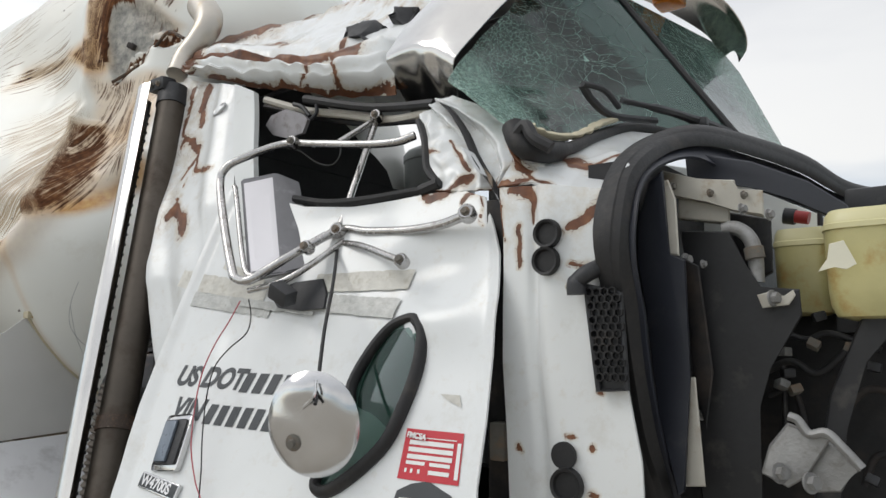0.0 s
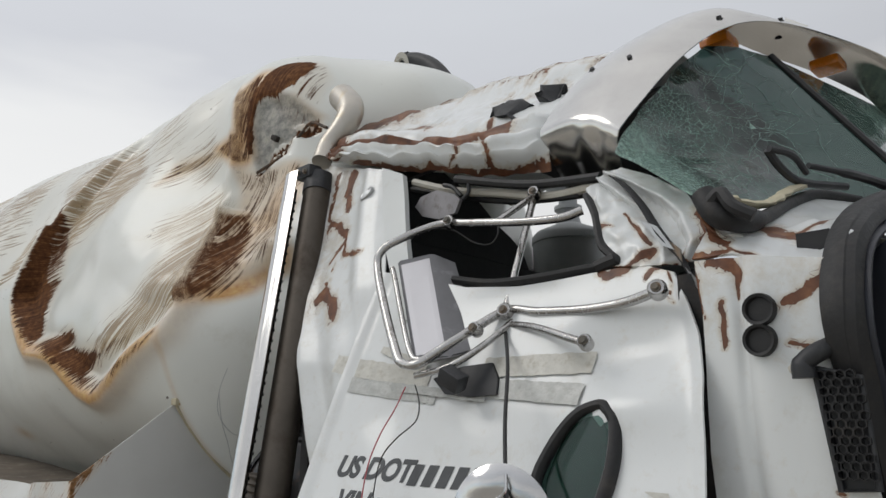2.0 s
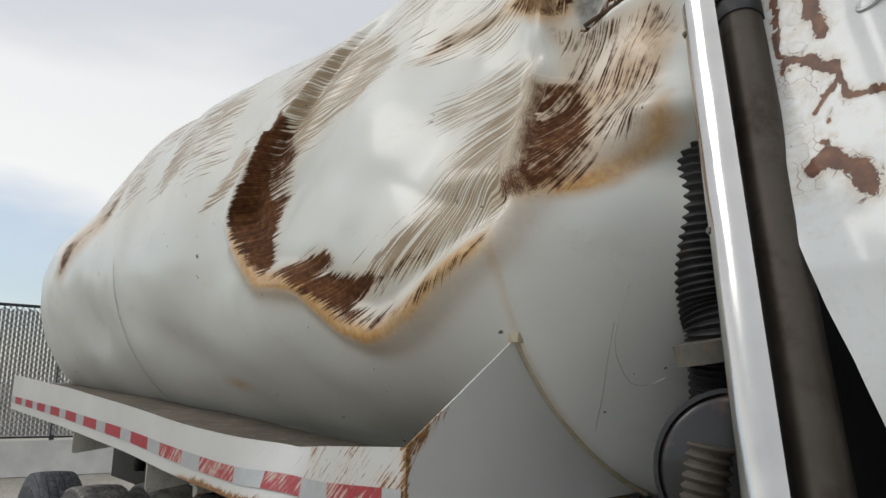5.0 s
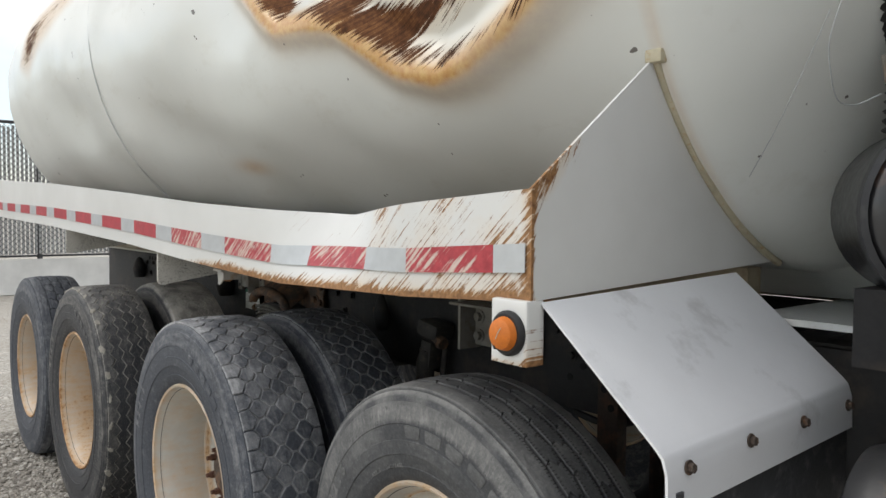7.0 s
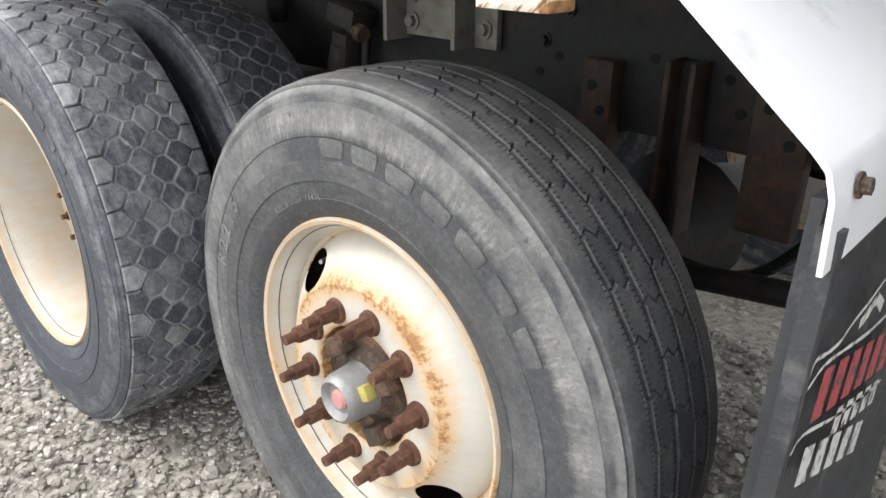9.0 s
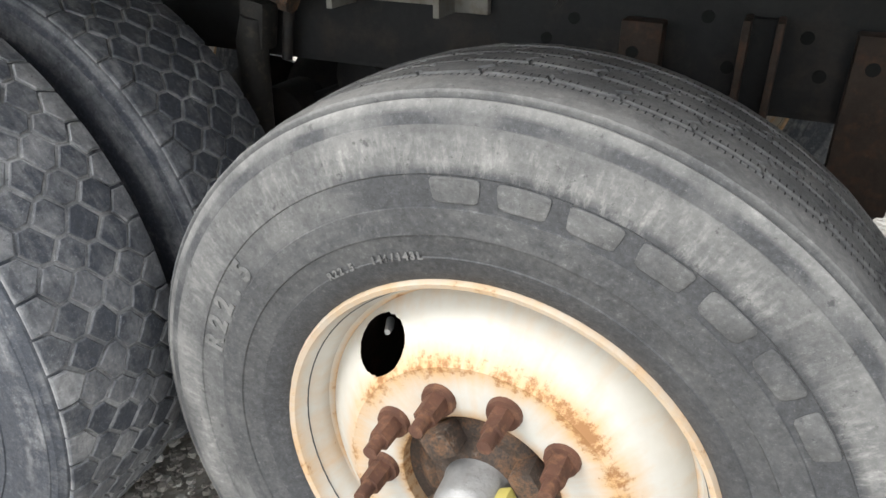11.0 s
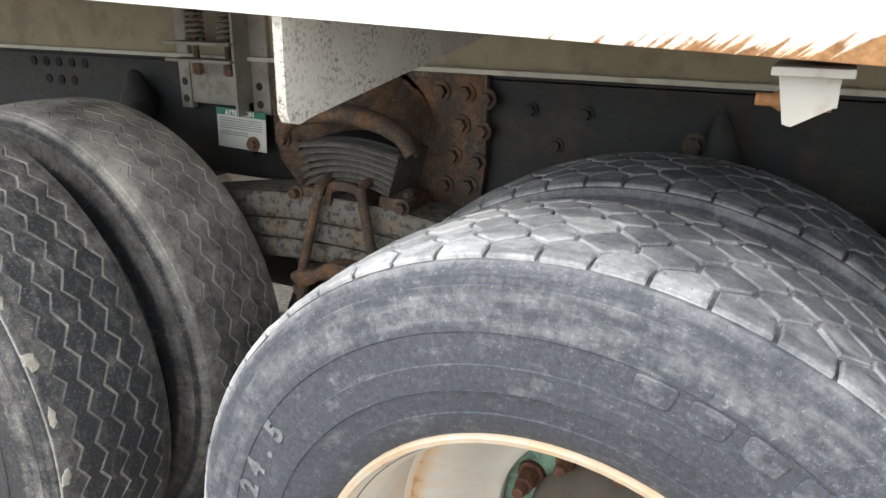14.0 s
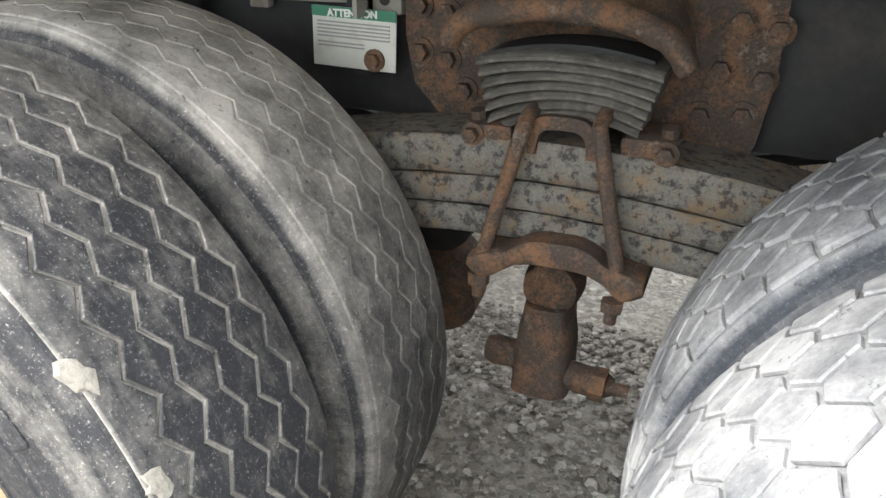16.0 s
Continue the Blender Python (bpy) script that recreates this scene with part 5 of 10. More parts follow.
        child("hub_flange", lathe(bmesh.new(), [(0.10, lip + dish + 0.105), (0.125, lip + dish + 0.112), (0.19, lip + dish + 0.112)], 48), M_GREENPAINT if turn == 8 else M_HANGER, r_ob, "grimy hub flange behind the disc")
        fl = child("axle_flange", lathe(bmesh.new(), [(0.100, lip + 0.160), (0.106, lip + 0.154), (0.106, lip + 0.142), (0.100, lip + 0.136), (0.064, lip + 0.132), (0.056, lip + 0.120), (0.040, lip + 0.116), (0.030, lip + 0.119), (0.024, lip + 0.112), (0.0, lip + 0.112)], 40), M_RUST, w, "rusty axle flange")
        for k in range(8):
            a = radians(45 * k + 10 + turn)
            child("flange_nut", nut_on(bmesh.new(), 0.084 * math.cos(a), 0.084 * math.sin(a), lip + 0.138, 0.013, 0.024), M_NUT, fl)
    if style != "plain":
        # raised blocks on the flank, where the maker's name and the size stand
        arcs = ((100, 28, 7, 0.4275, 0.030),) if style == "front" else ((80, 30, 7, 0.448, 0.028),)
        for a0, a1, n, rad, hh in arcs:
            for k in range(n):
                a = radians(a0 + (a1 - a0) * (k + 0.5) / n)
                wdt = abs(radians(a1 - a0)) / n * 0.37
                c = [(math.cos(t), math.sin(t)) for t in lin(0, 2 * math.pi, 17)[:-1]]
                ring = [(rad + hh * 0.5 * math.copysign(abs(p) ** 0.35, p), a + wdt * (1 + 0.1 * p) * math.copysign(abs(o) ** 0.35, o)) for p, o in c]
                kk = (rad - rim) / (R - rim)
                face_y = -h * (0.9985 if kk > 0.445 else 1.010)
                bm = bmesh.new()
                rings = [[bm.verts.new((r * math.cos(t), yy, r * math.sin(t))) for r, t in [(rad + (r0 - rad) * f, a + (t0 - a) * f) for r0, t0 in ring]] for yy, f in ((face_y + 0.006, 1.0), (face_y - 0.0006, 1.0), (face_y - 0.0016, 0.92))]
                for lo, hi in zip(rings, rings[1:]):
                    for i in range(16):
                        bm.faces.new((lo[i], lo[(i + 1) % 16], hi[(i + 1) % 16], hi[i]))
                bm.faces.new(rings[-1])
                me = link_bm("raised_block", bm, mat, 30)
                set_attr(me, "dust_skylit", [0.25 if style == "front" else 0.10] * len(me.vertices))
                child("raised_block", me, None, t, "raised sidewall block")
        # the tyre's size, raised letter by letter along the flank
        text, start, rad = ("R22.5", 163, 0.424) if style == "front" else ("R24.5", 166, 0.446)
        for k, ch in enumerate(text):
            a = radians(start - 5.0 * k)
            m = Matrix.Translation((rad * math.cos(a), -h * 1.004, rad * math.sin(a))) @ Matrix.Rotation(math.pi / 2 - a, 4, "Y") @ pose(0, 0, 0, 90, 0, 0)
            ob = lettering(ch, 0.042, mat, m, t)
            ob.matrix_parent_inverse = Matrix()
            ob.name = "size_mark"
            set_attr(ob.data, "dust_skylit", [0.62] * len(ob.data.vertices))
        if style == "front":
            for text, start in (("R22.5", 126.5), ("146/143L", 114.5)):
                for k, ch in enumerate(text):
                    a = radians(start - 1.55 * k)
                    m = Matrix.Translation((0.344 * math.cos(a), -h * 0.962, 0.344 * math.sin(a))) @ Matrix.Rotation(math.pi / 2 - a, 4, "Y") @ pose(0, 0, 0, 90, 0, 0)
                    ob = lettering(ch, 0.0135, mat, m, t)
                    ob.matrix_parent_inverse = Matrix()
                    ob.name = "size_mark"
                    set_attr(ob.data, "dust_skylit", [0.55] * len(ob.data.vertices))
    return w


M_GREENPAINT = surface("pale_green_paint", (0.20, 0.34, 0.25), 0.6, 0, 0.25, 14, 0.3, (0.035, 0.030, 0.024), 0.75)
M_TAGYELLOW = surface("faded_yellow_tag", (0.42, 0.36, 0.10), 0.5)
M_PINK = surface("faded_pink_plug", (0.50, 0.24, 0.23), 0.5)
RIBS = (5, 44, 0.0034, 0.0085, 0.010, 0.10, 0.10, 1, 0.5, 0.1, 0.0015)
BLOCKS = (6, 58, 0.0055, 0.0050, 0.0060, 0.85, 0.0, 2, 1.1, 1.2, 0.007)
DARK_BLOCKS = (6, 58, 0.0055, 0.0050, 0.0060, 0.85, 0.0, 6, 0.3, 0.9, 0.007)
ZIGZAG = (6, 56, 0.0005, 0.0046, 0.0050, 0.85, 0.0, 3, 0.1, 1.25, 0.005)
WORN = (6, 56, 0.0005, 0.0028, 0.0022, 0.8, 0.0, 4, 0.5, 0.7, 0.008)
# pale triples: angle, spread and strength of the skylit arc painted on each tyre
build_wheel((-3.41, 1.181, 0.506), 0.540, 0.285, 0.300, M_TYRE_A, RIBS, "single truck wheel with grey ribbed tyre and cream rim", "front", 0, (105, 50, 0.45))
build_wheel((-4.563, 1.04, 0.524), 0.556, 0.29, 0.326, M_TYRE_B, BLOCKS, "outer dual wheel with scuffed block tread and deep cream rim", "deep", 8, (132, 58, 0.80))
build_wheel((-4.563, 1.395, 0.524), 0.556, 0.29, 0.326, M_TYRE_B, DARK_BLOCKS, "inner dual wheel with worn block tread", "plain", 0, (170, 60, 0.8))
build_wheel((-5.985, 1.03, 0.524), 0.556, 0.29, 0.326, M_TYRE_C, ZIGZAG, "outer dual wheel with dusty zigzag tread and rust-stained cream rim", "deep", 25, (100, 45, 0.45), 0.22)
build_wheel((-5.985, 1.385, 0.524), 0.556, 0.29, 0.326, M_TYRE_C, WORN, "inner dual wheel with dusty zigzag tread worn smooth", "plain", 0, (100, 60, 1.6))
build_wheel((-7.13, 1.03, 0.506), 0.540, 0.29, 0.305, M_TYRE_B, RIBS, "rear outer truck wheel with plain ribbed tyre and rust-stained cream rim", "deep", 0, (180, 90, 0.0), 0.18)
for x, R, z in ((-3.41, 0.54, 0.506), (-4.563, 0.556, 0.524), (-5.985, 0.556, 0.524), (-7.13, 0.54, 0.506)):
    build_wheel((x, 3.36, z), R, 0.29, 0.31, M_TYRE_B, (5, 30, 0.006, 0.006, 0.007, 0.2, 0.0, 5, 0.3), "far side truck wheel in the shade under the deck", "plain")


# ---- chassis ----
M_SUB = surface("cream_subframe_paint", (0.25, 0.21, 0.14), 0.65, 0, 0.3, 4, 0.25, (0.15, 0.10, 0.06), 0.45)
M_LIP = surface("pale_subframe_lip", (0.46, 0.44, 0.38), 0.6, 0, 0.2, 9, 0.2, (0.25, 0.18, 0.1), 0.3)
M_SHOCK = surface("dusty_shock_black", (0.035, 0.033, 0.030), 0.75, 0, 0.3, 16, 0.3, (0.10, 0.08, 0.06), 0.35, 90, 0.3)
M_HOLE = surface("open_bolt_hole", (0.006, 0.006, 0.006), 0.9, 0, 0.1, 10)
M_PALE = surface("pale_grey_bracket", (0.27, 0.255, 0.225), 0.7, 0, 0.3, 10, 0.3, (0.16, 0.11, 0.07), 0.42, 90, 0.3)


def build_chassis():
    ch = thing("chassis", "grimy black steel truck chassis on its axles", "chassis", (-5, 2.2, 0.0))
    for y, s in ((1.74, 1), (2.66, -1)):
        lo, hi = sorted((y, y + 0.012 * s))
        part("frame_rail", boxed(-8.45, 0.35, lo, hi, 0.86, 1.155, bevel=0.004), M_FRAME, ch, "black chassis rail")
        for z in (0.855, 1.148):
            part("rail_flange", boxed(-8.45, 0.35, *sorted((y, y + 0.085 * s)), z, z + 0.010), M_FRAME, ch)
        part("subframe", boxed(-8.4, -3.0, *sorted((y - 0.015 * s, y + 0.05 * s)), 1.165, 1.32), M_SUB, ch, "cream painted subframe")
        part("subframe_lip", boxed(-8.4, -3.0, *sorted((y - 0.04 * s, y - 0.013 * s)), 1.162, 1.172), M_LIP, ch)
    for x in (-8.3, -7.2, -6.6, -5.3, -4.15, -3.0, -2.5):
        part("cross_member", boxed(x - 0.05, x + 0.05, 1.752, 2.648, 0.90, 1.12), M_FRAME, ch)
    for x, z in ((-3.41, 0.506), (-4.563, 0.524), (-5.985, 0.524), (-7.13, 0.506)):
        part("axle", tubed([(x, 1.2, z), (x, 1.75, z), (x, 2.0, z), (x, 2.2, z), (x, 2.4, z), (x, 2.65, z), (x, 3.3, z)], [0.07, 0.07, 0.10, 0.20, 0.12, 0.07, 0.07], 18), M_FRAME, ch, "grimy axle housing")
        part("brake_drum", tubed([(x, 1.52, z), (x, 1.70, z)], 0.205, 28), M_FRAME, ch)
    # bolts along the web
    for x0, n in ((-4.92, 3), (-3.62, 3), (-7.6, 5)):
        for k in range(n):
            part("web_bolt", bolt(bmesh.new(), (x0 + 0.06 * k, 1.738, 1.09 - 0.07 * (k % 2)), (0, -1, 0), 0.012, 0.011), M_FRAME, ch)
    # pale bracket that carries the deck
    for bx in (-3.868,):
        b = part("deck_bracket", boxed(bx - 0.117, bx + 0.117, 1.715, 1.735, 0.995, 1.16, bevel=0.004), M_PALE, ch, "pale bolted deck bracket")
        for sx in (-0.122, 0.108):
            part("side_plate", boxed(bx + sx, bx + sx + 0.012, 1.645, 1.737, 0.985, 1.17), M_PALE, b)
        part("top_plate", boxed(bx - 0.117, bx + 0.117, 1.60, 1.715, 1.142, 1.150), M_PALE, b)
        for dx in (-0.085, 0.153):
            for dz in (1.03, 1.095):
                part("bolt", bolt(bmesh.new(), (bx + dx, 1.713, dz), (0, -1, 0), 0.015, 0.014), M_PALE, b)
        part("ear", boxed(bx + 0.119, bx + 0.188, 1.715, 1.735, 0.985, 1.155, bevel=0.004), M_PALE, b)
    # spring-loaded bracket: two ears, two shelves, two coil springs on bolts
    b = part("deck_bracket", boxed(-5.885, -5.665, 1.716, 1.734, 1.045, 1.157, bevel=0.003), M_PALE, ch, "dirty bracket with two small coil springs")
    for x0, x1 in ((-5.912, -5.872), (-5.668, -5.606)):
        part("ear", boxed(x0, x1, 1.712, 1.732, 1.030, 1.40, bevel=0.004), M_PALE, b)
        for dz in (1.055, 1.10):
            part("bolt_hole", tubed([((x0 + x1) / 2, 1.7105, dz), ((x0 + x1) / 2, 1.72, dz)], 0.010, 12), M_FRAME, b)
    part("ear_side", boxed(-5.668, -5.660, 1.655, 1.714, 1.030, 1.40), M_PALE, b)
    for z in (1.158, 1.200):
        part("shelf", boxed(-5.878, -5.662, 1.640, 1.716, z, z + 0.007), M_PALE, b)
    for x in (-5.80, -5.695):
        spring = [(x + 0.021 * math.cos(a), 1.672 + 0.021 * math.sin(a), 1.21 + 0.13 * a / 62.8) for a in lin(0, 62.8, 140)]
        part("coil_spring", tubed(spring, 0.0042, 6), M_GREYSTEEL, b, "small coil spring")
        part("spring_bolt", tubed([(x, 1.672, 1.125), (x, 1.672, 1.38)], 0.008, 10), M_RUST, b)
        part("nut", tubed([(x, 1.672, 1.128), (x, 1.672, 1.152)], 0.015, 6), M_RUST, b)
    # shock absorber ends, brake chambers and hoses in the shade
    for x, y, z in ((-4.05, 1.95, 0.78), (-4.28, 1.9, 0.66), (-5.0, 1.95, 0.62), (-5.62, 1.95, 0.6)):
        part("brake_chamber", tubed([(x, y - 0.08, z), (x, y - 0.06, z), (x, y + 0.06, z), (x, y + 0.09, z)], [0.05, 0.085, 0.085, 0.05], 18), M_FRAME, ch, "black brake chamber")
    knob = part("shock_mount", boxed(-0.052, 0.052, -0.05, 0.05, -0.030, 0.030, pose(-4.155, 1.68, 1.030, 0, 12, 6), 0.018), M_SHOCK, ch, "dusty black shock absorber mount")
    part("shock_ear", boxed(-0.032, 0.032, -0.02, 0.04, -0.085, 0.02, pose(-4.185, 1.675, 0.965, 0, 8, 0), 0.014), M_SHOCK, knob)
    part("shock_body", tubed([(-4.19, 1.67, 0.95), (-4.20, 1.67, 0.90), (-4.205, 1.67, 0.70)], [0.028, 0.034, 0.034], 16), M_SHOCK, ch)
    part("shock_pin", tubed([(-4.13, 1.655, 1.005), (-4.10, 1.652, 0.995), (-4.095, 1.652, 0.994), (-4.072, 1.65, 0.988)], [0.016, 0.016, 0.024, 0.022], 8), M_RUST, knob)
    part("shock_stay", tubed([(-4.115, 1.70, 0.99), (-4.135, 1.70, 0.86)], 0.012, 10), M_FRAME, ch)
    for pts, r in ((((-3.2, 1.9, 0.95), (-3.5, 1.85, 0.80), (-3.9, 1.9, 0.83), (-4.2, 1.9, 0.72)), 0.012), (((-4.6, 1.85, 0.9), (-5.0, 1.88, 0.8), (-5.4, 1.95, 0.7), (-5.7, 1.9, 0.65)), 0.012), (((-2.9, 1.8, 0.75), (-3.1, 1.86, 0.55), (-3.4, 1.8, 0.6)), 0.014)):
        part("air_hose", tubed(smooth_path(pts, 6), r, 8), M_SEAL, ch)
    for x, z, r in ((-4.522, 1.04, 0.037), (-6.062, 1.04, 0.052), (-7.55, 1.04, 0.05)):
        stop = part("bump_stop", tubed([(x, 1.70, z - 0.06), (x, 1.70, z), (x - 0.006, 1.70, z + 0.045), (x - 0.008, 1.70, z + 0.075), (x - 0.008, 1.70, z + 0.083)], [r * 0.7, r, r * 0.62, r * 0.36, r * 0.12], 16), M_FRAME, ch, "small black rubber bump stop")
        part("stop_bolt", bolt(bmesh.new(), (x - 0.055, 1.725, z + 0.01), (0, -1, 0), 0.016, 0.018), M_RUST, stop)
    for x0, z0, n in ((-6.55, 1.125, 5), (-6.49, 1.073, 3), (-7.45, 1.12, 5)):
        for k in range(n):
            part("web_hole", tubed([(x0 + 0.058 * k, 1.7375, z0), (x0 + 0.058 * k, 1.741, z0)], 0.014, 14), M_HOLE, ch)
    # spring hangers on the web: a brown plate, a channel of two flanges, and their rows of holes
    part("spring_hanger", boxed(-3.425, -3.353, 1.690, 1.736, 0.70, 1.003, bevel=0.006), M_HANGER, ch, "brown rusted spring hanger")
    for x in (-3.222, -3.172):
        part("hanger_flange", boxed(x - 0.006, x + 0.006, 1.665, 1.736, 0.68, 1.022, bevel=0.003), M_HANGER, ch)
    part("hanger_back", boxed(-3.216, -3.178, 1.715, 1.736, 0.68, 1.018), M_FRAME, ch)
    part("spring_hanger", boxed(-3.06, -2.955, 1.690, 1.736, 0.72, 1.01, bevel=0.006), M_HANGER, ch, "brown rusted spring hanger")
    for x, z in ((-3.40, 0.95), (-3.375, 0.90), (-3.289, 1.011), (-3.245, 0.93), (-3.13, 0.99), (-3.10, 0.93), (-3.03, 0.96), (-2.985, 0.90), (-3.00, 0.98), (-3.52, 0.99), (-3.57, 0.95)):
        y = 1.688 if x in (-3.40, -3.375, -3.03, -2.985, -3.00) else 1.7375
        part("web_hole", tubed([(x, y, z), (x, y + 0.004, z)], 0.011, 14), M_HOLE, ch)
    # dark axle gear that fills most of the gap ahead of the second axle
    part("axle_carrier", lathe(bmesh.new(), [(0.0, -0.20), (0.09, -0.20), (0.15, -0.16), (0.19, -0.06), (0.20, 0.04), (0.17, 0.14), (0.10, 0.20), (0.0, 0.22)], 30, pose(-4.24, 2.18, 0.62, 0, 0, 70)), M_FRAME, ch, "black differential carrier")
    part("slack_adjuster", tubed(smooth_path([(-4.02, 1.86, 0.86), (-3.97, 1.90, 0.80), (-3.95, 1.92, 0.73), (-4.00, 1.94, 0.66), (-4.10, 1.95, 0.60)], 5), [0.045] * 8 + [0.030] * 8 + [0.045] * 5, 12, True, 0.6), M_FRAME, ch)
    part("clevis_ring", lathe(bmesh.new(), [(0.014, -0.012), (0.032, -0.012), (0.032, 0.012), (0.014, 0.012)], 18, pose(-3.93, 1.93, 0.715), True), M_FRAME, ch)
    part("torque_rod", tubed([(-2.6, 1.8, 0.62), (-3.35, 1.75, 0.55)], 0.028, 12), M_FRAME, ch)
    return ch


build_chassis()


def build_suspension():
    s = thing("tandem_suspension", "rusty tandem suspension saddle with stacked pads and leaf springs", "suspension", (-5.28, 1.6, 0.6))
    cx = -5.285
    # gusset plate with bolts
    out = [(-5.60, 1.16), (-5.60, 1.0), (-5.585, 0.92), (-5.50, 0.83), (-5.43, 0.82), (-5.10, 0.82), (-5.05, 0.825), (-5.025, 0.87), (-5.012, 0.97), (-5.012, 1.16)]
    g = part("gusset_plate", plate(bmesh.new(), out, lambda u, v, d: (u, 1.715 + d, v), 0.018), M_RUST, s, "rust-brown bolted gusset plate")
    for bx, bz in ((-5.57, 1.12), (-5.51, 1.12), (-5.57, 1.05), (-5.52, 1.04), (-5.57, 0.975), (-5.52, 0.965), (-5.49, 0.915), (-5.06, 1.12), (-5.01, 1.11), (-5.07, 1.05), (-5.02, 1.04), (-5.09, 0.98), (-5.03, 0.97), (-5.11, 0.91), (-5.05, 0.915), (-5.45, 1.12), (-5.12, 1.12)):
        part("bolt", bolt(bmesh.new(), (bx, 1.714, bz), (0, -1, 0), 0.015, 0.015), M_RUST, g)
    # saddle cap: a thick arched hood
    arc = [(-5.432, 1.5, 1.024), (-5.425, 1.5, 1.045), (-5.399, 1.5, 1.062), (-5.348, 1.49, 1.075), (-5.285, 1.49, 1.083), (-5.221, 1.49, 1.078), (-5.17, 1.5, 1.061), (-5.137, 1.5, 1.041), (-5.117, 1.5, 1.014)]
    A = resample(smooth_path(arc, 6), 48)

    def hood(i, j):
        p = A[i]
        v = j / 11
        return (p.x + (cx - p.x) * 0.30 * v, p.y + 0.20 * v, p.z + 0.085 * math.sin(1.5 * v) + 0.004 * noise.noise((i * 0.5, j * 0.9, 0)))
    part("saddle_cap", sheet(bmesh.new(), hood, range(48), range(12), -0.012), M_RUST, s, "thick rusty saddle cap")
    part("cap_rim", tubed([p + Vector((0, -0.004, 0.004 + 0.003 * noise.noise((k * 0.4, 0, 0)))) for k, p in enumerate(A)], [0.019 + 0.006 * math.sin(3.1 * k / 47) for k in range(48)], 12, True, 0.8), M_RUST, s)
    # stack of bowed pads, narrowing downwards, the lower ones bowed more
    for k in range(7):
        v = k / 6
        xa, xb = -5.389 + 0.023 * v, -5.144 - 0.023 * v
        za, zb, mid = 1.018 - 0.094 * v, 1.013 - 0.074 * v, 0.014 + 0.012 * v

        def pad(i, j, lift=0.0):
            u = i / 20
            e = (2 * u - 1)
            p = ((0.0, -0.003), (-0.004, -0.0065), (-0.003, -0.0105), (0.006, -0.012), (0.2, -0.012), (0.2, 0.0), (0.006, 0.0), (0.0, -0.003))[j]
            return (xa + (xb - xa) * u + 0.004 * noise.noise((k, u * 3, 4)) * (abs(e) > 0.9), 1.487 + p[0] + 0.002 * noise.noise((u * 6, k, 0)), za + (zb - za) * u + mid * (1 - e * e) + p[1] + 0.0008 * noise.noise((u * 14, k * 3, 1)))
        bm = sheet(bmesh.new(), pad, range(21), range(8))
        for i in (0, 20):
            bm.faces.new([bm.verts.new(pad(i, j)) for j in range(7)])
        part("pad", bm, M_PAD, s, "dusty rubber and steel pad", smooth=50)

    def core(i, j):
        u, v = i / 12, j / 8
        return (-5.375 + 0.015 * v + u * (0.215 - 0.03 * v), 1.515, 1.022 - 0.088 * v + (0.014 + 0.012 * v) * (1 - (2 * u - 1) ** 2))
    part("pad_core", sheet(bmesh.new(), core, range(13), range(9), -0.15), M_FRAME, s)
    # arched seat under the pads, with bolted ears
    def seat(i, j):
        a = math.pi * i / 14
        rx, rz = ((0.047, 0.054), (0.034, 0.036), (0.034, 0.036), (0.047, 0.054), (0.047, 0.054))[j]
        sq = lambda c: math.copysign(abs(c) ** 0.55, c)
        return (-5.263 - rx * sq(math.cos(a)), (1.468, 1.468, 1.60, 1.60, 1.468)[j], 0.898 + rz * sq(math.sin(a)))
    part("spring_seat", sheet(bmesh.new(), seat, range(15), range(5)), M_RUST, s, "rusty arched spring seat", smooth=35)
    part("seat_back", boxed(-5.30, -5.225, 1.56, 1.60, 0.89, 0.945), M_FRAME, s)
    for ex, wid, ez in ((-5.365, 0.032, 0.918), (-5.155, 0.034, 0.920)):
        ear = part("seat_ear", boxed(ex - wid, ex + wid, 1.478, 1.58, ez - 0.016, ez + 0.012, bevel=0.010), M_RUST, s)
        end = ex + (wid if ex > cx else -wid) * 0.75
        part("ear_bolt", bolt(bmesh.new(), (end, 1.50, ez + 0.010), (0, -0.2, 1), 0.011, 0.012), M_RUST, ear)
        part("ear_bolt", bolt(bmesh.new(), (end, 1.478, ez - 0.004), (0, -1, 0), 0.011, 0.014), M_RUST, ear)
    # three thick leaves, bowed down at both ends
    for k in range(3):
        top = (0.912, 0.853, 0.808)[k]
        tall = (0.058, 0.044, 0.044)[k]
        half = (0.66, 0.60, 0.54)[k]
        ring = ((0.006, 0.0), (0.0, -0.007), (-0.0015, -0.4 * tall), (0.0, 0.006 - tall), (0.005, 0.002 - tall), (0.125, 0.002 - tall), (0.130, -0.5 * tall), (0.125, 0.0), (0.006, 0.0))

        def leaf(i, j):
            u = 2 * i / 60 - 1
            x = cx - 0.03 + half * u
            drop = 0.105 * abs(u * half / 0.66) ** 1.9
            return (x, 1.475 + ring[j][0] + 0.0015 * noise.noise((x * 11, k, j * 0.4)), top - drop + ring[j][1] + 0.0015 * noise.noise((x * 25, k, j * 0.3)))
        bm = sheet(bmesh.new(), leaf, range(61), range(9))
        for i in (0, 60):
            bm.faces.new([bm.verts.new(leaf(i, j)) for j in range(8)])
        part("leaf", bm, M_LEAF, s, "thick weathered spring leaf", smooth=50)
    # U-bolt legs and their clamp
    for a, b, low in (((-5.308, 1.452, 0.945), (-5.357, 1.440, 0.755), 0.694), ((-5.211, 1.452, 0.948), (-5.166, 1.440, 0.748), 0.690)):
        a, b = Vector(a), Vector(b)
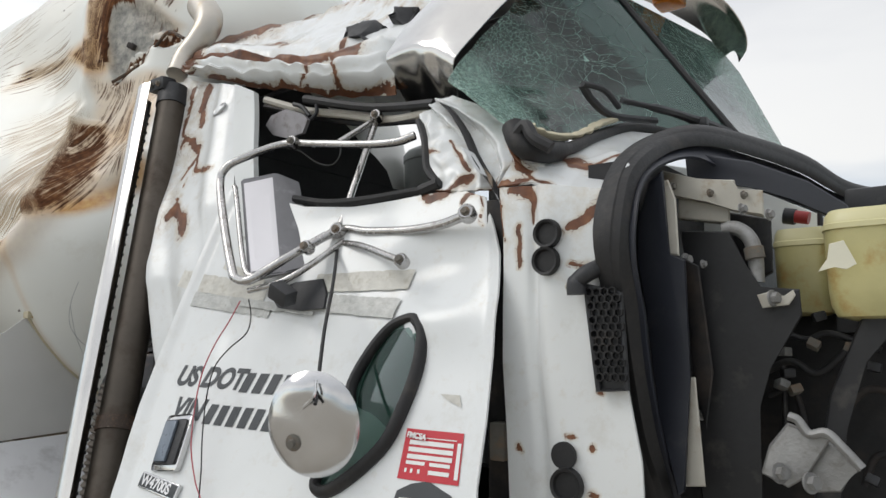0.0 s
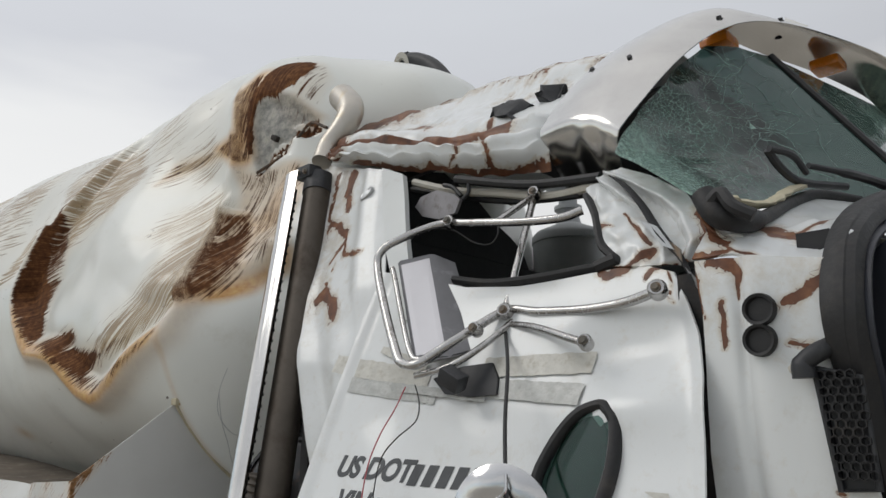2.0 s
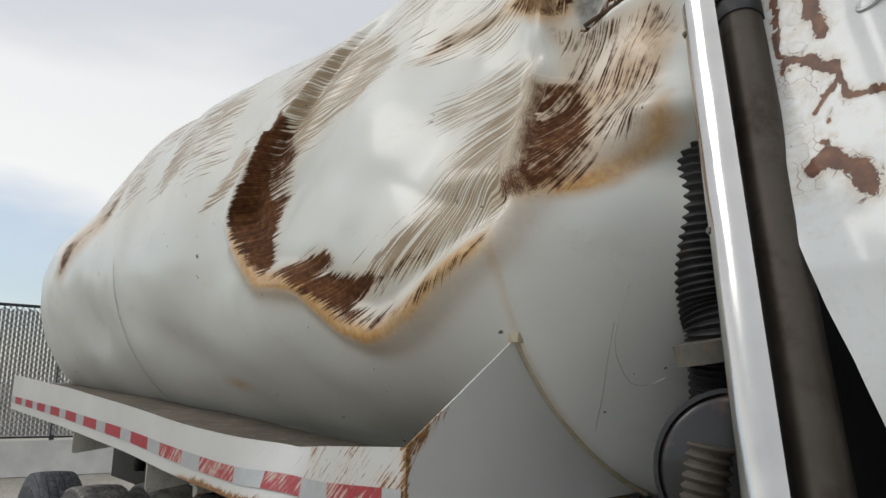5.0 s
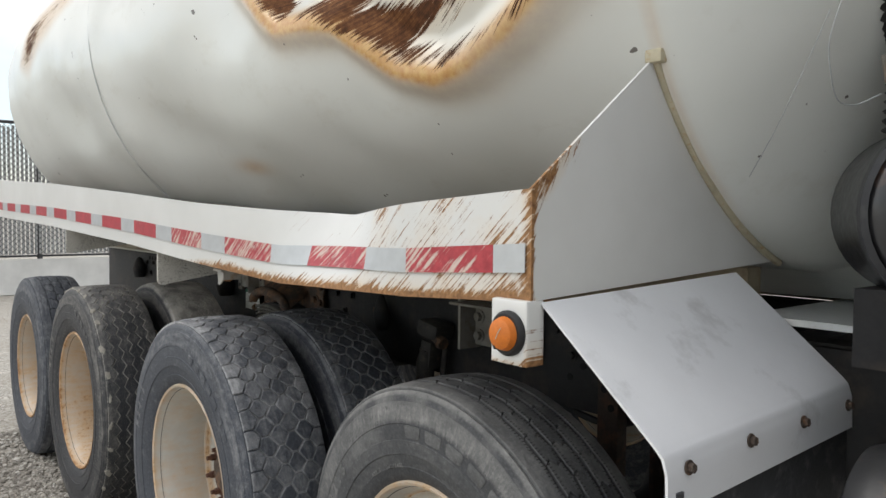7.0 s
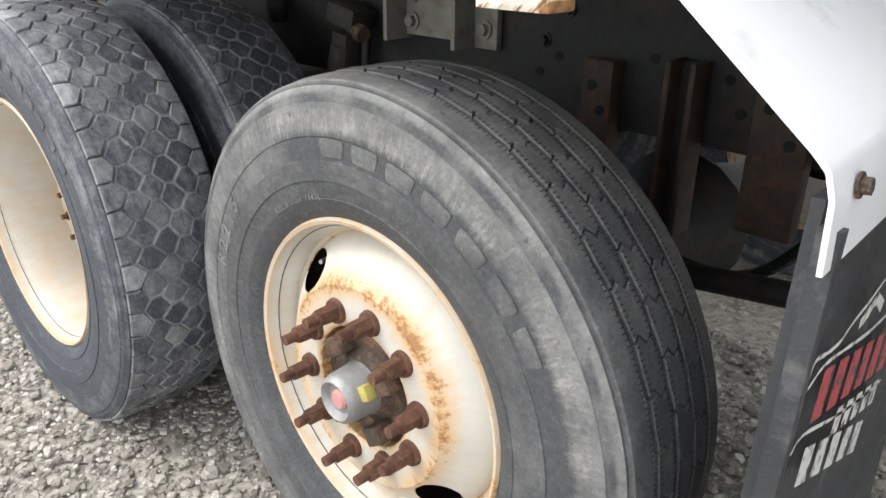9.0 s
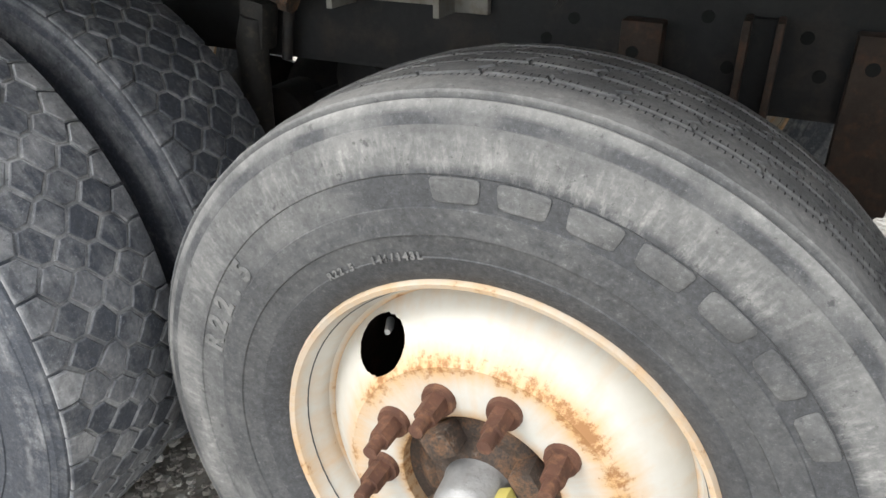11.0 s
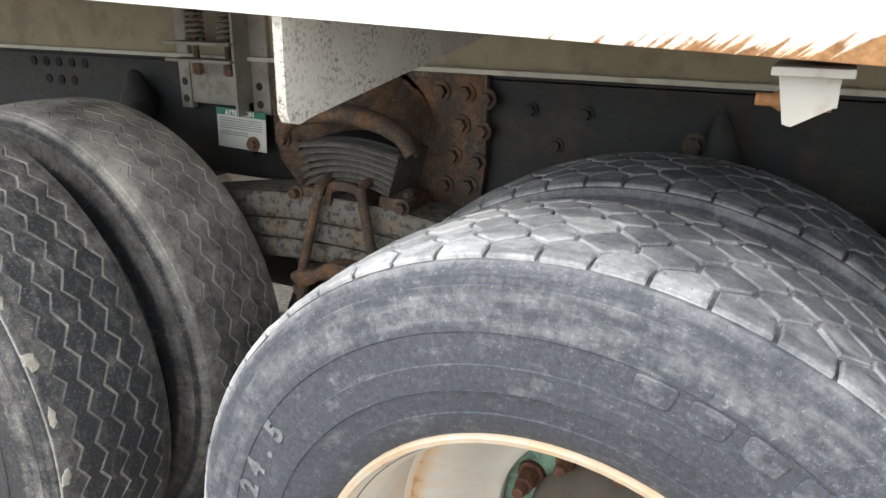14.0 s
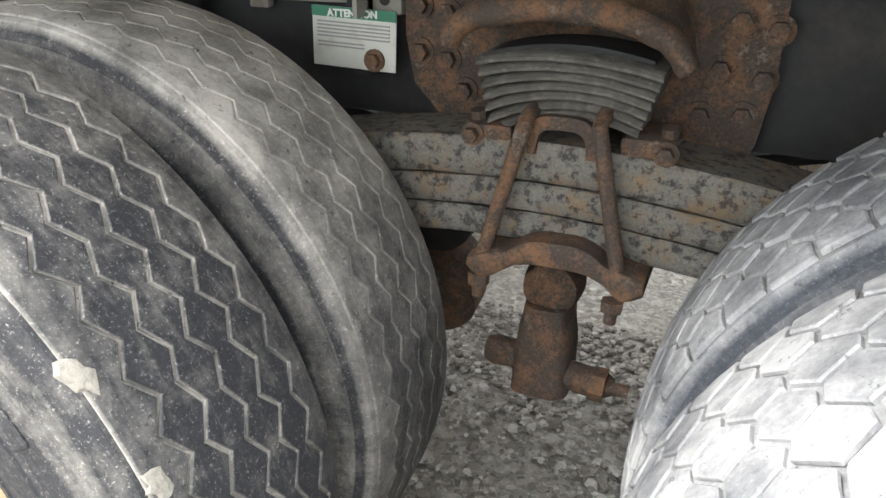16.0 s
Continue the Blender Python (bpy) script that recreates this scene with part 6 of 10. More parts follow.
        leg = part("u_bolt", tubed([a + Vector((0.0, 0.06, 0.012)), a + Vector((0.0, 0.02, 0.006)), a, a.lerp(b, 0.3), a.lerp(b, 0.6), b], 0.0105, 14), M_RUST, s, "rusty U-bolt leg")
        part("u_bolt_nut", tubed([(b.x - 0.004, 1.437, b.z - 0.03), (b.x - 0.004, 1.436, low + 0.012)], [0.0165, 0.0155], 6), M_RUST, leg)
        part("bolt_end", tubed([(b.x - 0.004, 1.436, low + 0.014), (b.x - 0.005, 1.436, low - 0.006)], 0.009, 10), M_RUST, leg)

    def clamp(i, j):
        u = i / 40
        x = -5.376 + 0.245 * u
        hump = math.exp(-(((u - 0.5) / 0.27) ** 4))
        e = math.exp(-((u - 0.07) / 0.10) ** 2) + math.exp(-((u - 0.93) / 0.10) ** 2)
        rim_z = 0.5 * min(1.0, 6 * u, 6 * (1 - u))
        up, dn = 0.752 + 0.004 * u + 0.034 * hump + 0.016 * e * rim_z * 2, 0.752 - 0.018 - 0.020 * e * rim_z * 2 + 0.016 * hump
        mid = (up + dn) / 2
        k = ((0.020, 1.0), (0.004, 0.94), (0.0, 0.5), (0.0, -0.5), (0.004, -0.94), (0.02, -1.0), (0.19, -1.0), (0.19, 1.0), (0.020, 1.0))[j]
        return (x, 1.432 - 0.012 * e + k[0], mid + k[1] * (up - dn) / 2 + 0.0015 * noise.noise((u * 20, j, 0)))
    bm = sheet(bmesh.new(), clamp, range(41), range(9))
    for i in (0, 40):
        bm.faces.new([bm.verts.new(clamp(i, j)) for j in range(8)])
    part("clamp_plate", bm, M_RUST, s, "rusty bottom clamp plate", smooth=50)
    # bush housing below: a round upper knuckle, a split tapering shank and a pin
    part("bush_knuckle", lathe(bmesh.new(), [(0.0, -0.055), (0.028, -0.053), (0.043, -0.045), (0.048, -0.02), (0.048, 0.03), (0.0, 0.05)], 26, pose(-5.285, 1.60, 0.652)), M_RUST, s, "round rusty bush knuckle")

    def shank(i, j):
        v = i / 10
        w = 0.036 + 0.016 * math.sin(1.6 * v) - 0.004 * v
        a = 2 * math.pi * j / 24
        sq = lambda c: math.copysign(abs(c) ** 0.5, c)
        return (-5.288 + w * sq(math.cos(a)) + 0.003 * noise.noise((v * 4, j * 0.6, 3)), 1.585 + 0.052 * sq(math.sin(a)) - 0.02 * v, 0.625 - 0.150 * v)
    bm = sheet(bmesh.new(), shank, range(11), range(25))
    for i in (0, 10):
        bm.faces.new([bm.verts.new(shank(i, j)) for j in range(24)])
    part("bush_shank", bm, M_RUST, s, "worn rusty bush shank", smooth=50)
    part("pin", tubed([(-5.385, 1.56, 0.520), (-5.37, 1.56, 0.520), (-5.34, 1.56, 0.520), (-5.22, 1.55, 0.505), (-5.19, 1.55, 0.503), (-5.17, 1.55, 0.502)], [0.020, 0.026, 0.024, 0.024, 0.026, 0.014], 14), M_RUST, s)
    part("pin_nut", tubed([(-5.205, 1.545, 0.506), (-5.182, 1.545, 0.504)], 0.028, 6), M_RUST, s)
    part("pin_end", tubed([(-5.19, 1.545, 0.505), (-5.145, 1.545, 0.502)], 0.011, 10), M_RUST, s)
    part("axle_casing", lathe(bmesh.new(), [(0.0, -0.10), (0.07, -0.10), (0.11, -0.07), (0.125, 0.0), (0.11, 0.08), (0.0, 0.10)], 28, pose(-5.67, 2.0, 0.385, 20, 0, 10)), M_RUST, s, "brown rusty axle casing")
    # the whole spring stack stands back, close against the gusset plate
    hub_at = Vector((-5.045, 0.538, 1.204))
    grow = Matrix.Translation(hub_at) @ Matrix.Scale(1.10, 4) @ Matrix.Translation(-hub_at)
    for ob in [o for o in s.children_recursive if o.type == "MESH"]:
        if ob is g or ob.parent is g or ob.name.split(".")[0] == "axle_casing":
            continue
        ob.data.transform(grow)
        for v in ob.data.vertices:
            v.co.y = min(v.co.y, 1.712)
    # notice plate
    n = thing("notice_plate", "white notice plate with green heading, bolted to the chassis", "sign", (-5.68, 1.70, 0.98))
    q = [(-5.766, 1.69, 1.044), (-5.605, 1.69, 1.039), (-5.61, 1.69, 0.938), (-5.77, 1.69, 0.943)]
    P = lambda u, v, y: tuple((1 - v) * ((1 - u) * Vector(q[0]) + u * Vector(q[1])) + v * ((1 - u) * Vector(q[3]) + u * Vector(q[2])) + Vector((0, y, 0)))
    quad = lambda u0, u1, v0, v1, y: plate(bmesh.new(), [(u0, v0), (u1, v0), (u1, v1), (u0, v1)], lambda u, v, d: P(u, v, y + d), 0.002)
    base = part("plate", quad(0, 1, 0, 1, 0.0), M_NOTICE, n)
    part("heading", quad(0, 1, 0, 0.17, -0.0022), M_GREEN, base, "green heading")
    m = Matrix.Translation(P(0.5, 0.09, -0.005)) @ pose(0, 0, 0, 90, 0, 0)
    lettering("ATTENTION", 0.017, M_PAPERW, m, base)
    for v in (0.24, 0.30, 0.36, 0.42, 0.48, 0.58, 0.64):
        part("print_bar", quad(0.06, 0.93 - 0.3 * (v > 0.5), v, v + 0.022, -0.0022), M_GREYPRINT, base)
    part("bolt", bolt(bmesh.new(), P(0.76, 0.82, -0.002), (0, -1, 0), 0.013, 0.012), M_RUST, n)
    part("back_strap", boxed(-5.70, -5.66, 1.694, 1.74, 0.93, 1.06), M_FRAME, n)


def resample(line, n):
    """n points at even steps along a broken line."""
    p = [Vector(v) for v in line]
    run = [0.0]
    for a, b in zip(p, p[1:]):
        run.append(run[-1] + (b - a).length)
    out = []
    for k in range(n):
        s = run[-1] * k / (n - 1)
        i = max(j for j in range(len(p)) if run[j] <= s + 1e-9)
        i = min(i, len(p) - 2)
        out.append(p[i].lerp(p[i + 1], (s - run[i]) / max(run[i + 1] - run[i], 1e-9)))
    return out


M_PAD = surface("grey_dusty_pad", (0.105, 0.098, 0.086), 0.88, 0, 0.5, 40, 0.5, (0.20, 0.18, 0.145), 0.4, 160, 0.5)
M_NOTICE = surface("dirty_notice_white", (0.55, 0.55, 0.50), 0.5, 0, 0.1, 10, 0.2, (0.40, 0.37, 0.3), 0.3)
M_GREEN = surface("notice_green", (0.03, 0.17, 0.10), 0.5, 0, 0.1, 20)
M_PAPERW = surface("notice_letter_white", (0.7, 0.7, 0.66), 0.5, 0, 0.05, 20)
M_GREYPRINT = surface("notice_print_grey", (0.26, 0.26, 0.25), 0.6, 0, 0.1, 20)
build_suspension()

# ---- cab ----
def door_y(x, z):
    """The cab's near side: crushed inwards towards the roof."""
    return 1.2 + 0.40 * (min(z, 2.3) - 1.7) + 0.30 * max(0, z - 2.3) + 0.09 * max(0, x + 1.65)


def patch(bottom, top, left, right, nu, nv, shape, thick=0.004):
    """A sheet within four edge lines (Coons patch). bottom, top: from left to right; left, right: from bottom to top. shape(point, u, v) sets it in space."""
    B, T, L, R = resample(bottom, nu), resample(top, nu), resample(left, nv), resample(right, nv)

    def f(i, j):
        u, v = i / (nu - 1), j / (nv - 1)
        flat = (1 - v) * B[i] + v * T[i] + (1 - u) * L[j] + u * R[j] - ((1 - u) * (1 - v) * B[0] + u * (1 - v) * B[-1] + (1 - u) * v * T[0] + u * v * T[-1])
        return shape(flat, u, v)
    return sheet(bmesh.new(), f, range(nu), range(nv), thick)


def peeled_paint(name, base=(0.73, 0.75, 0.75)):
    """Glossy white paint, cracked off in flakes to brown steel where the mesh says so."""
    m, nt, b = node_mat(name)
    big = noise_node(nt, 14.0, 6.0, 0.62, (1.0, 1.0, 0.45))
    flake = nt.nodes.new("ShaderNodeTexVoronoi")
    flake.inputs["Scale"].default_value = 32.0
    tc = nt.nodes.new("ShaderNodeTexCoord")
    nt.links.new(tc.outputs["Object"], flake.inputs["Vector"])
    rag = noise_node(nt, 75.0, 6.0, 0.7)
    lvl = calc(nt, "SUBTRACT", attr(nt, "rust"), calc(nt, "ADD", calc(nt, "MULTIPLY_ADD", big, 0.85, calc(nt, "MULTIPLY_ADD", rag, 0.95, -0.42)), calc(nt, "MULTIPLY", flake.outputs["Distance"], 0.16)))
    # hairline cracks round the flaked places
    net = nt.nodes.new("ShaderNodeTexVoronoi")
    net.feature = "DISTANCE_TO_EDGE"
    net.inputs["Scale"].default_value = 17.0
    warp = nt.nodes.new("ShaderNodeMix")
    warp.data_type, warp.blend_type = "RGBA", "ADD"
    warp.inputs[0].default_value = 0.09
    wn = nt.nodes.new("ShaderNodeTexNoise")
    wn.inputs["Scale"].default_value = 18.0
    nt.links.new(tc.outputs["Object"], wn.inputs["Vector"])
    nt.links.new(tc.outputs["Object"], warp.inputs[6])
    nt.links.new(wn.outputs["Color"], warp.inputs[7])
    nt.links.new(warp.outputs[2], net.inputs["Vector"])
    hair = calc(nt, "MULTIPLY", ramp(nt, net.outputs["Distance"], [(0.0, 1.0), (0.022, 0.0)]), ramp(nt, calc(nt, "MULTIPLY_ADD", big, 0.35, attr(nt, "rust")), [(0.36, 0.0), (0.55, 0.9)]))
    mask = calc(nt, "MAXIMUM", ramp(nt, lvl, [(0.0, 0.0), (0.02, 1.0)]), hair)
    edge = ramp(nt, lvl, [(-0.0, 0.0), (0.012, 1.0), (0.05, 0.0)])
    fine = noise_node(nt, 70.0, 6.0)
    paint = ramp(nt, noise_node(nt, 3.0, 5.0), [(0.3, tuple(c * 0.94 for c in base)), (0.7, base)])
    grime = ramp(nt, noise_node(nt, 9.0, 8.0, 0.7), [(0.54, 0.0), (0.80, 0.5)])
    paint = mixc(nt, grime, paint, (0.47, 0.44, 0.37))
    paint = mixc(nt, ramp(nt, calc(nt, "ADD", attr(nt, "rust"), noise_node(nt, 30.0, 6.0, 0.7)), [(0.62, 0.0), (1.05, 0.55)]), paint, (0.50, 0.41, 0.28))
    steel = ramp(nt, noise_node(nt, 25.0, 6.0), [(0.3, (0.075, 0.028, 0.015)), (0.55, (0.16, 0.062, 0.028)), (0.75, (0.27, 0.12, 0.05))])
    nt.links.new(mixc(nt, mask, paint, mixc(nt, edge, steel, (0.04, 0.016, 0.01))), b.inputs["Base Color"])
    nt.links.new(calc(nt, "MULTIPLY_ADD", mask, 0.45, 0.27), b.inputs["Roughness"])
    b.inputs["Coat Weight"].default_value = 0.2
    bump(nt, b, calc(nt, "SUBTRACT", calc(nt, "MULTIPLY", fine, 0.06), mask), 0.35, 0.004)
    return m


M_CAB = peeled_paint("peeling_white_cab_paint")
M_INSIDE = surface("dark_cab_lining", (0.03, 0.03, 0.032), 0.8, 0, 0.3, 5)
M_GREYLINE = surface("grey_cab_lining", (0.25, 0.26, 0.27), 0.7, 0, 0.2, 5)
M_DARKTEXT = surface("dark_grey_lettering", (0.045, 0.05, 0.055), 0.5, 0, 0.1, 20, 0.1, None, 0, 100, 0.0)
M_TAPE = surface("yellowed_clear_tape", (0.56, 0.55, 0.50), 0.35, 0, 0.2, 25, 0.3, (0.38, 0.35, 0.28), 0.4, 60, 0.4)
M_TAPEGREY = surface("grey_clear_tape", (0.48, 0.49, 0.47), 0.3, 0, 0.25, 40, 0.4, (0.34, 0.33, 0.30), 0.4, 60, 0.5)
M_STICKER = surface("red_sticker", (0.50, 0.02, 0.035), 0.45, 0, 0.1, 20, 0.1, None, 0, 100, 0.0)
M_PAPER = surface("white_sticker", (0.75, 0.75, 0.74), 0.5, 0, 0.05, 20, 0.1, None, 0, 100, 0.0)


def with_rust(name, bm, fn, mat=None, smooth=50):
    me = link_bm(name, bm, mat or M_CAB, smooth)
    set_attr(me, "rust", [fn(v.co) for v in me.vertices])
    return me


def blob(p, at, size):
    return math.exp(-sum(((a - b) / s) ** 2 for a, b, s in zip(p, at, size)))


def cracks(p, lines):
    """Paint lost along broken lines in (x, z): each line with its width at the start and at the end."""
    best = 0.0
    jx, jz = 0.012 * noise.noise((p.x * 28, p.z * 28, 5.0)), 0.012 * noise.noise((p.x * 28, p.z * 28, 11.0))
    for pts, w0, w1 in lines:
        n = len(pts) - 1
        for k in range(n):
            ax, az, bx, bz = pts[k][0], pts[k][-1], pts[k + 1][0], pts[k + 1][-1]
            ex, ez = bx - ax, bz - az
            t = max(0.0, min(1.0, ((p.x + jx - ax) * ex + (p.z + jz - az) * ez) / (ex * ex + ez * ez + 1e-9)))
            d = math.hypot(p.x + jx - ax - t * ex, p.z + jz - az - t * ez)
            w = w0 + (w1 - w0) * (k + t) / n
            best = max(best, math.exp(-(d / w) ** 2))
    return best


def ripple(x, z, k=1.0):
    return k * (0.010 * noise.noise((x * 3.2, z * 3.2, 1.0)) + 0.004 * noise.noise((x * 9, z * 9, 4.0)))


def build_cab():
    cab = thing("truck_cab", "wrecked white truck cab with crushed roof and peeling paint", "truck cab", (-1.4, 2.2, 1.0))

    PILLAR_LINES = (([(-2.243, 2.558), (-2.237, 2.501), (-2.202, 2.422)], 0.03, 0.021), ([(-2.277, 2.378), (-2.225, 2.353), (-2.171, 2.315)], 0.019, 0.021), ([(-2.163, 2.308), (-2.138, 2.221)], 0.009, 0.007), ([(-2.138, 2.239), (-2.074, 2.222), (-2.021, 2.221)], 0.015, 0.009), ([(-2.17, 2.267), (-2.207, 2.207)], 0.009, 0.006), ([(-2.164, 2.202), (-2.17, 2.177)], 0.006, 0.005), ([(-2.188, 2.076), (-2.159, 2.099), (-2.106, 2.058), (-2.078, 2.015)], 0.024, 0.03), ([(-2.327, 2.583), (-2.321, 2.5), (-2.283, 2.337)], 0.012, 0.006), ([(-2.152, 2.147), (-2.171, 2.126)], 0.006, 0.009))
    FOLD_LINES = (([(-1.118, 2.021), (-1.095, 2.003), (-1.048, 2.022), (-0.999, 2.047)], 0.011, 0.014), ([(-0.999, 1.992), (-0.973, 2.006), (-0.953, 2.018), (-0.935, 1.927)], 0.012, 0.004), ([(-1.081, 2.164), (-1.042, 2.117), (-1.005, 2.071)], 0.003, 0.009), ([(-1.141, 2.141), (-1.105, 2.132)], 0.006, 0.004), ([(-0.935, 2.034), (-0.909, 1.996)], 0.008, 0.012), ([(-0.913, 2.151), (-0.898, 2.101), (-0.882, 2.056)], 0.012, 0.018))
    COWL_LINES = (([(-0.873, 1.32, 1.993), (-0.863, 1.32, 1.945), (-0.847, 1.32, 1.882)], 0.014, 0.003), ([(-0.805, 1.32, 1.992), (-0.778, 1.32, 1.959), (-0.779, 1.32, 1.911)], 0.012, 0.004), ([(-0.816, 1.32, 1.906), (-0.813, 1.32, 1.818)], 0.006, 0.007), ([(-0.83, 1.32, 1.987), (-0.795, 1.32, 1.972)], 0.016, 0.008), ([(-0.7, 1.32, 1.888), (-0.657, 1.32, 1.907), (-0.631, 1.32, 1.935), (-0.62, 1.32, 1.951)], 0.008, 0.010), ([(-0.691, 1.32, 1.818), (-0.662, 1.32, 1.812)], 0.008, 0.010), ([(-0.637, 1.32, 1.573), (-0.63, 1.32, 1.568)], 0.009, 0.006), ([(-0.699, 1.32, 1.491), (-0.694, 1.32, 1.488)], 0.008, 0.006), ([(-0.656, 1.32, 1.469), (-0.652, 1.32, 1.464)], 0.008, 0.006), ([(-0.822, 1.32, 1.459), (-0.817, 1.32, 1.455)], 0.006, 0.005), ([(-0.656, 1.32, 1.388), (-0.649, 1.32, 1.383)], 0.009, 0.006))
    TOP_LINES = (([(-0.775, 1.4, 2.074), (-0.72, 1.4, 2.048), (-0.612, 1.38, 2.012)], 0.012, 0.010), ([(-0.72, 1.4, 2.048), (-0.703, 1.5, 2.108)], 0.013, 0.005), ([(-0.858, 1.36, 2.122), (-0.84, 1.34, 2.045), (-0.814, 1.34, 2.03)], 0.014, 0.012), ([(-0.817, 1.34, 2.026), (-0.706, 1.335, 1.972), (-0.622, 1.335, 1.954)], 0.005, 0.004), ([(-0.868, 1.335, 2.002), (-0.804, 1.335, 2.009)], 0.016, 0.008))

    # rear pillar panel, with a pressed upright rib; its foot is bent in behind the door
    SET_BACK = [(1.13, 0.17), (1.566, 0.13), (1.69, 0.085), (1.79, 0.055), (1.86, 0.03), (1.96, 0.025), (2.1, 0.0)]
    def pillar(p, u, v):
        rib = 0.014 * math.exp(-((u - 0.72) / 0.09) ** 2) + 0.022 * step(0.25, 0.0, u)
        crease = 0.018 * step(0.30, 0.0, abs(u - 0.45)) * step(2.1, 1.9, p[1])
        return (p[0], door_y(p[0], p[1]) + 0.016 - rib - crease + lerp_table(SET_BACK, p[1]) + ripple(p[0], p[1]), p[1])
    bm = patch([(-1.87, 1.128), (-1.50, 1.142)], [(-2.387, 2.637), (-2.202, 2.579), (-2.037, 2.531)], [(-1.87, 1.128), (-1.98, 1.38), (-2.052, 1.566), (-2.10, 1.69), (-2.148, 1.792), (-2.172, 1.857), (-2.218, 1.96), (-2.272, 2.075), (-2.343, 2.222), (-2.41, 2.478), (-2.387, 2.637)], [(-1.50, 1.142), (-1.52, 1.319), (-1.56, 1.459), (-1.635, 1.617), (-1.744, 1.829), (-1.824, 2.004), (-1.908, 2.199), (-1.97, 2.369), (-2.037, 2.531)], 44, 110, pillar, 0.004)
    x0 = lambda z: lerp_table([(1.2, -2.05), (1.75, -2.12), (2.0, -2.22), (2.4, -2.24), (2.6, -2.3)], z)
    part("rear_pillar", with_rust("rear_pillar", bm, lambda p: max(0.30 * step(0.10, 0.03, p.x - x0(p.z)) * step(1.85, 2.1, p.z) * (0.8 + 0.6 * noise.noise((0, 0, p.z * 11))), 0.90 * cracks(p, PILLAR_LINES)) + 0.06), None, cab, "white rear pillar with brown flaked edge")
    part("keyhole_ring", tubed([(-2.10 + 0.024 * math.cos(a), door_y(-2.1, 2.45) + 0.008 - 0.006 + 0.01 * math.sin(a), 2.45 + 0.018 * math.sin(a) + 0.008 * math.cos(a)) for a in lin(0, 6.283, 20)], 0.006, 8, False), M_ALU, cab, "oval pressed grommet")
    # strip behind the window opening
    part("window_post", patch([(-1.704, 1.958), (-1.629, 1.951)], [(-2.037, 2.531), (-1.912, 2.474)], [(-1.704, 1.958), (-1.871, 2.193), (-1.97, 2.369), (-2.037, 2.531)], [(-1.629, 1.951), (-1.732, 2.117), (-1.837, 2.305), (-1.912, 2.474)], 6, 20, lambda p, u, v: (p[0], door_y(p[0], p[1]) - 0.012 + 0.003 * math.sin(9 * v), p[1]), 0.02), M_WHITE, cab)

    # door
    def door_shape(p, u, v):
        x, z = p[0], p[1]
        y = door_y(x, z) + ripple(x, z, 0.8)
        y += 0.030 * blob((x, z), (-1.02, 1.83), (0.13, 0.07)) - 0.02 * blob((x, z), (-1.0, 1.72), (0.10, 0.05))
        y += 0.02 * blob((x, z), (-1.62, 1.70), (0.09, 0.12)) + 0.012 * blob((x, z), (-1.3, 1.98), (0.2, 0.05))
        y -= 0.016 * step(0.05, 0.0, u) + 0.01 * step(0.97, 1.0, u)
        return (x, y, z)
    door = part("door", with_rust("door", patch([(-1.789, 1.066), (-1.187, 1.166), (-0.772, 1.232)], [(-1.845, 2.120), (-1.719, 2.089), (-1.501, 2.028), (-1.338, 2.012), (-1.197, 2.015), (-1.075, 2.022), (-1.003, 2.018), (-0.934, 1.992)], [(-1.789, 1.066), (-1.821, 1.283), (-1.862, 1.495), (-1.866, 1.674), (-1.866, 1.802), (-1.857, 1.974), (-1.845, 2.120)], [(-0.772, 1.232), (-0.805, 1.405), (-0.814, 1.523), (-0.829, 1.651), (-0.845, 1.766), (-0.866, 1.854), (-0.896, 1.92), (-0.934, 1.992)], 100, 90, door_shape, 0.005), lambda p: 0.95 * cracks(p, FOLD_LINES) + 0.05), None, cab, "white cab door, buckled and taped")

    def on_door(lift):
        def put(u, v, d):
            return (u, door_shape((u, v), 0.5, 0.5)[1] - lift + d, v)
        return put

    def stuck(name, outline, mat, lift, thick, parent, label="", cuts=0):
        if thick > 0.003:
            bm = plate(bmesh.new(), outline, on_door(lift), thick)
            bmesh.ops.triangulate(bm, faces=bm.faces)
            return part(name, bm, mat, parent, label)
        # thin things lie on the bent sheet
        bm = bmesh.new()
        bm.faces.new([bm.verts.new((u, 0, v)) for u, v in outline])
        bmesh.ops.triangulate(bm, faces=bm.faces)
        bmesh.ops.subdivide_edges(bm, edges=bm.edges, cuts=2, use_grid_fill=True)
        for v in bm.verts:
            v.co.y = door_shape((v.co.x, v.co.z), 0.5, 0.5)[1] - lift
        return part(name, bm, mat, parent, label)

    # small low window in its rubber
    ring = [(-1.035, 1.715), (-1.009, 1.685), (-1, 1.609), (-1.012, 1.529), (-1.034, 1.462), (-1.082, 1.408), (-1.135, 1.368), (-1.166, 1.362), (-1.183, 1.378), (-1.168, 1.436), (-1.147, 1.517), (-1.16, 1.575), (-1.135, 1.646), (-1.1, 1.696), (-1.063, 1.715)]
    loop3 = [Vector((x, door_y(x, z) - 0.008, z)) for x, z in ring]
    loop3 = smooth_path(loop3 + loop3[:2], 4)
    win = part("low_window", tubed(loop3, 0.0155, 10, False, 0.8), M_SEAL, door, "slanted low window in black rubber")
    part("pane", plate(bmesh.new(), ring, on_door(0.001), 0.003), M_GREENGLASS, win, "green tinted glass")
    # flush handle
    hx, hz = [(-1.666, 1.42)][0]
    q = Matrix.Translation((hx, door_y(hx, hz) - 0.004, hz)) @ pose(0, 0, 0, -22, -6, 0)
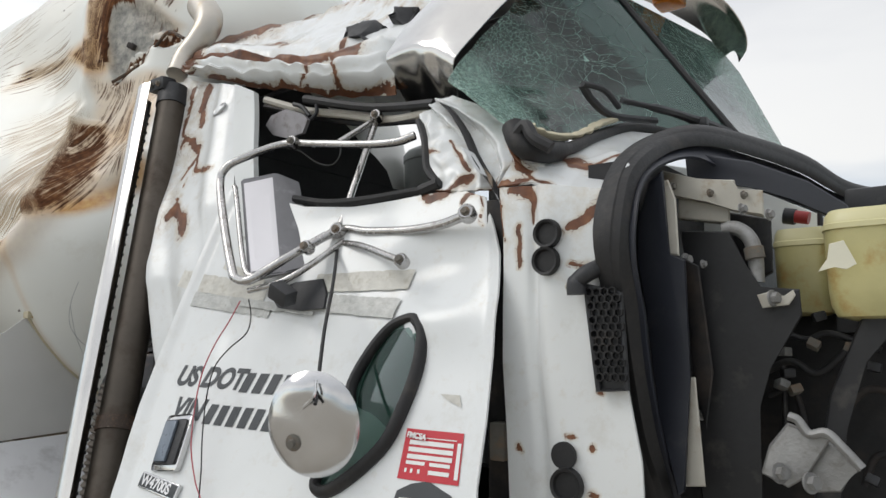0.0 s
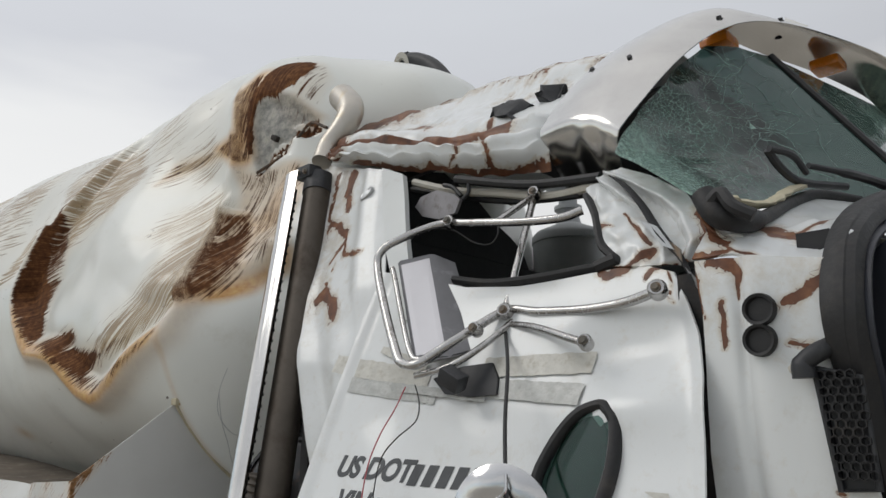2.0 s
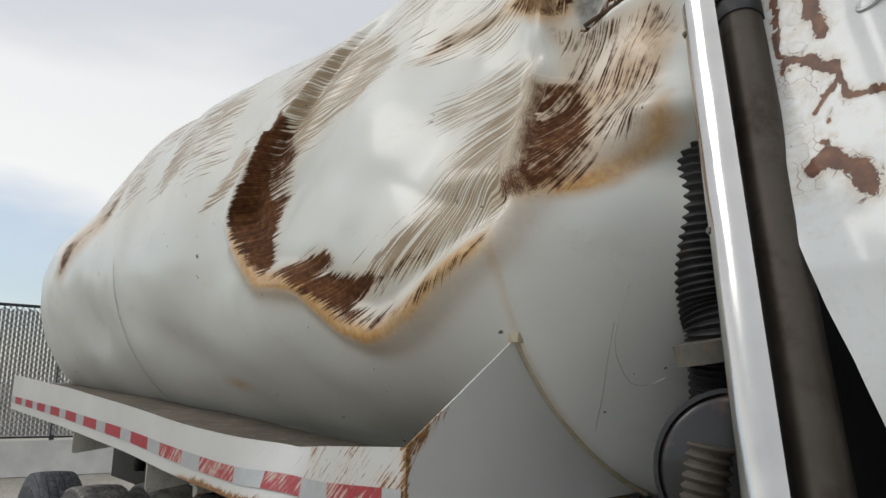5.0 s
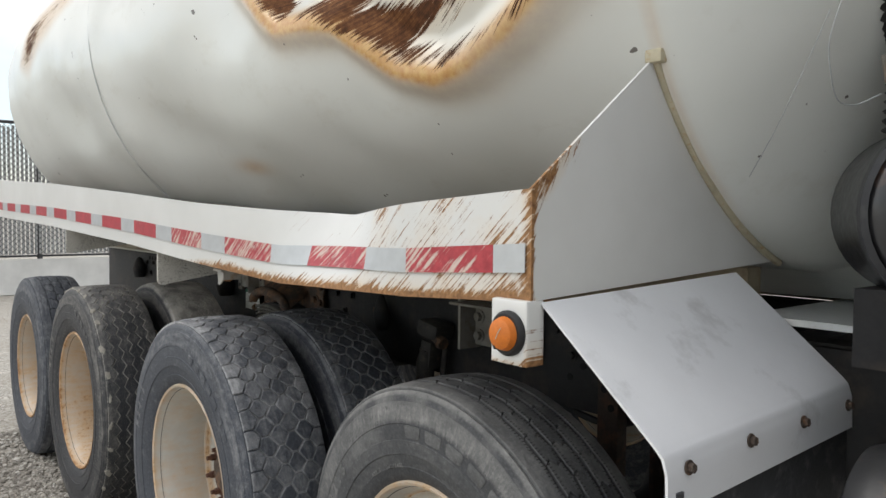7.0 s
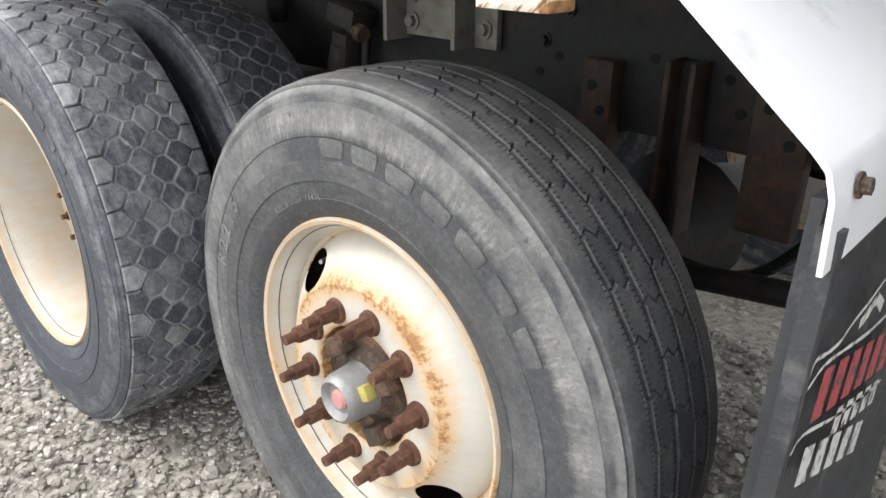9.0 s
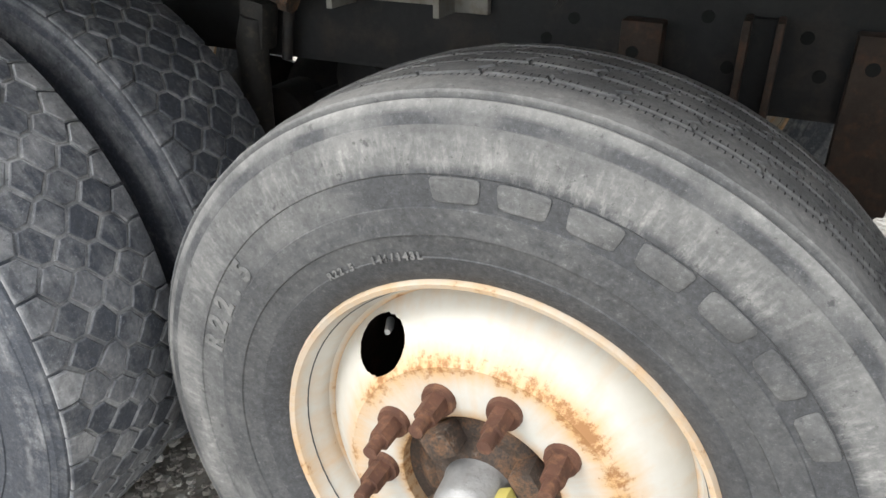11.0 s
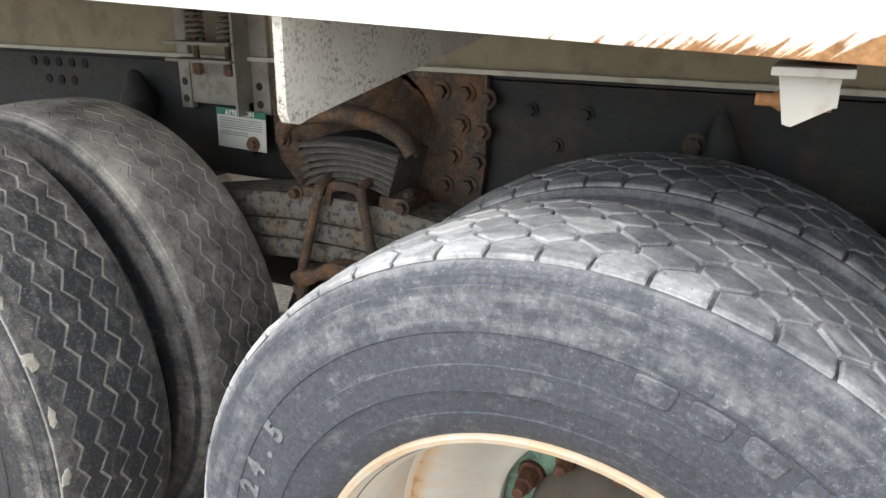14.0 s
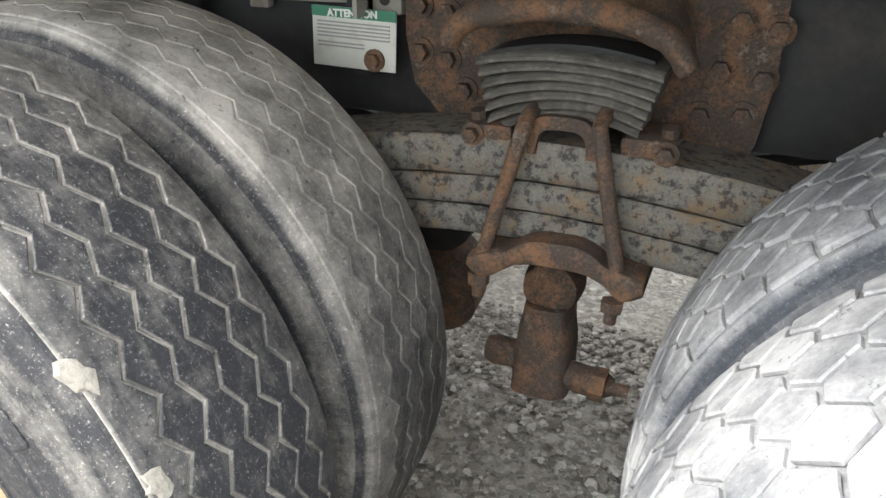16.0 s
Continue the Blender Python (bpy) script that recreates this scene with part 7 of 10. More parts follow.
    handle = part("door_handle", boxed(-0.054, 0.054, -0.006, 0.008, -0.070, 0.070, q, 0.014), M_CHROME, door, "chrome flush door handle")
    part("recess", boxed(-0.042, 0.042, -0.010, -0.004, -0.056, 0.056, q, 0.006), M_BLACK, handle)
    part("paddle", boxed(-0.039, 0.010, -0.018, -0.009, -0.050, 0.053, q, 0.006), M_STEELBLUE, handle, "grey paddle")
    # badge
    bx, bz = [(-1.66, 1.324)][0]
    q = Matrix.Translation((bx, door_y(bx, bz) - 0.004, bz)) @ pose(0, 0, 0, -22, 6, 0)
    badge = part("badge", boxed(-0.078, 0.078, -0.004, 0.006, -0.019, 0.019, q, 0.003), M_CHROME, door, "chrome model badge with raised figures")
    part("plate", boxed(-0.073, 0.073, -0.006, -0.003, -0.015, 0.015, q, 0.001), M_DARKTEXT, badge)
    lettering("W4700S", 0.034, M_CHROME, q @ pose(-0.005, -0.007, 0, 90, 0, 0), badge)
    # door lettering; the figures after it are plain bars
    up = math.degrees(math.atan(0.40))
    for text, (u, v), size in (("US DOT", [(-1.762, 1.577)][0], 0.072), ("VIN", [(-1.726, 1.499)][0], 0.072)):
        ob = lettering(text, size, M_DARKTEXT, Matrix.Translation((u, door_y(u, v), v)) @ pose(0, 0, 0, 90 - up, 0, 0) @ pose(0, 0, 0, 0, 0, -1.0), door, "LEFT", 0.2)
        ob.matrix_parent_inverse = door.matrix_basis.inverted()
        for vert in ob.data.vertices:
            x, z = vert.co.x, vert.co.z
            side = 0.0012 if vert.co.y < door_y(x, z) else 0.0004
            vert.co.y = door_shape((x, z), 0.5, 0.5)[1] - side
    for a, b, n in (([(-1.507, 1.567)][0], [(-1.291, 1.564)][0], 5), ([(-1.597, 1.49)][0], [(-1.351, 1.485)][0], 6)):
        for k in range(n):
            cx, cz = a[0] + (b[0] - a[0]) * (k + 0.5) / n, a[1] + (b[1] - a[1]) * (k + 0.5) / n + 0.002
            w, h, s = (b[0] - a[0]) / n * 0.34, 0.023, 0.006
            stuck("letter_bar", [(cx - w - s, cz - h), (cx + w - s, cz - h), (cx + w + s, cz + h), (cx - w + s, cz + h)], M_DARKTEXT, 0.0014, 0.001, door)
    # red sticker with its white fields
    q4 = [(-0.995, 1.494), (-0.859, 1.492), (-0.847, 1.401), (-0.987, 1.402)]
    tagx = lambda u, v: tuple((1 - v) * ((1 - u) * q4[0][i] + u * q4[1][i]) + v * ((1 - u) * q4[3][i] + u * q4[2][i]) for i in (0, 1))
    sticker = stuck("red_sticker", [tagx(0, 0), tagx(1, 0), tagx(1, 1), tagx(0, 1)], M_STICKER, 0.0018, 0.001, door, "red and white inspection sticker")
    for u0, u1, v0, v1 in ((0.1, 0.86, 0.22, 0.31), (0.1, 0.86, 0.36, 0.45), (0.1, 0.86, 0.50, 0.59), (0.1, 0.42, 0.63, 0.70), (0.5, 0.84, 0.63, 0.70), (0.5, 0.84, 0.78, 0.86), (0.92, 0.98, 0.2, 0.9), (0.10, 0.14, 0.78, 0.86), (0.2, 0.24, 0.78, 0.86), (0.32, 0.36, 0.78, 0.86), (0.08, 0.9, 0.15, 0.17)):
        stuck("field", [tagx(u0, v0), tagx(u1, v0), tagx(u1, v1), tagx(u0, v1)], M_PAPER, 0.0028, 0.0008, sticker)
    u, v = tagx(0.04, 0.12)
    lettering("FMCSA", 0.016, M_PAPER, Matrix.Translation((u, door_shape((u, v), 0.5, 0.5)[1] - 0.005, v)) @ pose(0, 0, 0, 90 - up, 0, 0) @ pose(0, 0, 0, 0, 0, -4), sticker, "LEFT")
    # dark emblem, a plain mountain shape
    stuck("emblem", [(-0.982, 1.363), (-0.98, 1.381), (-0.95, 1.396), (-0.929, 1.392), (-0.913, 1.403), (-0.891, 1.391), (-0.857, 1.383), (-0.846, 1.371), (-0.848, 1.349), (-0.971, 1.345)], M_DARKTEXT, 0.0018, 0.001, door, "dark mountain-shaped emblem")
    stuck("emblem_bar", [(-0.971, 1.37), (-0.859, 1.373), (-0.857, 1.362), (-0.968, 1.357)], M_PAPER, 0.0028, 0.0008, door)
    # tape holding the torn mirror base
    rag = random.Random(12)

    def strip(a, b, w0, w1, n=26):
        """A torn strip from a to b, ragged at its ends and along its edges."""
        a, b = Vector((a[0], 0, a[-1])), Vector((b[0], 0, b[-1]))
        up = (b - a).cross(Vector((0, 1, 0))).normalized()
        up = up if up.z > 0 else -up
        low, high = [], []
        for i in range(n):
            u = i / (n - 1)
            e = rag.uniform(-0.02, 0.02) if i in (0, n - 1) else 0.0
            c = a.lerp(b, u + e)
            low.append((c - up * (w0 + rag.uniform(-0.0018, 0.0018))).xz)
            high.append((c + up * (w1 + rag.uniform(-0.0018, 0.0018))).xz)
        return [tuple(v) for v in low + high[::-1]]
    for k, (a, b, w0, w1) in enumerate((([(-1.932, 1.852)][0], [(-1.532, 1.787)][0], 0.026, 0.024), ([(-1.87, 1.794)][0], [(-1.494, 1.748)][0], 0.022, 0.018), ([(-1.37, 1.813)][0], [(-1.094, 1.812)][0], 0.026, 0.020), ([(-1.358, 1.761)][0], [(-1.095, 1.739)][0], 0.020, 0.024), ([(-1.738, 1.878)][0], [(-1.549, 1.821)][0], 0.010, 0.010), ([(-1.629, 1.772)][0], [(-1.339, 1.739)][0], 0.010, 0.008))):
        stuck("tape", strip(a, b, w0, w1), (M_TAPE, M_TAPEGREY)[k % 2], 0.0022 + 0.0014 * k, 0.001, door, "yellowed strips of clear tape")
    stuck("mirror_base", [(-1.509, 1.789), (-1.428, 1.815), (-1.344, 1.82), (-1.314, 1.782), (-1.307, 1.746), (-1.376, 1.741), (-1.456, 1.75)], M_BLACK, 0.014, 0.008, door, "black broken mirror base")
    stuck("torn_sticker", [(-0.934, 1.563), (-0.887, 1.562), (-0.877, 1.539), (-0.903, 1.548)], M_TAPE, 0.002, 0.001, door)

    # front pillar, buckled in long creases
    def apillar(p, u, v):
        fold = 0.012 * (1 - 2 * abs(math.sin(4.4 * (u + 0.40 * v) + 0.6 * noise.noise((u * 3, v * 3, 6.0)))) ** 0.6) * step(0, 0.2, u) * step(1, 0.8, u)
        crease = abs(u - 0.55 - 0.25 * (1 - v)) / 0.10
        fold += 0.030 * math.exp(-crease) * step(1.0, 0.6, v) - 0.018 * math.exp(-((crease - 1.3) / 0.5) ** 2)
        fold += 0.008 * noise.noise((u * 9, v * 9, 2.0))
        return (p[0], door_y(p[0], p[1]) + fold + ripple(p[0], p[1]) + 0.02 * u, p[1])
    bm = patch([(-1.087, 2.027), (-1.003, 2.017), (-0.908, 2.017)], [(-1.2, 2.253), (-1.164, 2.286), (-1.128, 2.307)], [(-1.087, 2.027), (-1.124, 2.088), (-1.161, 2.173), (-1.2, 2.253)], [(-0.908, 2.017), (-0.885, 2.068), (-0.906, 2.139), (-0.949, 2.196), (-1.045, 2.265), (-1.128, 2.307)], 64, 60, apillar, 0.005)
    part("front_pillar", with_rust("front_pillar", bm, lambda p: 0.80 * cracks(p, FOLD_LINES) + 0.10), None, cab, "buckled white windscreen pillar with rust cracks")

    # black tear down the pillar, with bent flaps and flakes of rust along it
    tear = [(-1.145, 1.479, 2.285), (-1.092, 1.466, 2.241), (-1.036, 1.445, 2.174), (-0.99, 1.421, 2.105), (-0.954, 1.406, 2.059), (-0.922, 1.394, 2.021), (-0.89, 1.374, 1.965)]
    part("tear", tubed([Vector(v) + Vector((0, -0.004, 0)) for v in smooth_path(tear, 4)], [0.003 + 0.011 * math.sin(math.pi * k / 24) ** 0.7 for k in range(25)], 8, True, 0.5), M_INSIDE, cab, "black tear in the pillar sheet")
    for k, pts in enumerate([[(-1.035, 1.429, 2.135), (-0.982, 1.422, 2.104), (-0.94, 1.4, 2.04), (-0.98, 1.404, 2.059)], [(-0.97, 1.413, 2.08), (-0.918, 1.401, 2.037), (-0.919, 1.389, 2.009)], [(-0.919, 1.389, 2.009), (-0.876, 1.375, 1.964), (-0.846, 1.353, 1.903), (-0.886, 1.367, 1.945)]]):
        bm = bmesh.new()
        lift_y = [0.0, -0.022, -0.014, -0.006]
        f = [bm.verts.new(Vector(v) + Vector((0.004 * i, lift_y[i % 4] - 0.006, 0))) for i, v in enumerate(pts)]
        g2 = [bm.verts.new(v.co + Vector((0, 0.003, 0.0))) for v in f]
        bm.faces.new(f)
        bm.faces.new(g2[::-1])
        for i in range(len(f)):
            bm.faces.new((f[i], g2[i], g2[(i + 1) % len(f)], f[(i + 1) % len(f)]))
        part("bent_flap", bm, (M_ALU, M_GREYSTEEL, M_ALU)[k], cab, "torn strip of bare sheet")
    # cowl side panel under the pillar
    def cowl(p, u, v):
        rib = 0.012 * math.exp(-((u - 0.30) / 0.05) ** 2) - 0.010 * math.exp(-((u - 0.45) / 0.16) ** 2)
        return (p[0], 1.32 + 0.12 * max(0, p[2] - 1.95) + rib + 0.6 * ripple(p[0] + 3, p[2]), p[2])
    bm = patch([(-0.829, 1.32, 1.161), (-0.552, 1.32, 1.216)], [(-0.863, 1.32, 1.996), (-0.755, 1.32, 1.99), (-0.593, 1.32, 1.959)], [(-0.829, 1.32, 1.161), (-0.844, 1.32, 1.352), (-0.849, 1.32, 1.489), (-0.856, 1.32, 1.627), (-0.853, 1.32, 1.768), (-0.851, 1.32, 1.888), (-0.863, 1.32, 1.996)], [(-0.552, 1.32, 1.216), (-0.559, 1.32, 1.449), (-0.582, 1.32, 1.579), (-0.601, 1.32, 1.715), (-0.605, 1.32, 1.867), (-0.593, 1.32, 1.959)], 60, 150, cowl, 0.006)
    part("cowl_side", with_rust("cowl_side", bm, lambda p: 0.82 * cracks(p, COWL_LINES) + 0.12 * step(1.75, 1.95, p.z) + 0.05), None, cab, "white cowl panel, rusted at its creased top")
    for (gx, gy, gz), r, deep in (([(-0.735, 1.315, 1.883)][0], 0.029, 0), ([(-0.739, 1.315, 1.828)][0], 0.029, 0), ([(-0.708, 1.315, 1.451)][0], 0.026, 1), ([(-0.702, 1.315, 1.396)][0], 0.033, 0)):
        prof = [(0, -0.001), (r * 0.72, -0.001), (r * 0.80, -0.009), (r * 0.97, -0.011), (r * 1.03, -0.004), (r * 1.03, 0.004)] if not deep else [(0, -0.004), (r, -0.004), (r, 0.004)]
        part("grommet", lathe(bmesh.new(), prof, 26, pose(gx, gy - 0.012, gz)), M_SEAL, cab, "black rubber grommet")

    # buckled cowl top below the windscreen
    def plain(p, u, v):
        k = 0.018 * math.sin(9 * u + 5 * v) * math.sin(3.14 * v)
        k += 0.010 * noise.noise((u * 7, v * 4, 8.0)) * math.sin(3.14 * v) + 0.012 * math.exp(-abs(v - 0.35 - 0.2 * u) / 0.05)
        return (p[0], p[1] + k, p[2] + 0.7 * k)
    bm = patch([(-0.873, 1.335, 2.003), (-0.79, 1.335, 2.002), (-0.711, 1.335, 1.97), (-0.636, 1.335, 1.954), (-0.597, 1.335, 1.979), (-0.586, 1.36, 2.016)], [(-0.853, 1.36, 2.129), (-0.825, 1.42, 2.098), (-0.798, 1.62, 2.153), (-0.794, 1.85, 2.23), (-0.762, 2.1, 2.268)], [(-0.873, 1.335, 2.003), (-0.849, 1.34, 2.05), (-0.853, 1.36, 2.129)], [(-0.586, 1.36, 2.016), (-0.647, 1.6, 2.107), (-0.762, 2.1, 2.268)], 90, 50, plain, 0.005)
    part("cowl_top", with_rust("cowl_top", bm, lambda p: 0.95 * cracks(p, TOP_LINES) + 0.05), None, cab, "creased white cowl with brown cracks")

    # roof: folded down over the window in a long lip
    rows = ([(-2.43, 1.56, 2.667), (-2.196, 1.56, 2.592), (-1.983, 1.57, 2.523), (-1.765, 1.58, 2.464), (-1.629, 1.6, 2.431), (-1.431, 1.63, 2.403)],
            [(-2.348, 1.5, 2.65), (-2.105, 1.5, 2.609), (-1.898, 1.52, 2.544), (-1.663, 1.53, 2.49), (-1.498, 1.56, 2.472), (-1.423, 1.62, 2.494)],
            [(-2.371, 1.53, 2.675), (-2.115, 1.53, 2.657), (-1.906, 1.55, 2.595), (-1.654, 1.57, 2.549), (-1.504, 1.62, 2.554), (-1.445, 1.66, 2.557)],
            [(-2.438, 1.6, 2.737), (-2.218, 1.62, 2.75), (-2.004, 1.66, 2.695), (-1.776, 1.72, 2.69), (-1.618, 1.78, 2.71), (-1.485, 1.8, 2.701)],
            [(-2.566, 1.72, 2.838), (-2.455, 1.86, 2.93), (-2.219, 2, 2.991), (-1.923, 2.1, 3.043), (-1.614, 2.15, 3.021), (-1.411, 2.22, 3.036)])
    n_u = 110
    lines = [[Vector(v) for v in resample(smooth_path(r, 8), n_u)] for r in rows]
    lines.append([v + Vector((0.02, 0.45, 0.02)) for v in lines[-1]])
    lines.append([v + Vector((0.04, 1.05, -0.06 - 0.19 * step(-2.32, -2.05, v.x))) for v in lines[-2]])
    grid = [smooth_path([l[i] for l in lines], 10) for i in range(n_u)]
    n_v = len(grid[0])

    def roof(i, j):
        p = grid[i][j]
        k = 0.014 * noise.noise((p.x * 6, p.y * 6, p.z * 6)) + 0.008 * noise.noise((p.x * 17, p.y * 17, p.z * 17))
        k += 0.010 * math.sin(j * 0.9 + 3 * noise.noise((p.x * 2.5, 0, j * 0.1))) * step(5, 14, j) * step(48, 40, j)
        k += 0.0035 * math.sin(p.x * 60 + 5 * noise.noise((p.x * 4, 0, 1))) * step(2, 6, j) * step(20, 14, j)
        return (p.x, p.y - k, p.z + k)
    me = link_bm("roof", sheet(bmesh.new(), roof, range(n_u), range(n_v), 0.006), M_CAB, 50)

    def roof_rust(i, j):
        u, r = i / (n_u - 1), j / 10
        w = 0.16 * noise.noise((u * 9, r * 0.8, 2.0)) + 0.16 * noise.noise((u * 38, r * 3, 7.0)) + 0.08 * noise.noise((u * 95, r * 9, 3.0))
        bands = (1.15 * math.exp(-((r - 2.18 - w) / 0.34) ** 2) * step(0.92, 0.84, u), 0.95 * math.exp(-((r - 0.10 - w) / 0.26) ** 2) * step(0.10, 0.2, u), 0.72 * math.exp(-((r - 3.05 - w) / 0.16) ** 2) * step(0.62, 0.45, u),
                 1.1 * math.exp(-((r - 3.85 - 0.3 * w) / 0.45) ** 2) * step(0.50, 0.25, u), 0.60 * math.exp(-((r - 3.75 - w) / 0.09) ** 2) * step(0.40, 0.5, u), 0.85 * math.exp(-((u - 0.66 - 0.03 * (r - 1) - 0.06 * w) / 0.010) ** 2) * (0.3 < r < 1.9), 0.9 * math.exp(-((u - 0.80 + 0.02 * (r - 1) - 0.07 * w) / 0.014) ** 2) * (r < 2.9), 0.9 * step(0.14, 0.05, u) * step(4.2, 3.4, r) * step(0.6, 1.4, r), 0.62 * math.exp(-((r - 3.4 - w) / 0.07) ** 2) * step(0.55, 0.7, u), 0.75 * step(0.06, 0.0, u))
        return max(0.05, *bands)
    pairs = [(i, j) for i in range(n_u) for j in range(n_v)]
    set_attr(me, "rust", [roof_rust(i, j) for i, j in pairs] * 2)
    part("roof", me, None, cab, "crushed white roof with long brown paint cracks")
    # chrome sun visor, wrapped over the windscreen
    A = resample(smooth_path([(-1.421, 1.585, 2.407), (-1.435, 1.62, 2.53), (-1.354, 1.75, 2.723), (-1.283, 1.95, 2.895), (-1.205, 2.1, 2.977), (-1.155, 2.2, 2.958), (-1.096, 2.45, 2.957), (-0.999, 2.7, 2.937), (-0.895, 2.9, 2.869), (-0.867, 3, 2.791)], 8), 60)
    B = resample(smooth_path([(-1.21, 1.55, 2.332), (-1.166, 1.56, 2.396), (-1.086, 1.7, 2.599), (-1.048, 1.9, 2.776), (-1.003, 2.1, 2.892), (-0.927, 2.3, 2.931), (-0.8, 2.55, 2.901), (-0.758, 2.72, 2.888), (-0.746, 2.88, 2.842), (-0.765, 2.97, 2.8), (-0.809, 3.02, 2.773)], 8), 60)

    def visor(i, j):
        v = j / 11
        i0, f = min(int(i), 58), i - min(int(i), 58)
        p = A[i0].lerp(A[i0 + 1], f).lerp(B[i0].lerp(B[i0 + 1], f), v)
        end = step(10, 0, i)
        return p + Vector((0.02, -0.02, 0.03)) * math.sin(3.14 * v) + Vector((0.0, 0.045, -0.022)) * max(0, 3.2 - i) + Vector((0, -0.014, 0.006)) + Vector((0.003, -0.012, 0.005)) * end * noise.noise((i * 0.30, v * 2.2, 0)) + Vector((0.004, -0.014, 0.006)) * step(4, 2, i) * noise.noise((i * 0.7, v * 6, 8.0))
    vis = part("sun_visor", sheet(bmesh.new(), lambda i, j: visor(i / 2, j / 2), range(119), range(23), 0.004), M_VISOR, cab, "dented polished steel sun visor")
    for i, j in ((11.5, 1), (11.5, 6), (24, 9), (30, 3), (33, 9), (38, 3)):
        bm = bolt(bmesh.new(), visor(i, j), (0.2, -0.8, 0.5) if i < 20 else (0.2, -0.5, 0.8), 0.008, 0.008)
        part("bolt", bm, M_BLACK, vis)
    # amber roof lamps under the visor, broken black lamp bases on the roof
    for c in [(-1.145, 2.2, 2.924), (-0.936, 2.6, 2.916)]:
        part("roof_lamp", boxed(c[0] - 0.05, c[0] + 0.05, c[1] - 0.05, c[1] + 0.05, c[2] - 0.018, c[2] + 0.022, bevel=0.015), M_AMBER, cab, "amber roof marker lamp")
    for (x, y, z), s in zip([(-1.66, 1.74, 2.683), (-1.555, 1.82, 2.74)], (0.06, 0.035)):
        bm = bmesh.new()
        box(bm, -s, s, -0.012, 0.012, -s * 0.8, s * 0.8, pose(x, y - 0.012, z + 0.006, -35, 25, 8), 0.006)
        bmesh.ops.subdivide_edges(bm, edges=bm.edges, cuts=2, use_grid_fill=True)
        for v in bm.verts:
            v.co += Vector((noise.noise(v.co * 31), noise.noise(v.co * 37), noise.noise(v.co * 29))) * 0.034
        part("lamp_base", bm, M_BLACK, cab, "torn black lamp base")
    part("roof_sign", plate(bmesh.new(), [(-0.03, 0), (0.05, 0), (-0.02, 0.06)], lambda u, v, d: tuple(Vector([(-0.974, 2.4, 2.987)][0]) + Vector((u, d, v))), 0.003), M_PAPER, cab)

    # crushed window frame rails and torn rubber round the opening
    for pts, r, mat in (([(-1.899, 1.52, 2.451), (-1.74, 1.55, 2.393), (-1.574, 1.56, 2.351), (-1.39, 1.56, 2.301), (-1.212, 1.52, 2.278)], 0.013, M_OFFWHITE), ([(-1.948, 1.56, 2.447), (-1.72, 1.58, 2.375), (-1.498, 1.58, 2.316), (-1.268, 1.54, 2.274)], 0.012, M_SEAL), ([(-1.708, 1.52, 2.416), (-1.484, 1.54, 2.352), (-1.351, 1.54, 2.326), (-1.177, 1.5, 2.291)], 0.014, M_SEAL)):
        part("window_rail", tubed(smooth_path(pts, 5), r, 8), mat, cab)
    rubber = [(-1.195, 2.237), (-1.157, 2.172), (-1.124, 2.088), (-1.078, 2.037), (-1.168, 2.03), (-1.307, 2.025), (-1.432, 2.031), (-1.555, 2.057)]
    part("window_rubber", tubed(smooth_path([(x, door_y(x, z) + 0.004, z) for x, z in rubber], 5), 0.014, 8, True, 0.7), M_SEAL, cab, "torn black window rubber")
    part("door_cap", tubed([Vector((x, door_y(x, z) + 0.002, z)) for x, z in [(-1.126, 2.031), (-1.081, 2.044)]], 0.017, 8), M_SEAL, cab)

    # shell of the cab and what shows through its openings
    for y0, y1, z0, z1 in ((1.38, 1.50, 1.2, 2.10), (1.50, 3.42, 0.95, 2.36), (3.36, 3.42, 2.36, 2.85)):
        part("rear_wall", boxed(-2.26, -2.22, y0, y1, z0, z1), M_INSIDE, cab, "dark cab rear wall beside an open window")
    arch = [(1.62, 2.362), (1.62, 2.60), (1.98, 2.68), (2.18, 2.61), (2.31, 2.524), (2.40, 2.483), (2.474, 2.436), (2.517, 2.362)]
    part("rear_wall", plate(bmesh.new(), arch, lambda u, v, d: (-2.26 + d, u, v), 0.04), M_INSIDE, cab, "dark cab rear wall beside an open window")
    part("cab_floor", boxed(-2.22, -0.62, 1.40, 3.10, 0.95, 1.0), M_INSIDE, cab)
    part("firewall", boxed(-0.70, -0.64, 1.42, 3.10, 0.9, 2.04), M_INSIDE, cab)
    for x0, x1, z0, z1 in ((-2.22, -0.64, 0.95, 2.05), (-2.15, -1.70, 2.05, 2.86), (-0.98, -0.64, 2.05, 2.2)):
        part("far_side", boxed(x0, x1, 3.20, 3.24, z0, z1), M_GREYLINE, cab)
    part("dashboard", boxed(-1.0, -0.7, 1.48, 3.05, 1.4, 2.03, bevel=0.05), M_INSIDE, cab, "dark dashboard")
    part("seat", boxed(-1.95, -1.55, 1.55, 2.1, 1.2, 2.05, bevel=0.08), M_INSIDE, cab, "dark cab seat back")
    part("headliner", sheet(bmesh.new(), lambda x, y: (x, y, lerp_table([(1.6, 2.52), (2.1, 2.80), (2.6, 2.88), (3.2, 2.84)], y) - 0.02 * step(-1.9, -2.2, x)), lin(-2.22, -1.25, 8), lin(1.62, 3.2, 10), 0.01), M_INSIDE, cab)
    part("door_shut", boxed(-0.92, -0.84, 1.36, 1.42, 0.95, 1.98), M_FRAME, cab)
    part("hinge", boxed(-0.90, -0.86, 1.33, 1.37, 1.42, 1.50, bevel=0.008), M_GREYSTEEL, cab, "door hinge")
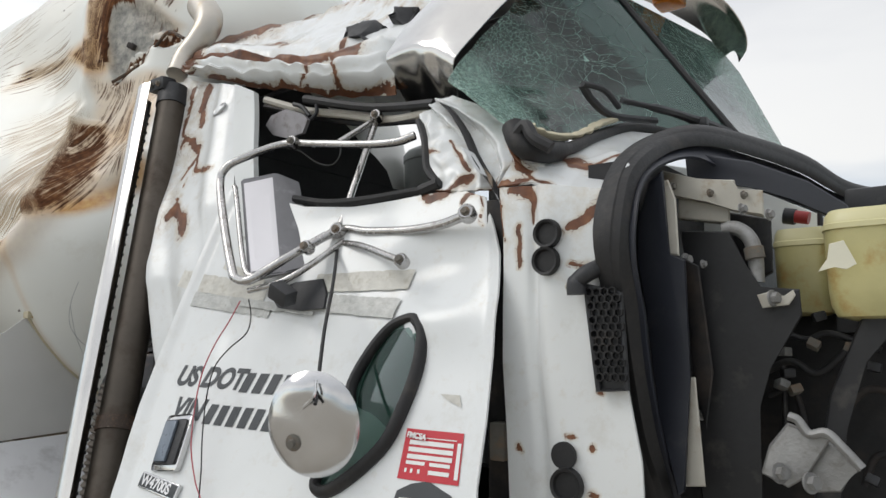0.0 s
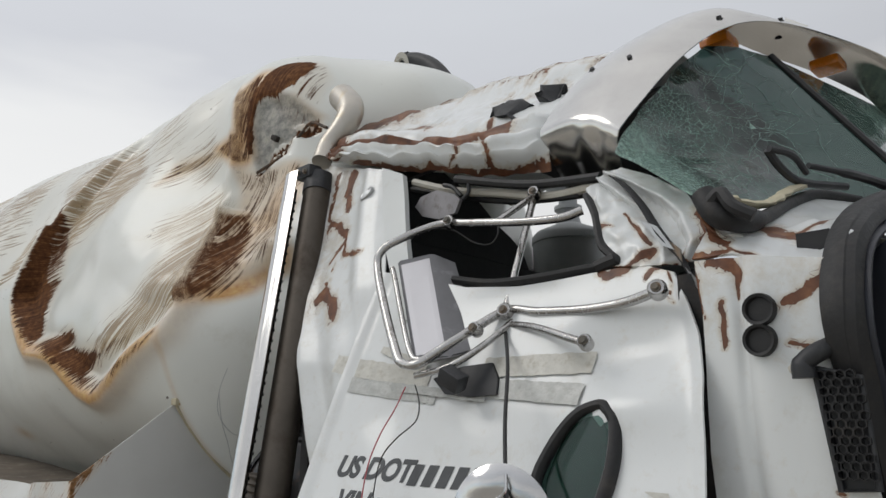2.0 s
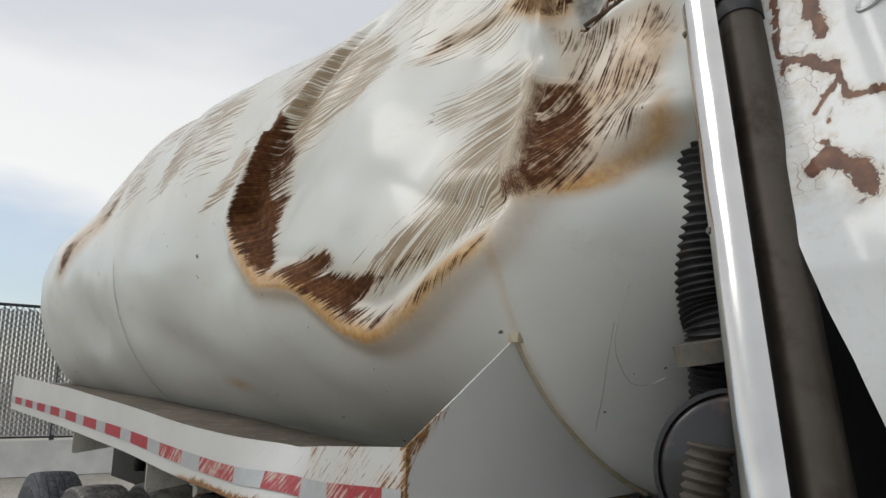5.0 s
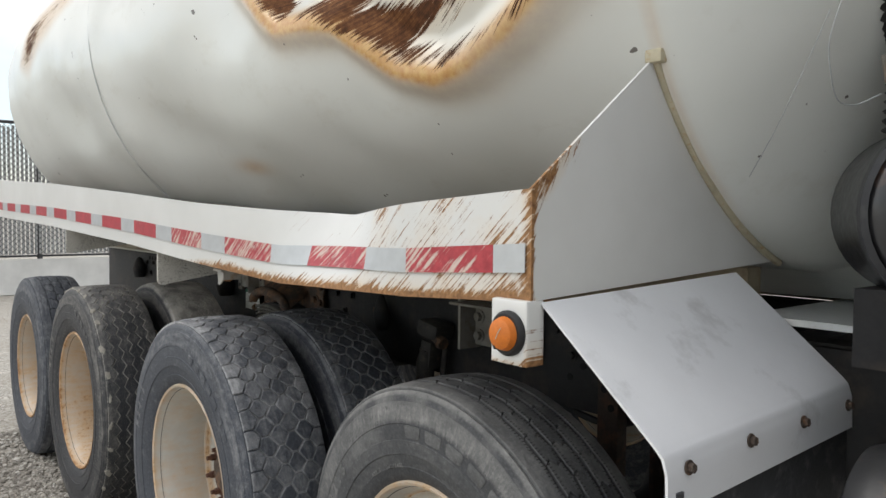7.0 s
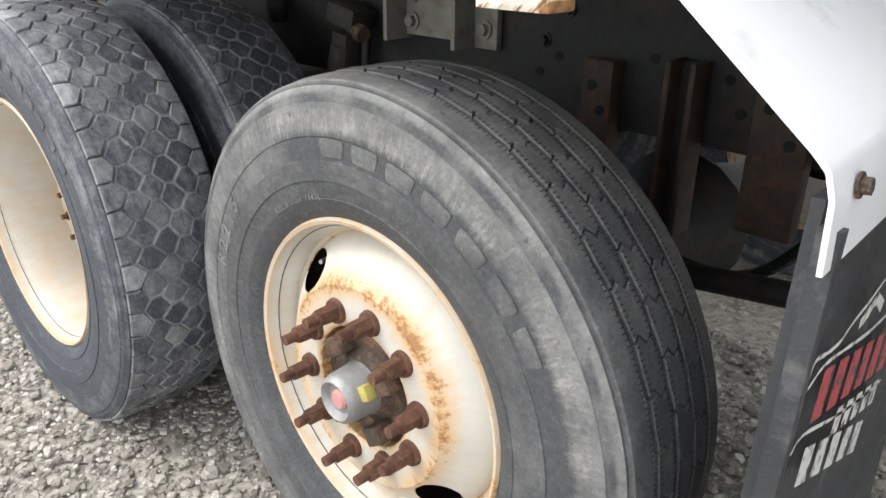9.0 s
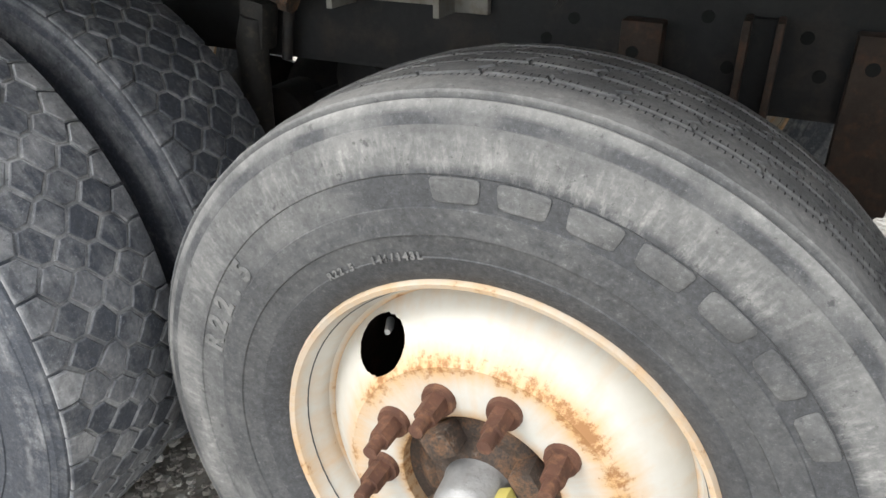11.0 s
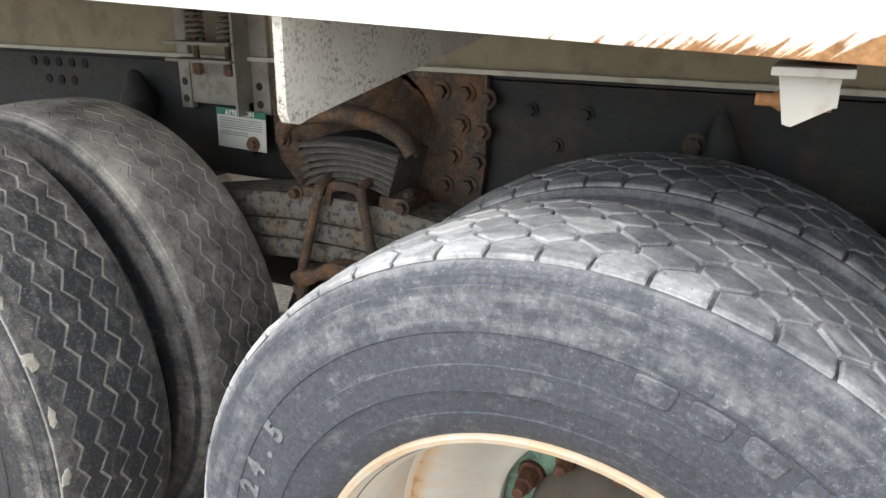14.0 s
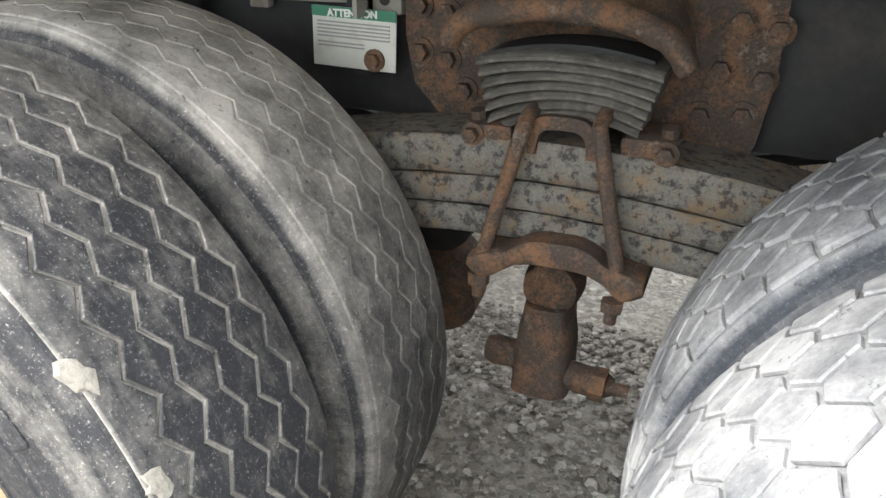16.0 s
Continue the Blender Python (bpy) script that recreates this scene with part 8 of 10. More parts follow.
    part("hinge", boxed(-0.92, -0.86, 1.31, 1.36, 1.22, 1.34, bevel=0.008), M_GREYSTEEL, cab, "door hinge")
    return cab


def green_glass(name, cracked):
    m, nt, b = node_mat(name)
    b.inputs["Base Color"].default_value = (0.10, 0.20, 0.165, 1)
    b.inputs["Roughness"].default_value = 0.04
    b.inputs["IOR"].default_value = 1.45
    b.inputs["Transmission Weight"].default_value = 0.9
    if cracked:
        tc = nt.nodes.new("ShaderNodeTexCoord")
        dist = nt.nodes.new("ShaderNodeTexNoise")
        dist.inputs["Scale"].default_value = 5.0
        nt.links.new(tc.outputs["Object"], dist.inputs["Vector"])
        warp = nt.nodes.new("ShaderNodeMix")
        warp.data_type = "RGBA"
        warp.blend_type = "ADD"
        warp.inputs[0].default_value = 0.12
        nt.links.new(tc.outputs["Object"], warp.inputs[6])
        nt.links.new(dist.outputs["Color"], warp.inputs[7])
        lines = None
        for scale, width, lo in ((5.0, 0.004, 0.02), (11.0, 0.007, 0.12), (26.0, 0.013, 0.20), (60.0, 0.05, 0.36)):
            vo = nt.nodes.new("ShaderNodeTexVoronoi")
            vo.feature = "DISTANCE_TO_EDGE"
            vo.inputs["Scale"].default_value = scale
            nt.links.new(warp.outputs[2], vo.inputs["Vector"])
            line = ramp(nt, vo.outputs["Distance"], [(0.0, 1.0), (width, 0.0)])
            gate = ramp(nt, calc(nt, "ADD", attr(nt, "crack"), calc(nt, "MULTIPLY_ADD", noise_node(nt, 7.0, 4.0), 0.5, -0.25)), [(lo, 0.0), (lo + 0.12, 1.0)])
            k = calc(nt, "MULTIPLY", line, gate)
            lines = k if lines is None else calc(nt, "MAXIMUM", lines, k)
        crush = ramp(nt, attr(nt, "crack"), [(0.36, 0.0), (0.66, 1.0)])
        lines = calc(nt, "MAXIMUM", lines, calc(nt, "MULTIPLY", crush, noise_node(nt, 60.0, 5.0, 0.7)), 0, True)
        nt.links.new(mixc(nt, lines, (0.050, 0.092, 0.082), (0.40, 0.62, 0.53)), b.inputs["Base Color"])
        nt.links.new(calc(nt, "MULTIPLY_ADD", lines, -0.85, 0.85), b.inputs["Transmission Weight"])
        nt.links.new(calc(nt, "MULTIPLY_ADD", lines, 0.4, 0.05), b.inputs["Roughness"])
        bump(nt, b, lines, 0.4, 0.004)
    return m


M_GREENGLASS = green_glass("green_tinted_glass", False)
M_CRACKED = green_glass("shattered_windscreen_glass", True)
M_STEELBLUE = surface("grey_blue_paint", (0.16, 0.19, 0.23), 0.3, 0.3, 0.1, 10)
cab = build_cab()


def rim(p, a, b):
    """1 along the segment from a to b, fading away from it."""
    k = min(1, max(0, (p - a).dot(b - a) / (b - a).length_squared))
    return 1.0 * math.exp(-((p - a.lerp(b, k)).length / 0.24) ** 2)


def build_windscreen():
    ws = thing("windscreen", "shattered green laminated windscreen sagging from its frame", "windscreen", (-0.9, 2.2, 2.1))
    divider = [(-0.612, 2.25, 2.26), (-1.003, 2.25, 2.846)]

    def sag(p, u, v):
        k = 0.03 * noise.noise((p[0] * 4, p[1] * 4, p[2] * 4)) + 0.015 * noise.noise((p[0] * 12, p[1] * 12, p[2] * 12))
        k *= step(0.75, 0.05, u)
        return (p[0] + k, p[1] - 0.5 * k, p[2] - 0.3 * k)
    for name, bottom, top, left, right in (("near_pane", [(-0.902, 1.42, 2.162), (-0.903, 1.7, 2.202), (-0.82, 2, 2.268), (-0.612, 2.25, 2.26)], [(-1.099, 2, 2.822), (-1.047, 2.1, 2.834), (-1.003, 2.25, 2.846)], [(-0.902, 1.42, 2.162), (-1.006, 1.44, 2.247), (-1.136, 1.5, 2.351), (-1.156, 1.7, 2.545), (-1.143, 1.85, 2.697), (-1.099, 2, 2.822)], divider),
                                           ("far_pane", [(-0.612, 2.25, 2.26), (-0.639, 3, 2.356)], [(-1.003, 2.25, 2.846), (-0.879, 2.95, 2.857)], divider, [(-0.639, 3, 2.356), (-0.807, 3, 2.735), (-0.879, 2.95, 2.857)])):
        bm = patch(bottom, top, left, right, 60, 44, sag if name == "near_pane" else lambda p, u, v: tuple(p), 0.006)
        me = link_bm(name, bm, M_CRACKED, 60)
        a, b = Vector([(-1.034, 1.5, 2.306)][0]), Vector([(-1.062, 1.7, 2.5)][0])
        lo, hi = Vector([(-0.932, 1.42, 2.171)][0]), Vector([(-1.121, 1.5, 2.356)][0])
        if name == "near_pane":
            vals = [max(rim(v.co, lo, hi), 0.50 * math.exp(-((v.co - a).length / 0.42) ** 2), 0.50 * math.exp(-((v.co - b).length / 0.50) ** 2), 0.13) for v in me.vertices]
        else:
            vals = [0.34 + 0.30 * step(2.5, 2.9, v.co.y) for v in me.vertices]
        set_attr(me, "crack", vals)
        part(name, me, None, ws, "shattered green glass")
    part("divider", tubed(divider, 0.012, 8), M_SEAL, ws, "black centre strip")
    part("lower_rubber", tubed(smooth_path([(-0.849, 1.36, 2.138), (-0.823, 1.35, 2.091), (-0.788, 1.38, 2.072), (-0.782, 1.5, 2.108), (-0.796, 1.68, 2.18), (-0.799, 1.9, 2.252), (-0.762, 2.1, 2.271)], 5), [0.026] * 8 + [0.022] * 6 + [0.015] * 17, 10), M_SEAL, ws, "loose black windscreen rubber")
    part("rubber_curl", tubed(smooth_path([(-0.831, 1.34, 2.11), (-0.805, 1.34, 2.128), (-0.779, 1.33, 2.093), (-0.744, 1.34, 2.069)], 5), 0.014, 8), M_SEAL, ws)
    part("torn_interlayer", tubed(smooth_path([(-0.829, 1.38, 2.142), (-0.807, 1.44, 2.128), (-0.798, 1.56, 2.153), (-0.796, 1.68, 2.209), (-0.791, 1.78, 2.247)], 5), [0.008 + 0.014 * abs(math.sin(k * 1.7)) for k in range(21)], 8, True, 0.5), M_CREAM, ws, "crumpled cream plastic interlayer")
    wiper = thing("wiper", "black wiper arm and blade lying on the windscreen", "wiper", (-0.7, 1.8, 2.2))
    part("arm", tubed(smooth_path([(-0.777, 1.78, 2.293), (-0.733, 1.9, 2.294), (-0.701, 2.05, 2.299), (-0.607, 2.35, 2.275)], 5), [0.008] * 5 + [0.012] * 6 + [0.016] * 5, 8), M_BLACK, wiper)
    part("blade", tubed(smooth_path([(-0.81, 1.62, 2.298), (-0.8, 1.66, 2.263), (-0.784, 1.74, 2.243), (-0.734, 1.9, 2.258)], 5), 0.010, 8), M_BLACK, wiper)
    part("blade_frame", tubed(smooth_path([(-0.802, 1.61, 2.296), (-0.778, 1.68, 2.293), (-0.777, 1.76, 2.27)], 5), 0.008, 8), M_BLACK, wiper)
    part("joint", boxed(-0.02, 0.02, -0.014, 0.014, -0.012, 0.012, Matrix.Translation([(-0.678, 2.1, 2.292)][0]), 0.004), M_BLACK, wiper)


M_CREAM = surface("cream_plastic", (0.55, 0.50, 0.36), 0.6, 0, 0.2, 20)
build_windscreen()


def build_mirrors():
    mirror = thing("side_mirror", "bent chrome mirror bracket with a grey rectangular mirror", "mirror", (-1.5, 1.25, 1.9))
    part("bracket_tube", tubed(smooth_path([(-1.212, 1.46, 2.202), (-1.262, 1.44, 2.188), (-1.366, 1.42, 2.194), (-1.522, 1.4, 2.217), (-1.642, 1.38, 2.231), (-1.703, 1.29, 2.182), (-1.737, 1.255, 2.148), (-1.734, 1.24, 2.097), (-1.647, 1.195, 1.971), (-1.549, 1.15, 1.849), (-1.519, 1.142, 1.822), (-1.468, 1.14, 1.814), (-1.442, 1.17, 1.838), (-1.399, 1.22, 1.881), (-1.355, 1.33, 1.949), (-1.261, 1.335, 1.938), (-1.133, 1.335, 1.929), (-1.027, 1.33, 1.932), (-0.944, 1.32, 1.946)], 5), 0.0115, 12), M_STRUT, mirror)
    part("inner_tube", tubed(smooth_path([(-1.697, 1.26, 2.095), (-1.675, 1.25, 2.067), (-1.52, 1.165, 1.856), (-1.472, 1.16, 1.825)], 5), 0.007, 10), M_STRUT, mirror)
    part("strut", tubed([(-1.429, 1.55, 2.313), (-1.365, 1.34, 1.951)], 0.010, 10), M_STRUT, mirror)
    part("strut", tubed([(-1.429, 1.55, 2.31), (-1.442, 1.41, 2.211)], 0.009, 10), M_STRUT, mirror)
    part("lower_arm", tubed(smooth_path([(-1.354, 1.33, 1.917), (-1.246, 1.3, 1.897), (-1.128, 1.27, 1.86), (-1.075, 1.26, 1.844)], 5), 0.009, 10), M_STRUT, mirror)
    part("lower_arm", tubed(smooth_path([(-1.492, 1.16, 1.791), (-1.403, 1.19, 1.812), (-1.35, 1.25, 1.863), (-1.334, 1.33, 1.922)], 5), 0.008, 10), M_STRUT, mirror)
    for c, r in zip([(-0.94, 1.315, 1.945), (-1.077, 1.255, 1.844), (-1.35, 1.325, 1.945), (-1.37, 1.24, 1.895), (-1.42, 1.54, 2.309), (-1.599, 1.385, 2.228)], (0.020, 0.016, 0.020, 0.016, 0.018, 0.018)):
        j = part("joint", lathe(bmesh.new(), [(0, -0.02), (r * 0.8, -0.02), (r, -0.014), (r, 0.008), (0, 0.008)], 18, pose(*c, -15, 0, 20)), M_STRUT, mirror)
        part("bolt", bolt(bmesh.new(), Vector(c) + Vector((0.006, -0.019, 0.004)), (0.3, -0.9, 0.2), 0.007, 0.007), M_GREYSTEEL, j)
    f = [Vector(v) for v in [(-1.702, 1.28, 2.119), (-1.645, 1.36, 2.149), (-1.45, 1.235, 1.837), (-1.498, 1.16, 1.823)]]
    g = [v + d for v, d in zip([Vector(v) for v in [(-1.727, 1.33, 2.124), (-1.618, 1.43, 2.127), (-1.41, 1.31, 1.861), (-1.543, 1.22, 1.818)]], [Vector((0, 0, 0))] * 4)]
    bm = bmesh.new()
    vf, vg = [bm.verts.new(v) for v in f], [bm.verts.new(v) for v in g]
    bm.faces.new(vf)
    bm.faces.new(vg[::-1])
    for k in range(4):
        bm.faces.new((vf[k], vg[k], vg[(k + 1) % 4], vf[(k + 1) % 4]))
    bmesh.ops.bevel(bm, geom=list(bm.edges), offset=0.006, segments=2, affect="EDGES")
    part("mirror_head", bm, M_MIRRORGREY, mirror, "brushed steel mirror housing")
    c = sum(f, Vector()) / 4
    part("cover_plate", plate(bmesh.new(), [(0.12, 0.06), (0.90, 0.06), (0.90, 0.95), (0.12, 0.95)], lambda u, v, d: tuple((1 - v) * ((1 - u) * f[0] + u * f[1]) + v * ((1 - u) * f[3] + u * f[2]) + Vector((-0.4, -0.9, 0.1)) * (0.002 - d)), 0.004), M_MIRRORFACE, mirror, "polished cover plate")
    part("broken_motor", boxed(-0.03, 0.03, -0.02, 0.02, -0.02, 0.02, Matrix.Translation([(-1.378, 1.17, 1.78)][0]) @ pose(0, 0, 0, 20, 30, 10), 0.006), M_BLACK, mirror, "broken black mirror motor")
    flap = [(-1.87, 1.5, 2.357), (-1.844, 1.5, 2.384), (-1.773, 1.52, 2.392), (-1.696, 1.53, 2.362), (-1.673, 1.53, 2.339), (-1.693, 1.51, 2.302), (-1.761, 1.49, 2.295), (-1.834, 1.49, 2.319)]
    part("inner_sun_flap", plate(bmesh.new(), [(x, z) for x, y, z in flap], lambda u, v, d: (u, 1.50 + d, v), 0.012), M_SUNFLAP, mirror, "small grey rounded plate")
    part("flap_arm", tubed(smooth_path([(-1.76, 1.52, 2.41), (-1.72, 1.52, 2.393), (-1.685, 1.52, 2.357)], 4), 0.007, 8), M_BLACK, mirror)
    part("flap_arm", tubed(smooth_path([(-1.656, 1.52, 2.389), (-1.655, 1.52, 2.362), (-1.68, 1.52, 2.345)], 4), 0.006, 8), M_BLACK, mirror)
    # convex mirror on its long rod
    round_m = thing("convex_mirror", "dented round chrome convex mirror hanging on a thin rod", "mirror", (-1.2, 1.07, 1.45))
    c = Vector([(-1.141, 1.055, 1.501)][0])
    m = Matrix.Translation(c) @ pose(0, 0, 0, 8, 0, 28) @ Matrix.Diagonal((0.93, 1, 1.05, 1))
    bm = lathe(bmesh.new(), [(0.0, -0.022), (0.03, -0.021), (0.06, -0.016), (0.085, -0.008), (0.098, 0.0), (0.104, 0.006), (0.102, 0.014), (0.0, 0.03)], 48)
    for v in bm.verts:
        v.co.y += 0.010 * noise.noise(v.co * 17 + Vector((3, 0, 0))) * (v.co.y < 0) + 0.010 * blob((v.co.x, v.co.z), (0.0, 0.035), (0.03, 0.02))
    bmesh.ops.transform(bm, matrix=m, verts=bm.verts)
    part("bowl", bm, M_CHROME, round_m)
    part("stud", lathe(bmesh.new(), [(0, -0.034), (0.007, -0.034), (0.008, -0.022), (0.016, -0.020), (0.018, -0.015), (0, -0.014)], 18, m @ pose(-0.038, 0, -0.03)), M_GREYSTEEL, round_m)
    part("rod", tubed(smooth_path([(-1.358, 1.33, 1.917), (-1.259, 1.22, 1.805), (-1.2, 1.14, 1.698), (-1.155, 1.085, 1.615), (-1.102, 1.025, 1.546)], 5), 0.0042, 8), M_SEAL, round_m, "thin black rod")
    part("rod_clip", tubed(smooth_path([c + Vector((0.03, -0.02, 0.09)), c + Vector((0.035, -0.03, 0.06)), c + Vector((0.005, -0.03, 0.036))], 5), 0.003, 6), M_CHROME, round_m)
    for nm, pts, mat, lab in (("red_wire", [(-1.524, 1.16, 1.767), (-1.526, 1.13, 1.715), (-1.551, 1.11, 1.66), (-1.568, 1.09, 1.593), (-1.571, 1.075, 1.513), (-1.558, 1.06, 1.424), (-1.523, 1.05, 1.352), (-1.485, 1.04, 1.318)], M_REDWIRE, "thin red wire dangling from the broken mirror"), ("black_wire", [(-1.491, 1.16, 1.77), (-1.455, 1.14, 1.728), (-1.444, 1.12, 1.687), (-1.495, 1.11, 1.65), (-1.534, 1.1, 1.607), (-1.54, 1.085, 1.54), (-1.53, 1.07, 1.451), (-1.508, 1.055, 1.378), (-1.491, 1.04, 1.317)], M_SEAL, "thin black wire dangling from the broken mirror")):
        part("strand", tubed(smooth_path(pts, 6), 0.0016, 6), mat, thing(nm, lab, "wire", (-1.6, 1.1, 1.4)))
    part("strand", tubed(smooth_path([(-1.654, 1.39, 2.225), (-1.614, 1.42, 2.215), (-1.564, 1.44, 2.178), (-1.516, 1.45, 2.164), (-1.492, 1.46, 2.184), (-1.496, 1.47, 2.216)], 6), 0.0025, 6), M_SEAL, thing("cable_loop", "grey cable loop hanging in the broken window", "wire", (-1.5, 1.4, 2.2)))


M_MIRRORGREY = surface("dull_mirror_housing", (0.20, 0.20, 0.21), 0.45, 0.5, 0.2, 8, 0.2, (0.32, 0.32, 0.33), 0.3, 100, 0.1)
M_STRUT = surface("tarnished_chrome", (0.50, 0.49, 0.48), 0.24, 1.0, 0.25, 9, 0.3, (0.22, 0.20, 0.18), 0.35, 90, 0.1)
M_MIRRORFACE = surface("scuffed_steel_face", (0.70, 0.69, 0.71), 0.34, 0.75, 0.08, 3, 0.10, None, 0, 12, 0.02)
M_SUNFLAP = surface("dull_grey_alloy", (0.27, 0.26, 0.27), 0.5, 0.35, 0.2, 14, 0.3, (0.14, 0.12, 0.11), 0.35, 90, 0.1)
M_REDWIRE = surface("red_wire", (0.45, 0.10, 0.12), 0.5)
build_mirrors()


def build_exhaust():
    ex = thing("exhaust_stack", "leaning exhaust stack with a polished perforated heat shield", "exhaust", (-2.2, 1.2, 1.0))
    a, b = Vector((-2.21, 1.16, 1.51)), Vector((-2.46, 1.44, 2.53))
    d = (b - a).normalized()
    low, top = a - d * 0.62, b + d * 0.05
    side = Vector((0.062, 0.055, 0.0))
    q = Vector((0, 0, 1)).rotation_difference(d).to_matrix().to_4x4()
    part("pipe", tubed([low + side, top + side], 0.052, 24), M_PIPE, ex, "brown heat-stained pipe")

    def shell(i, j):
        ang = radians(158 + 156 * j / 15)
        p = low.lerp(top, i / 40)
        rim = 0.005 if (j in (0, 15)) else 0.0012 * noise.noise((i * 0.35, j * 0.4, 2.0))
        return p + q.to_3x3() @ Vector(((0.058 + rim) * math.cos(ang) + 0.01, (0.058 + rim) * math.sin(ang) + 0.01, 0))
    sh = part("heat_shield", sheet(bmesh.new(), shell, range(41), range(16), 0.003), M_VISOR, ex, "polished steel heat shield")
    slots = bmesh.new()
    for k in range(44):
        p = Vector(shell(0, 0)).lerp(Vector(shell(40, 0)), 0.02 + k / 45.5)
        box(slots, -0.006, 0.006, -0.003, 0.003, -0.005, 0.005, Matrix.Translation(p + Vector((-0.004, 0.0, 0))), 0.0)
    part("edge_slots", slots, M_BLACK, sh, "row of dark edge slots", kind="stuff")
    for k in (0.15, 0.64, 0.955):
        part("screw", bolt(bmesh.new(), shell(int(40 * k), 6), (-0.4, -0.9, 0.1), 0.007, 0.006), M_GREYSTEEL, ex)
    part("clamp", tubed([top + side - d * 0.07, top + side + d * 0.01], 0.056, 24), M_BLACK, ex, "black band clamp")
    part("clamp_bracket", boxed(-0.045, 0.045, -0.03, 0.03, -0.026, 0.026, Matrix.Translation(top + side * 0.7 + Vector((0.0, -0.02, 0.022))), 0.012), M_BLACK, ex)
    for dx in (-0.02, 0.02):
        part("clamp_bolt", bolt(bmesh.new(), top + side * 0.7 + Vector((dx, -0.05, 0.02)), (0, -1, 0), 0.008, 0.008), M_GREYSTEEL, ex)
    part("strap", tubed([low.lerp(top, 0.30) + side - d * 0.02, low.lerp(top, 0.30) + side + d * 0.02], 0.057, 24), M_RUST, ex, "rusty strap")
    tip = smooth_path([(-2.42, 1.52, 2.654), (-2.438, 1.56, 2.734), (-2.416, 1.6, 2.805), (-2.403, 1.63, 2.867), (-2.439, 1.66, 2.936), (-2.532, 1.69, 3.014)], 6)
    part("elbow", tubed(tip, [0.038 + 0.020 * step(0, 1, k / (len(tip) - 1)) for k in range(len(tip))], 24), M_TIP, ex, "tarnished curved exhaust tip")
    part("torn_strip", tubed(smooth_path([(-2.509, 1.6, 2.846), (-2.648, 1.62, 2.915), (-2.738, 1.62, 2.878), (-2.842, 1.6, 2.807), (-2.941, 1.55, 2.746)], 5), 0.007, 6), M_RUST, ex, "thin torn steel strip")


M_PIPE = surface("heat_stained_pipe", (0.10, 0.085, 0.07), 0.5, 0.6, 0.3, 4, 0.2, (0.05, 0.035, 0.025), 0.4)
M_TIP = surface("tarnished_steel", (0.50, 0.47, 0.42), 0.38, 0.8, 0.15, 6, 0.2, (0.5, 0.42, 0.3), 0.4)
build_exhaust()


def build_air_cleaner():
    c = thing("air_cleaner", "grey round air cleaner standing behind the cab", "air cleaner", (-2.48, 3.2, 1.5))
    m = pose(-2.48, 3.2, 2.62, -90, 0, 0)
    part("canister", lathe(bmesh.new(), [(0, 0.45), (0.19, 0.45), (0.195, 0.42), (0.195, -0.02), (0.201, -0.025), (0.201, -0.06), (0.18, -0.085), (0.07, -0.135), (0.06, -0.17), (0.06, -0.21), (0.075, -0.215), (0.075, -0.235), (0.0, -0.24)], 32, m), M_GREYCAN, c)
    part("cap", lathe(bmesh.new(), [(0.05, -0.24), (0.05, -0.30), (0.10, -0.31), (0.12, -0.34), (0.10, -0.40), (0.0, -0.42)], 32, m), M_GREYCAN, c)
    part("bracket", boxed(-2.52, -2.44, 3.16, 3.24, 1.2, 2.2), M_FRAME, c)


M_GREYCAN = surface("grey_painted_canister", (0.40, 0.415, 0.42), 0.5, 0, 0.15, 6)
build_air_cleaner()

# ---- engine bay ----
M_NAVY = surface("navy_black_panel", (0.022, 0.025, 0.035), 0.45, 0, 0.2, 6, 0.2, (0.05, 0.05, 0.055), 0.2)
M_SEMI = surface("semi_gloss_black_steel", (0.016, 0.0165, 0.018), 0.55, 0, 0.25, 6, 0.2, (0.06, 0.055, 0.05), 0.25)
M_RESERVOIR = surface("yellowed_reservoir_plastic", (0.50, 0.46, 0.22), 0.35, 0, 0.2, 7, 0.15, (0.42, 0.25, 0.07), 0.42, 40, 0.08)
M_RESLID = surface("pale_yellow_plastic", (0.64, 0.60, 0.34), 0.35, 0, 0.1, 5, 0.1, None, 0, 40, 0.05)
M_RESWHITE = surface("bleached_plastic", (0.70, 0.68, 0.55), 0.4, 0, 0.1, 8)
M_SEALBROWN = surface("scuffed_seal_edge", (0.11, 0.085, 0.066), 0.6, 0, 0.35, 12, 0.3, (0.03, 0.03, 0.03), 0.4)
M_REDCAP = surface("red_cap", (0.35, 0.03, 0.03), 0.4)


def flat(name, pts, mat, parent, thick=0.01, label="", axis=(0.25, -0.97, 0)):
    """A plate through points in space, thickened along an axis."""
    bm = bmesh.new()
    f = [bm.verts.new(p) for p in pts]
    b = [bm.verts.new(Vector(p) - Vector(axis) * thick) for p in pts]
    n = len(f)
    bm.faces.new(f)
    bm.faces.new(b[::-1])
    for i in range(n):
        bm.faces.new((f[i], b[i], b[(i + 1) % n], f[(i + 1) % n]))
    bmesh.ops.bevel(bm, geom=[e for e in bm.edges if abs((e.verts[0].co - e.verts[1].co).normalized().dot(Vector(axis))) < 0.5], offset=min(0.003, thick * 0.3), segments=1, affect="EDGES")
    return part(name, bm, mat, parent, label)


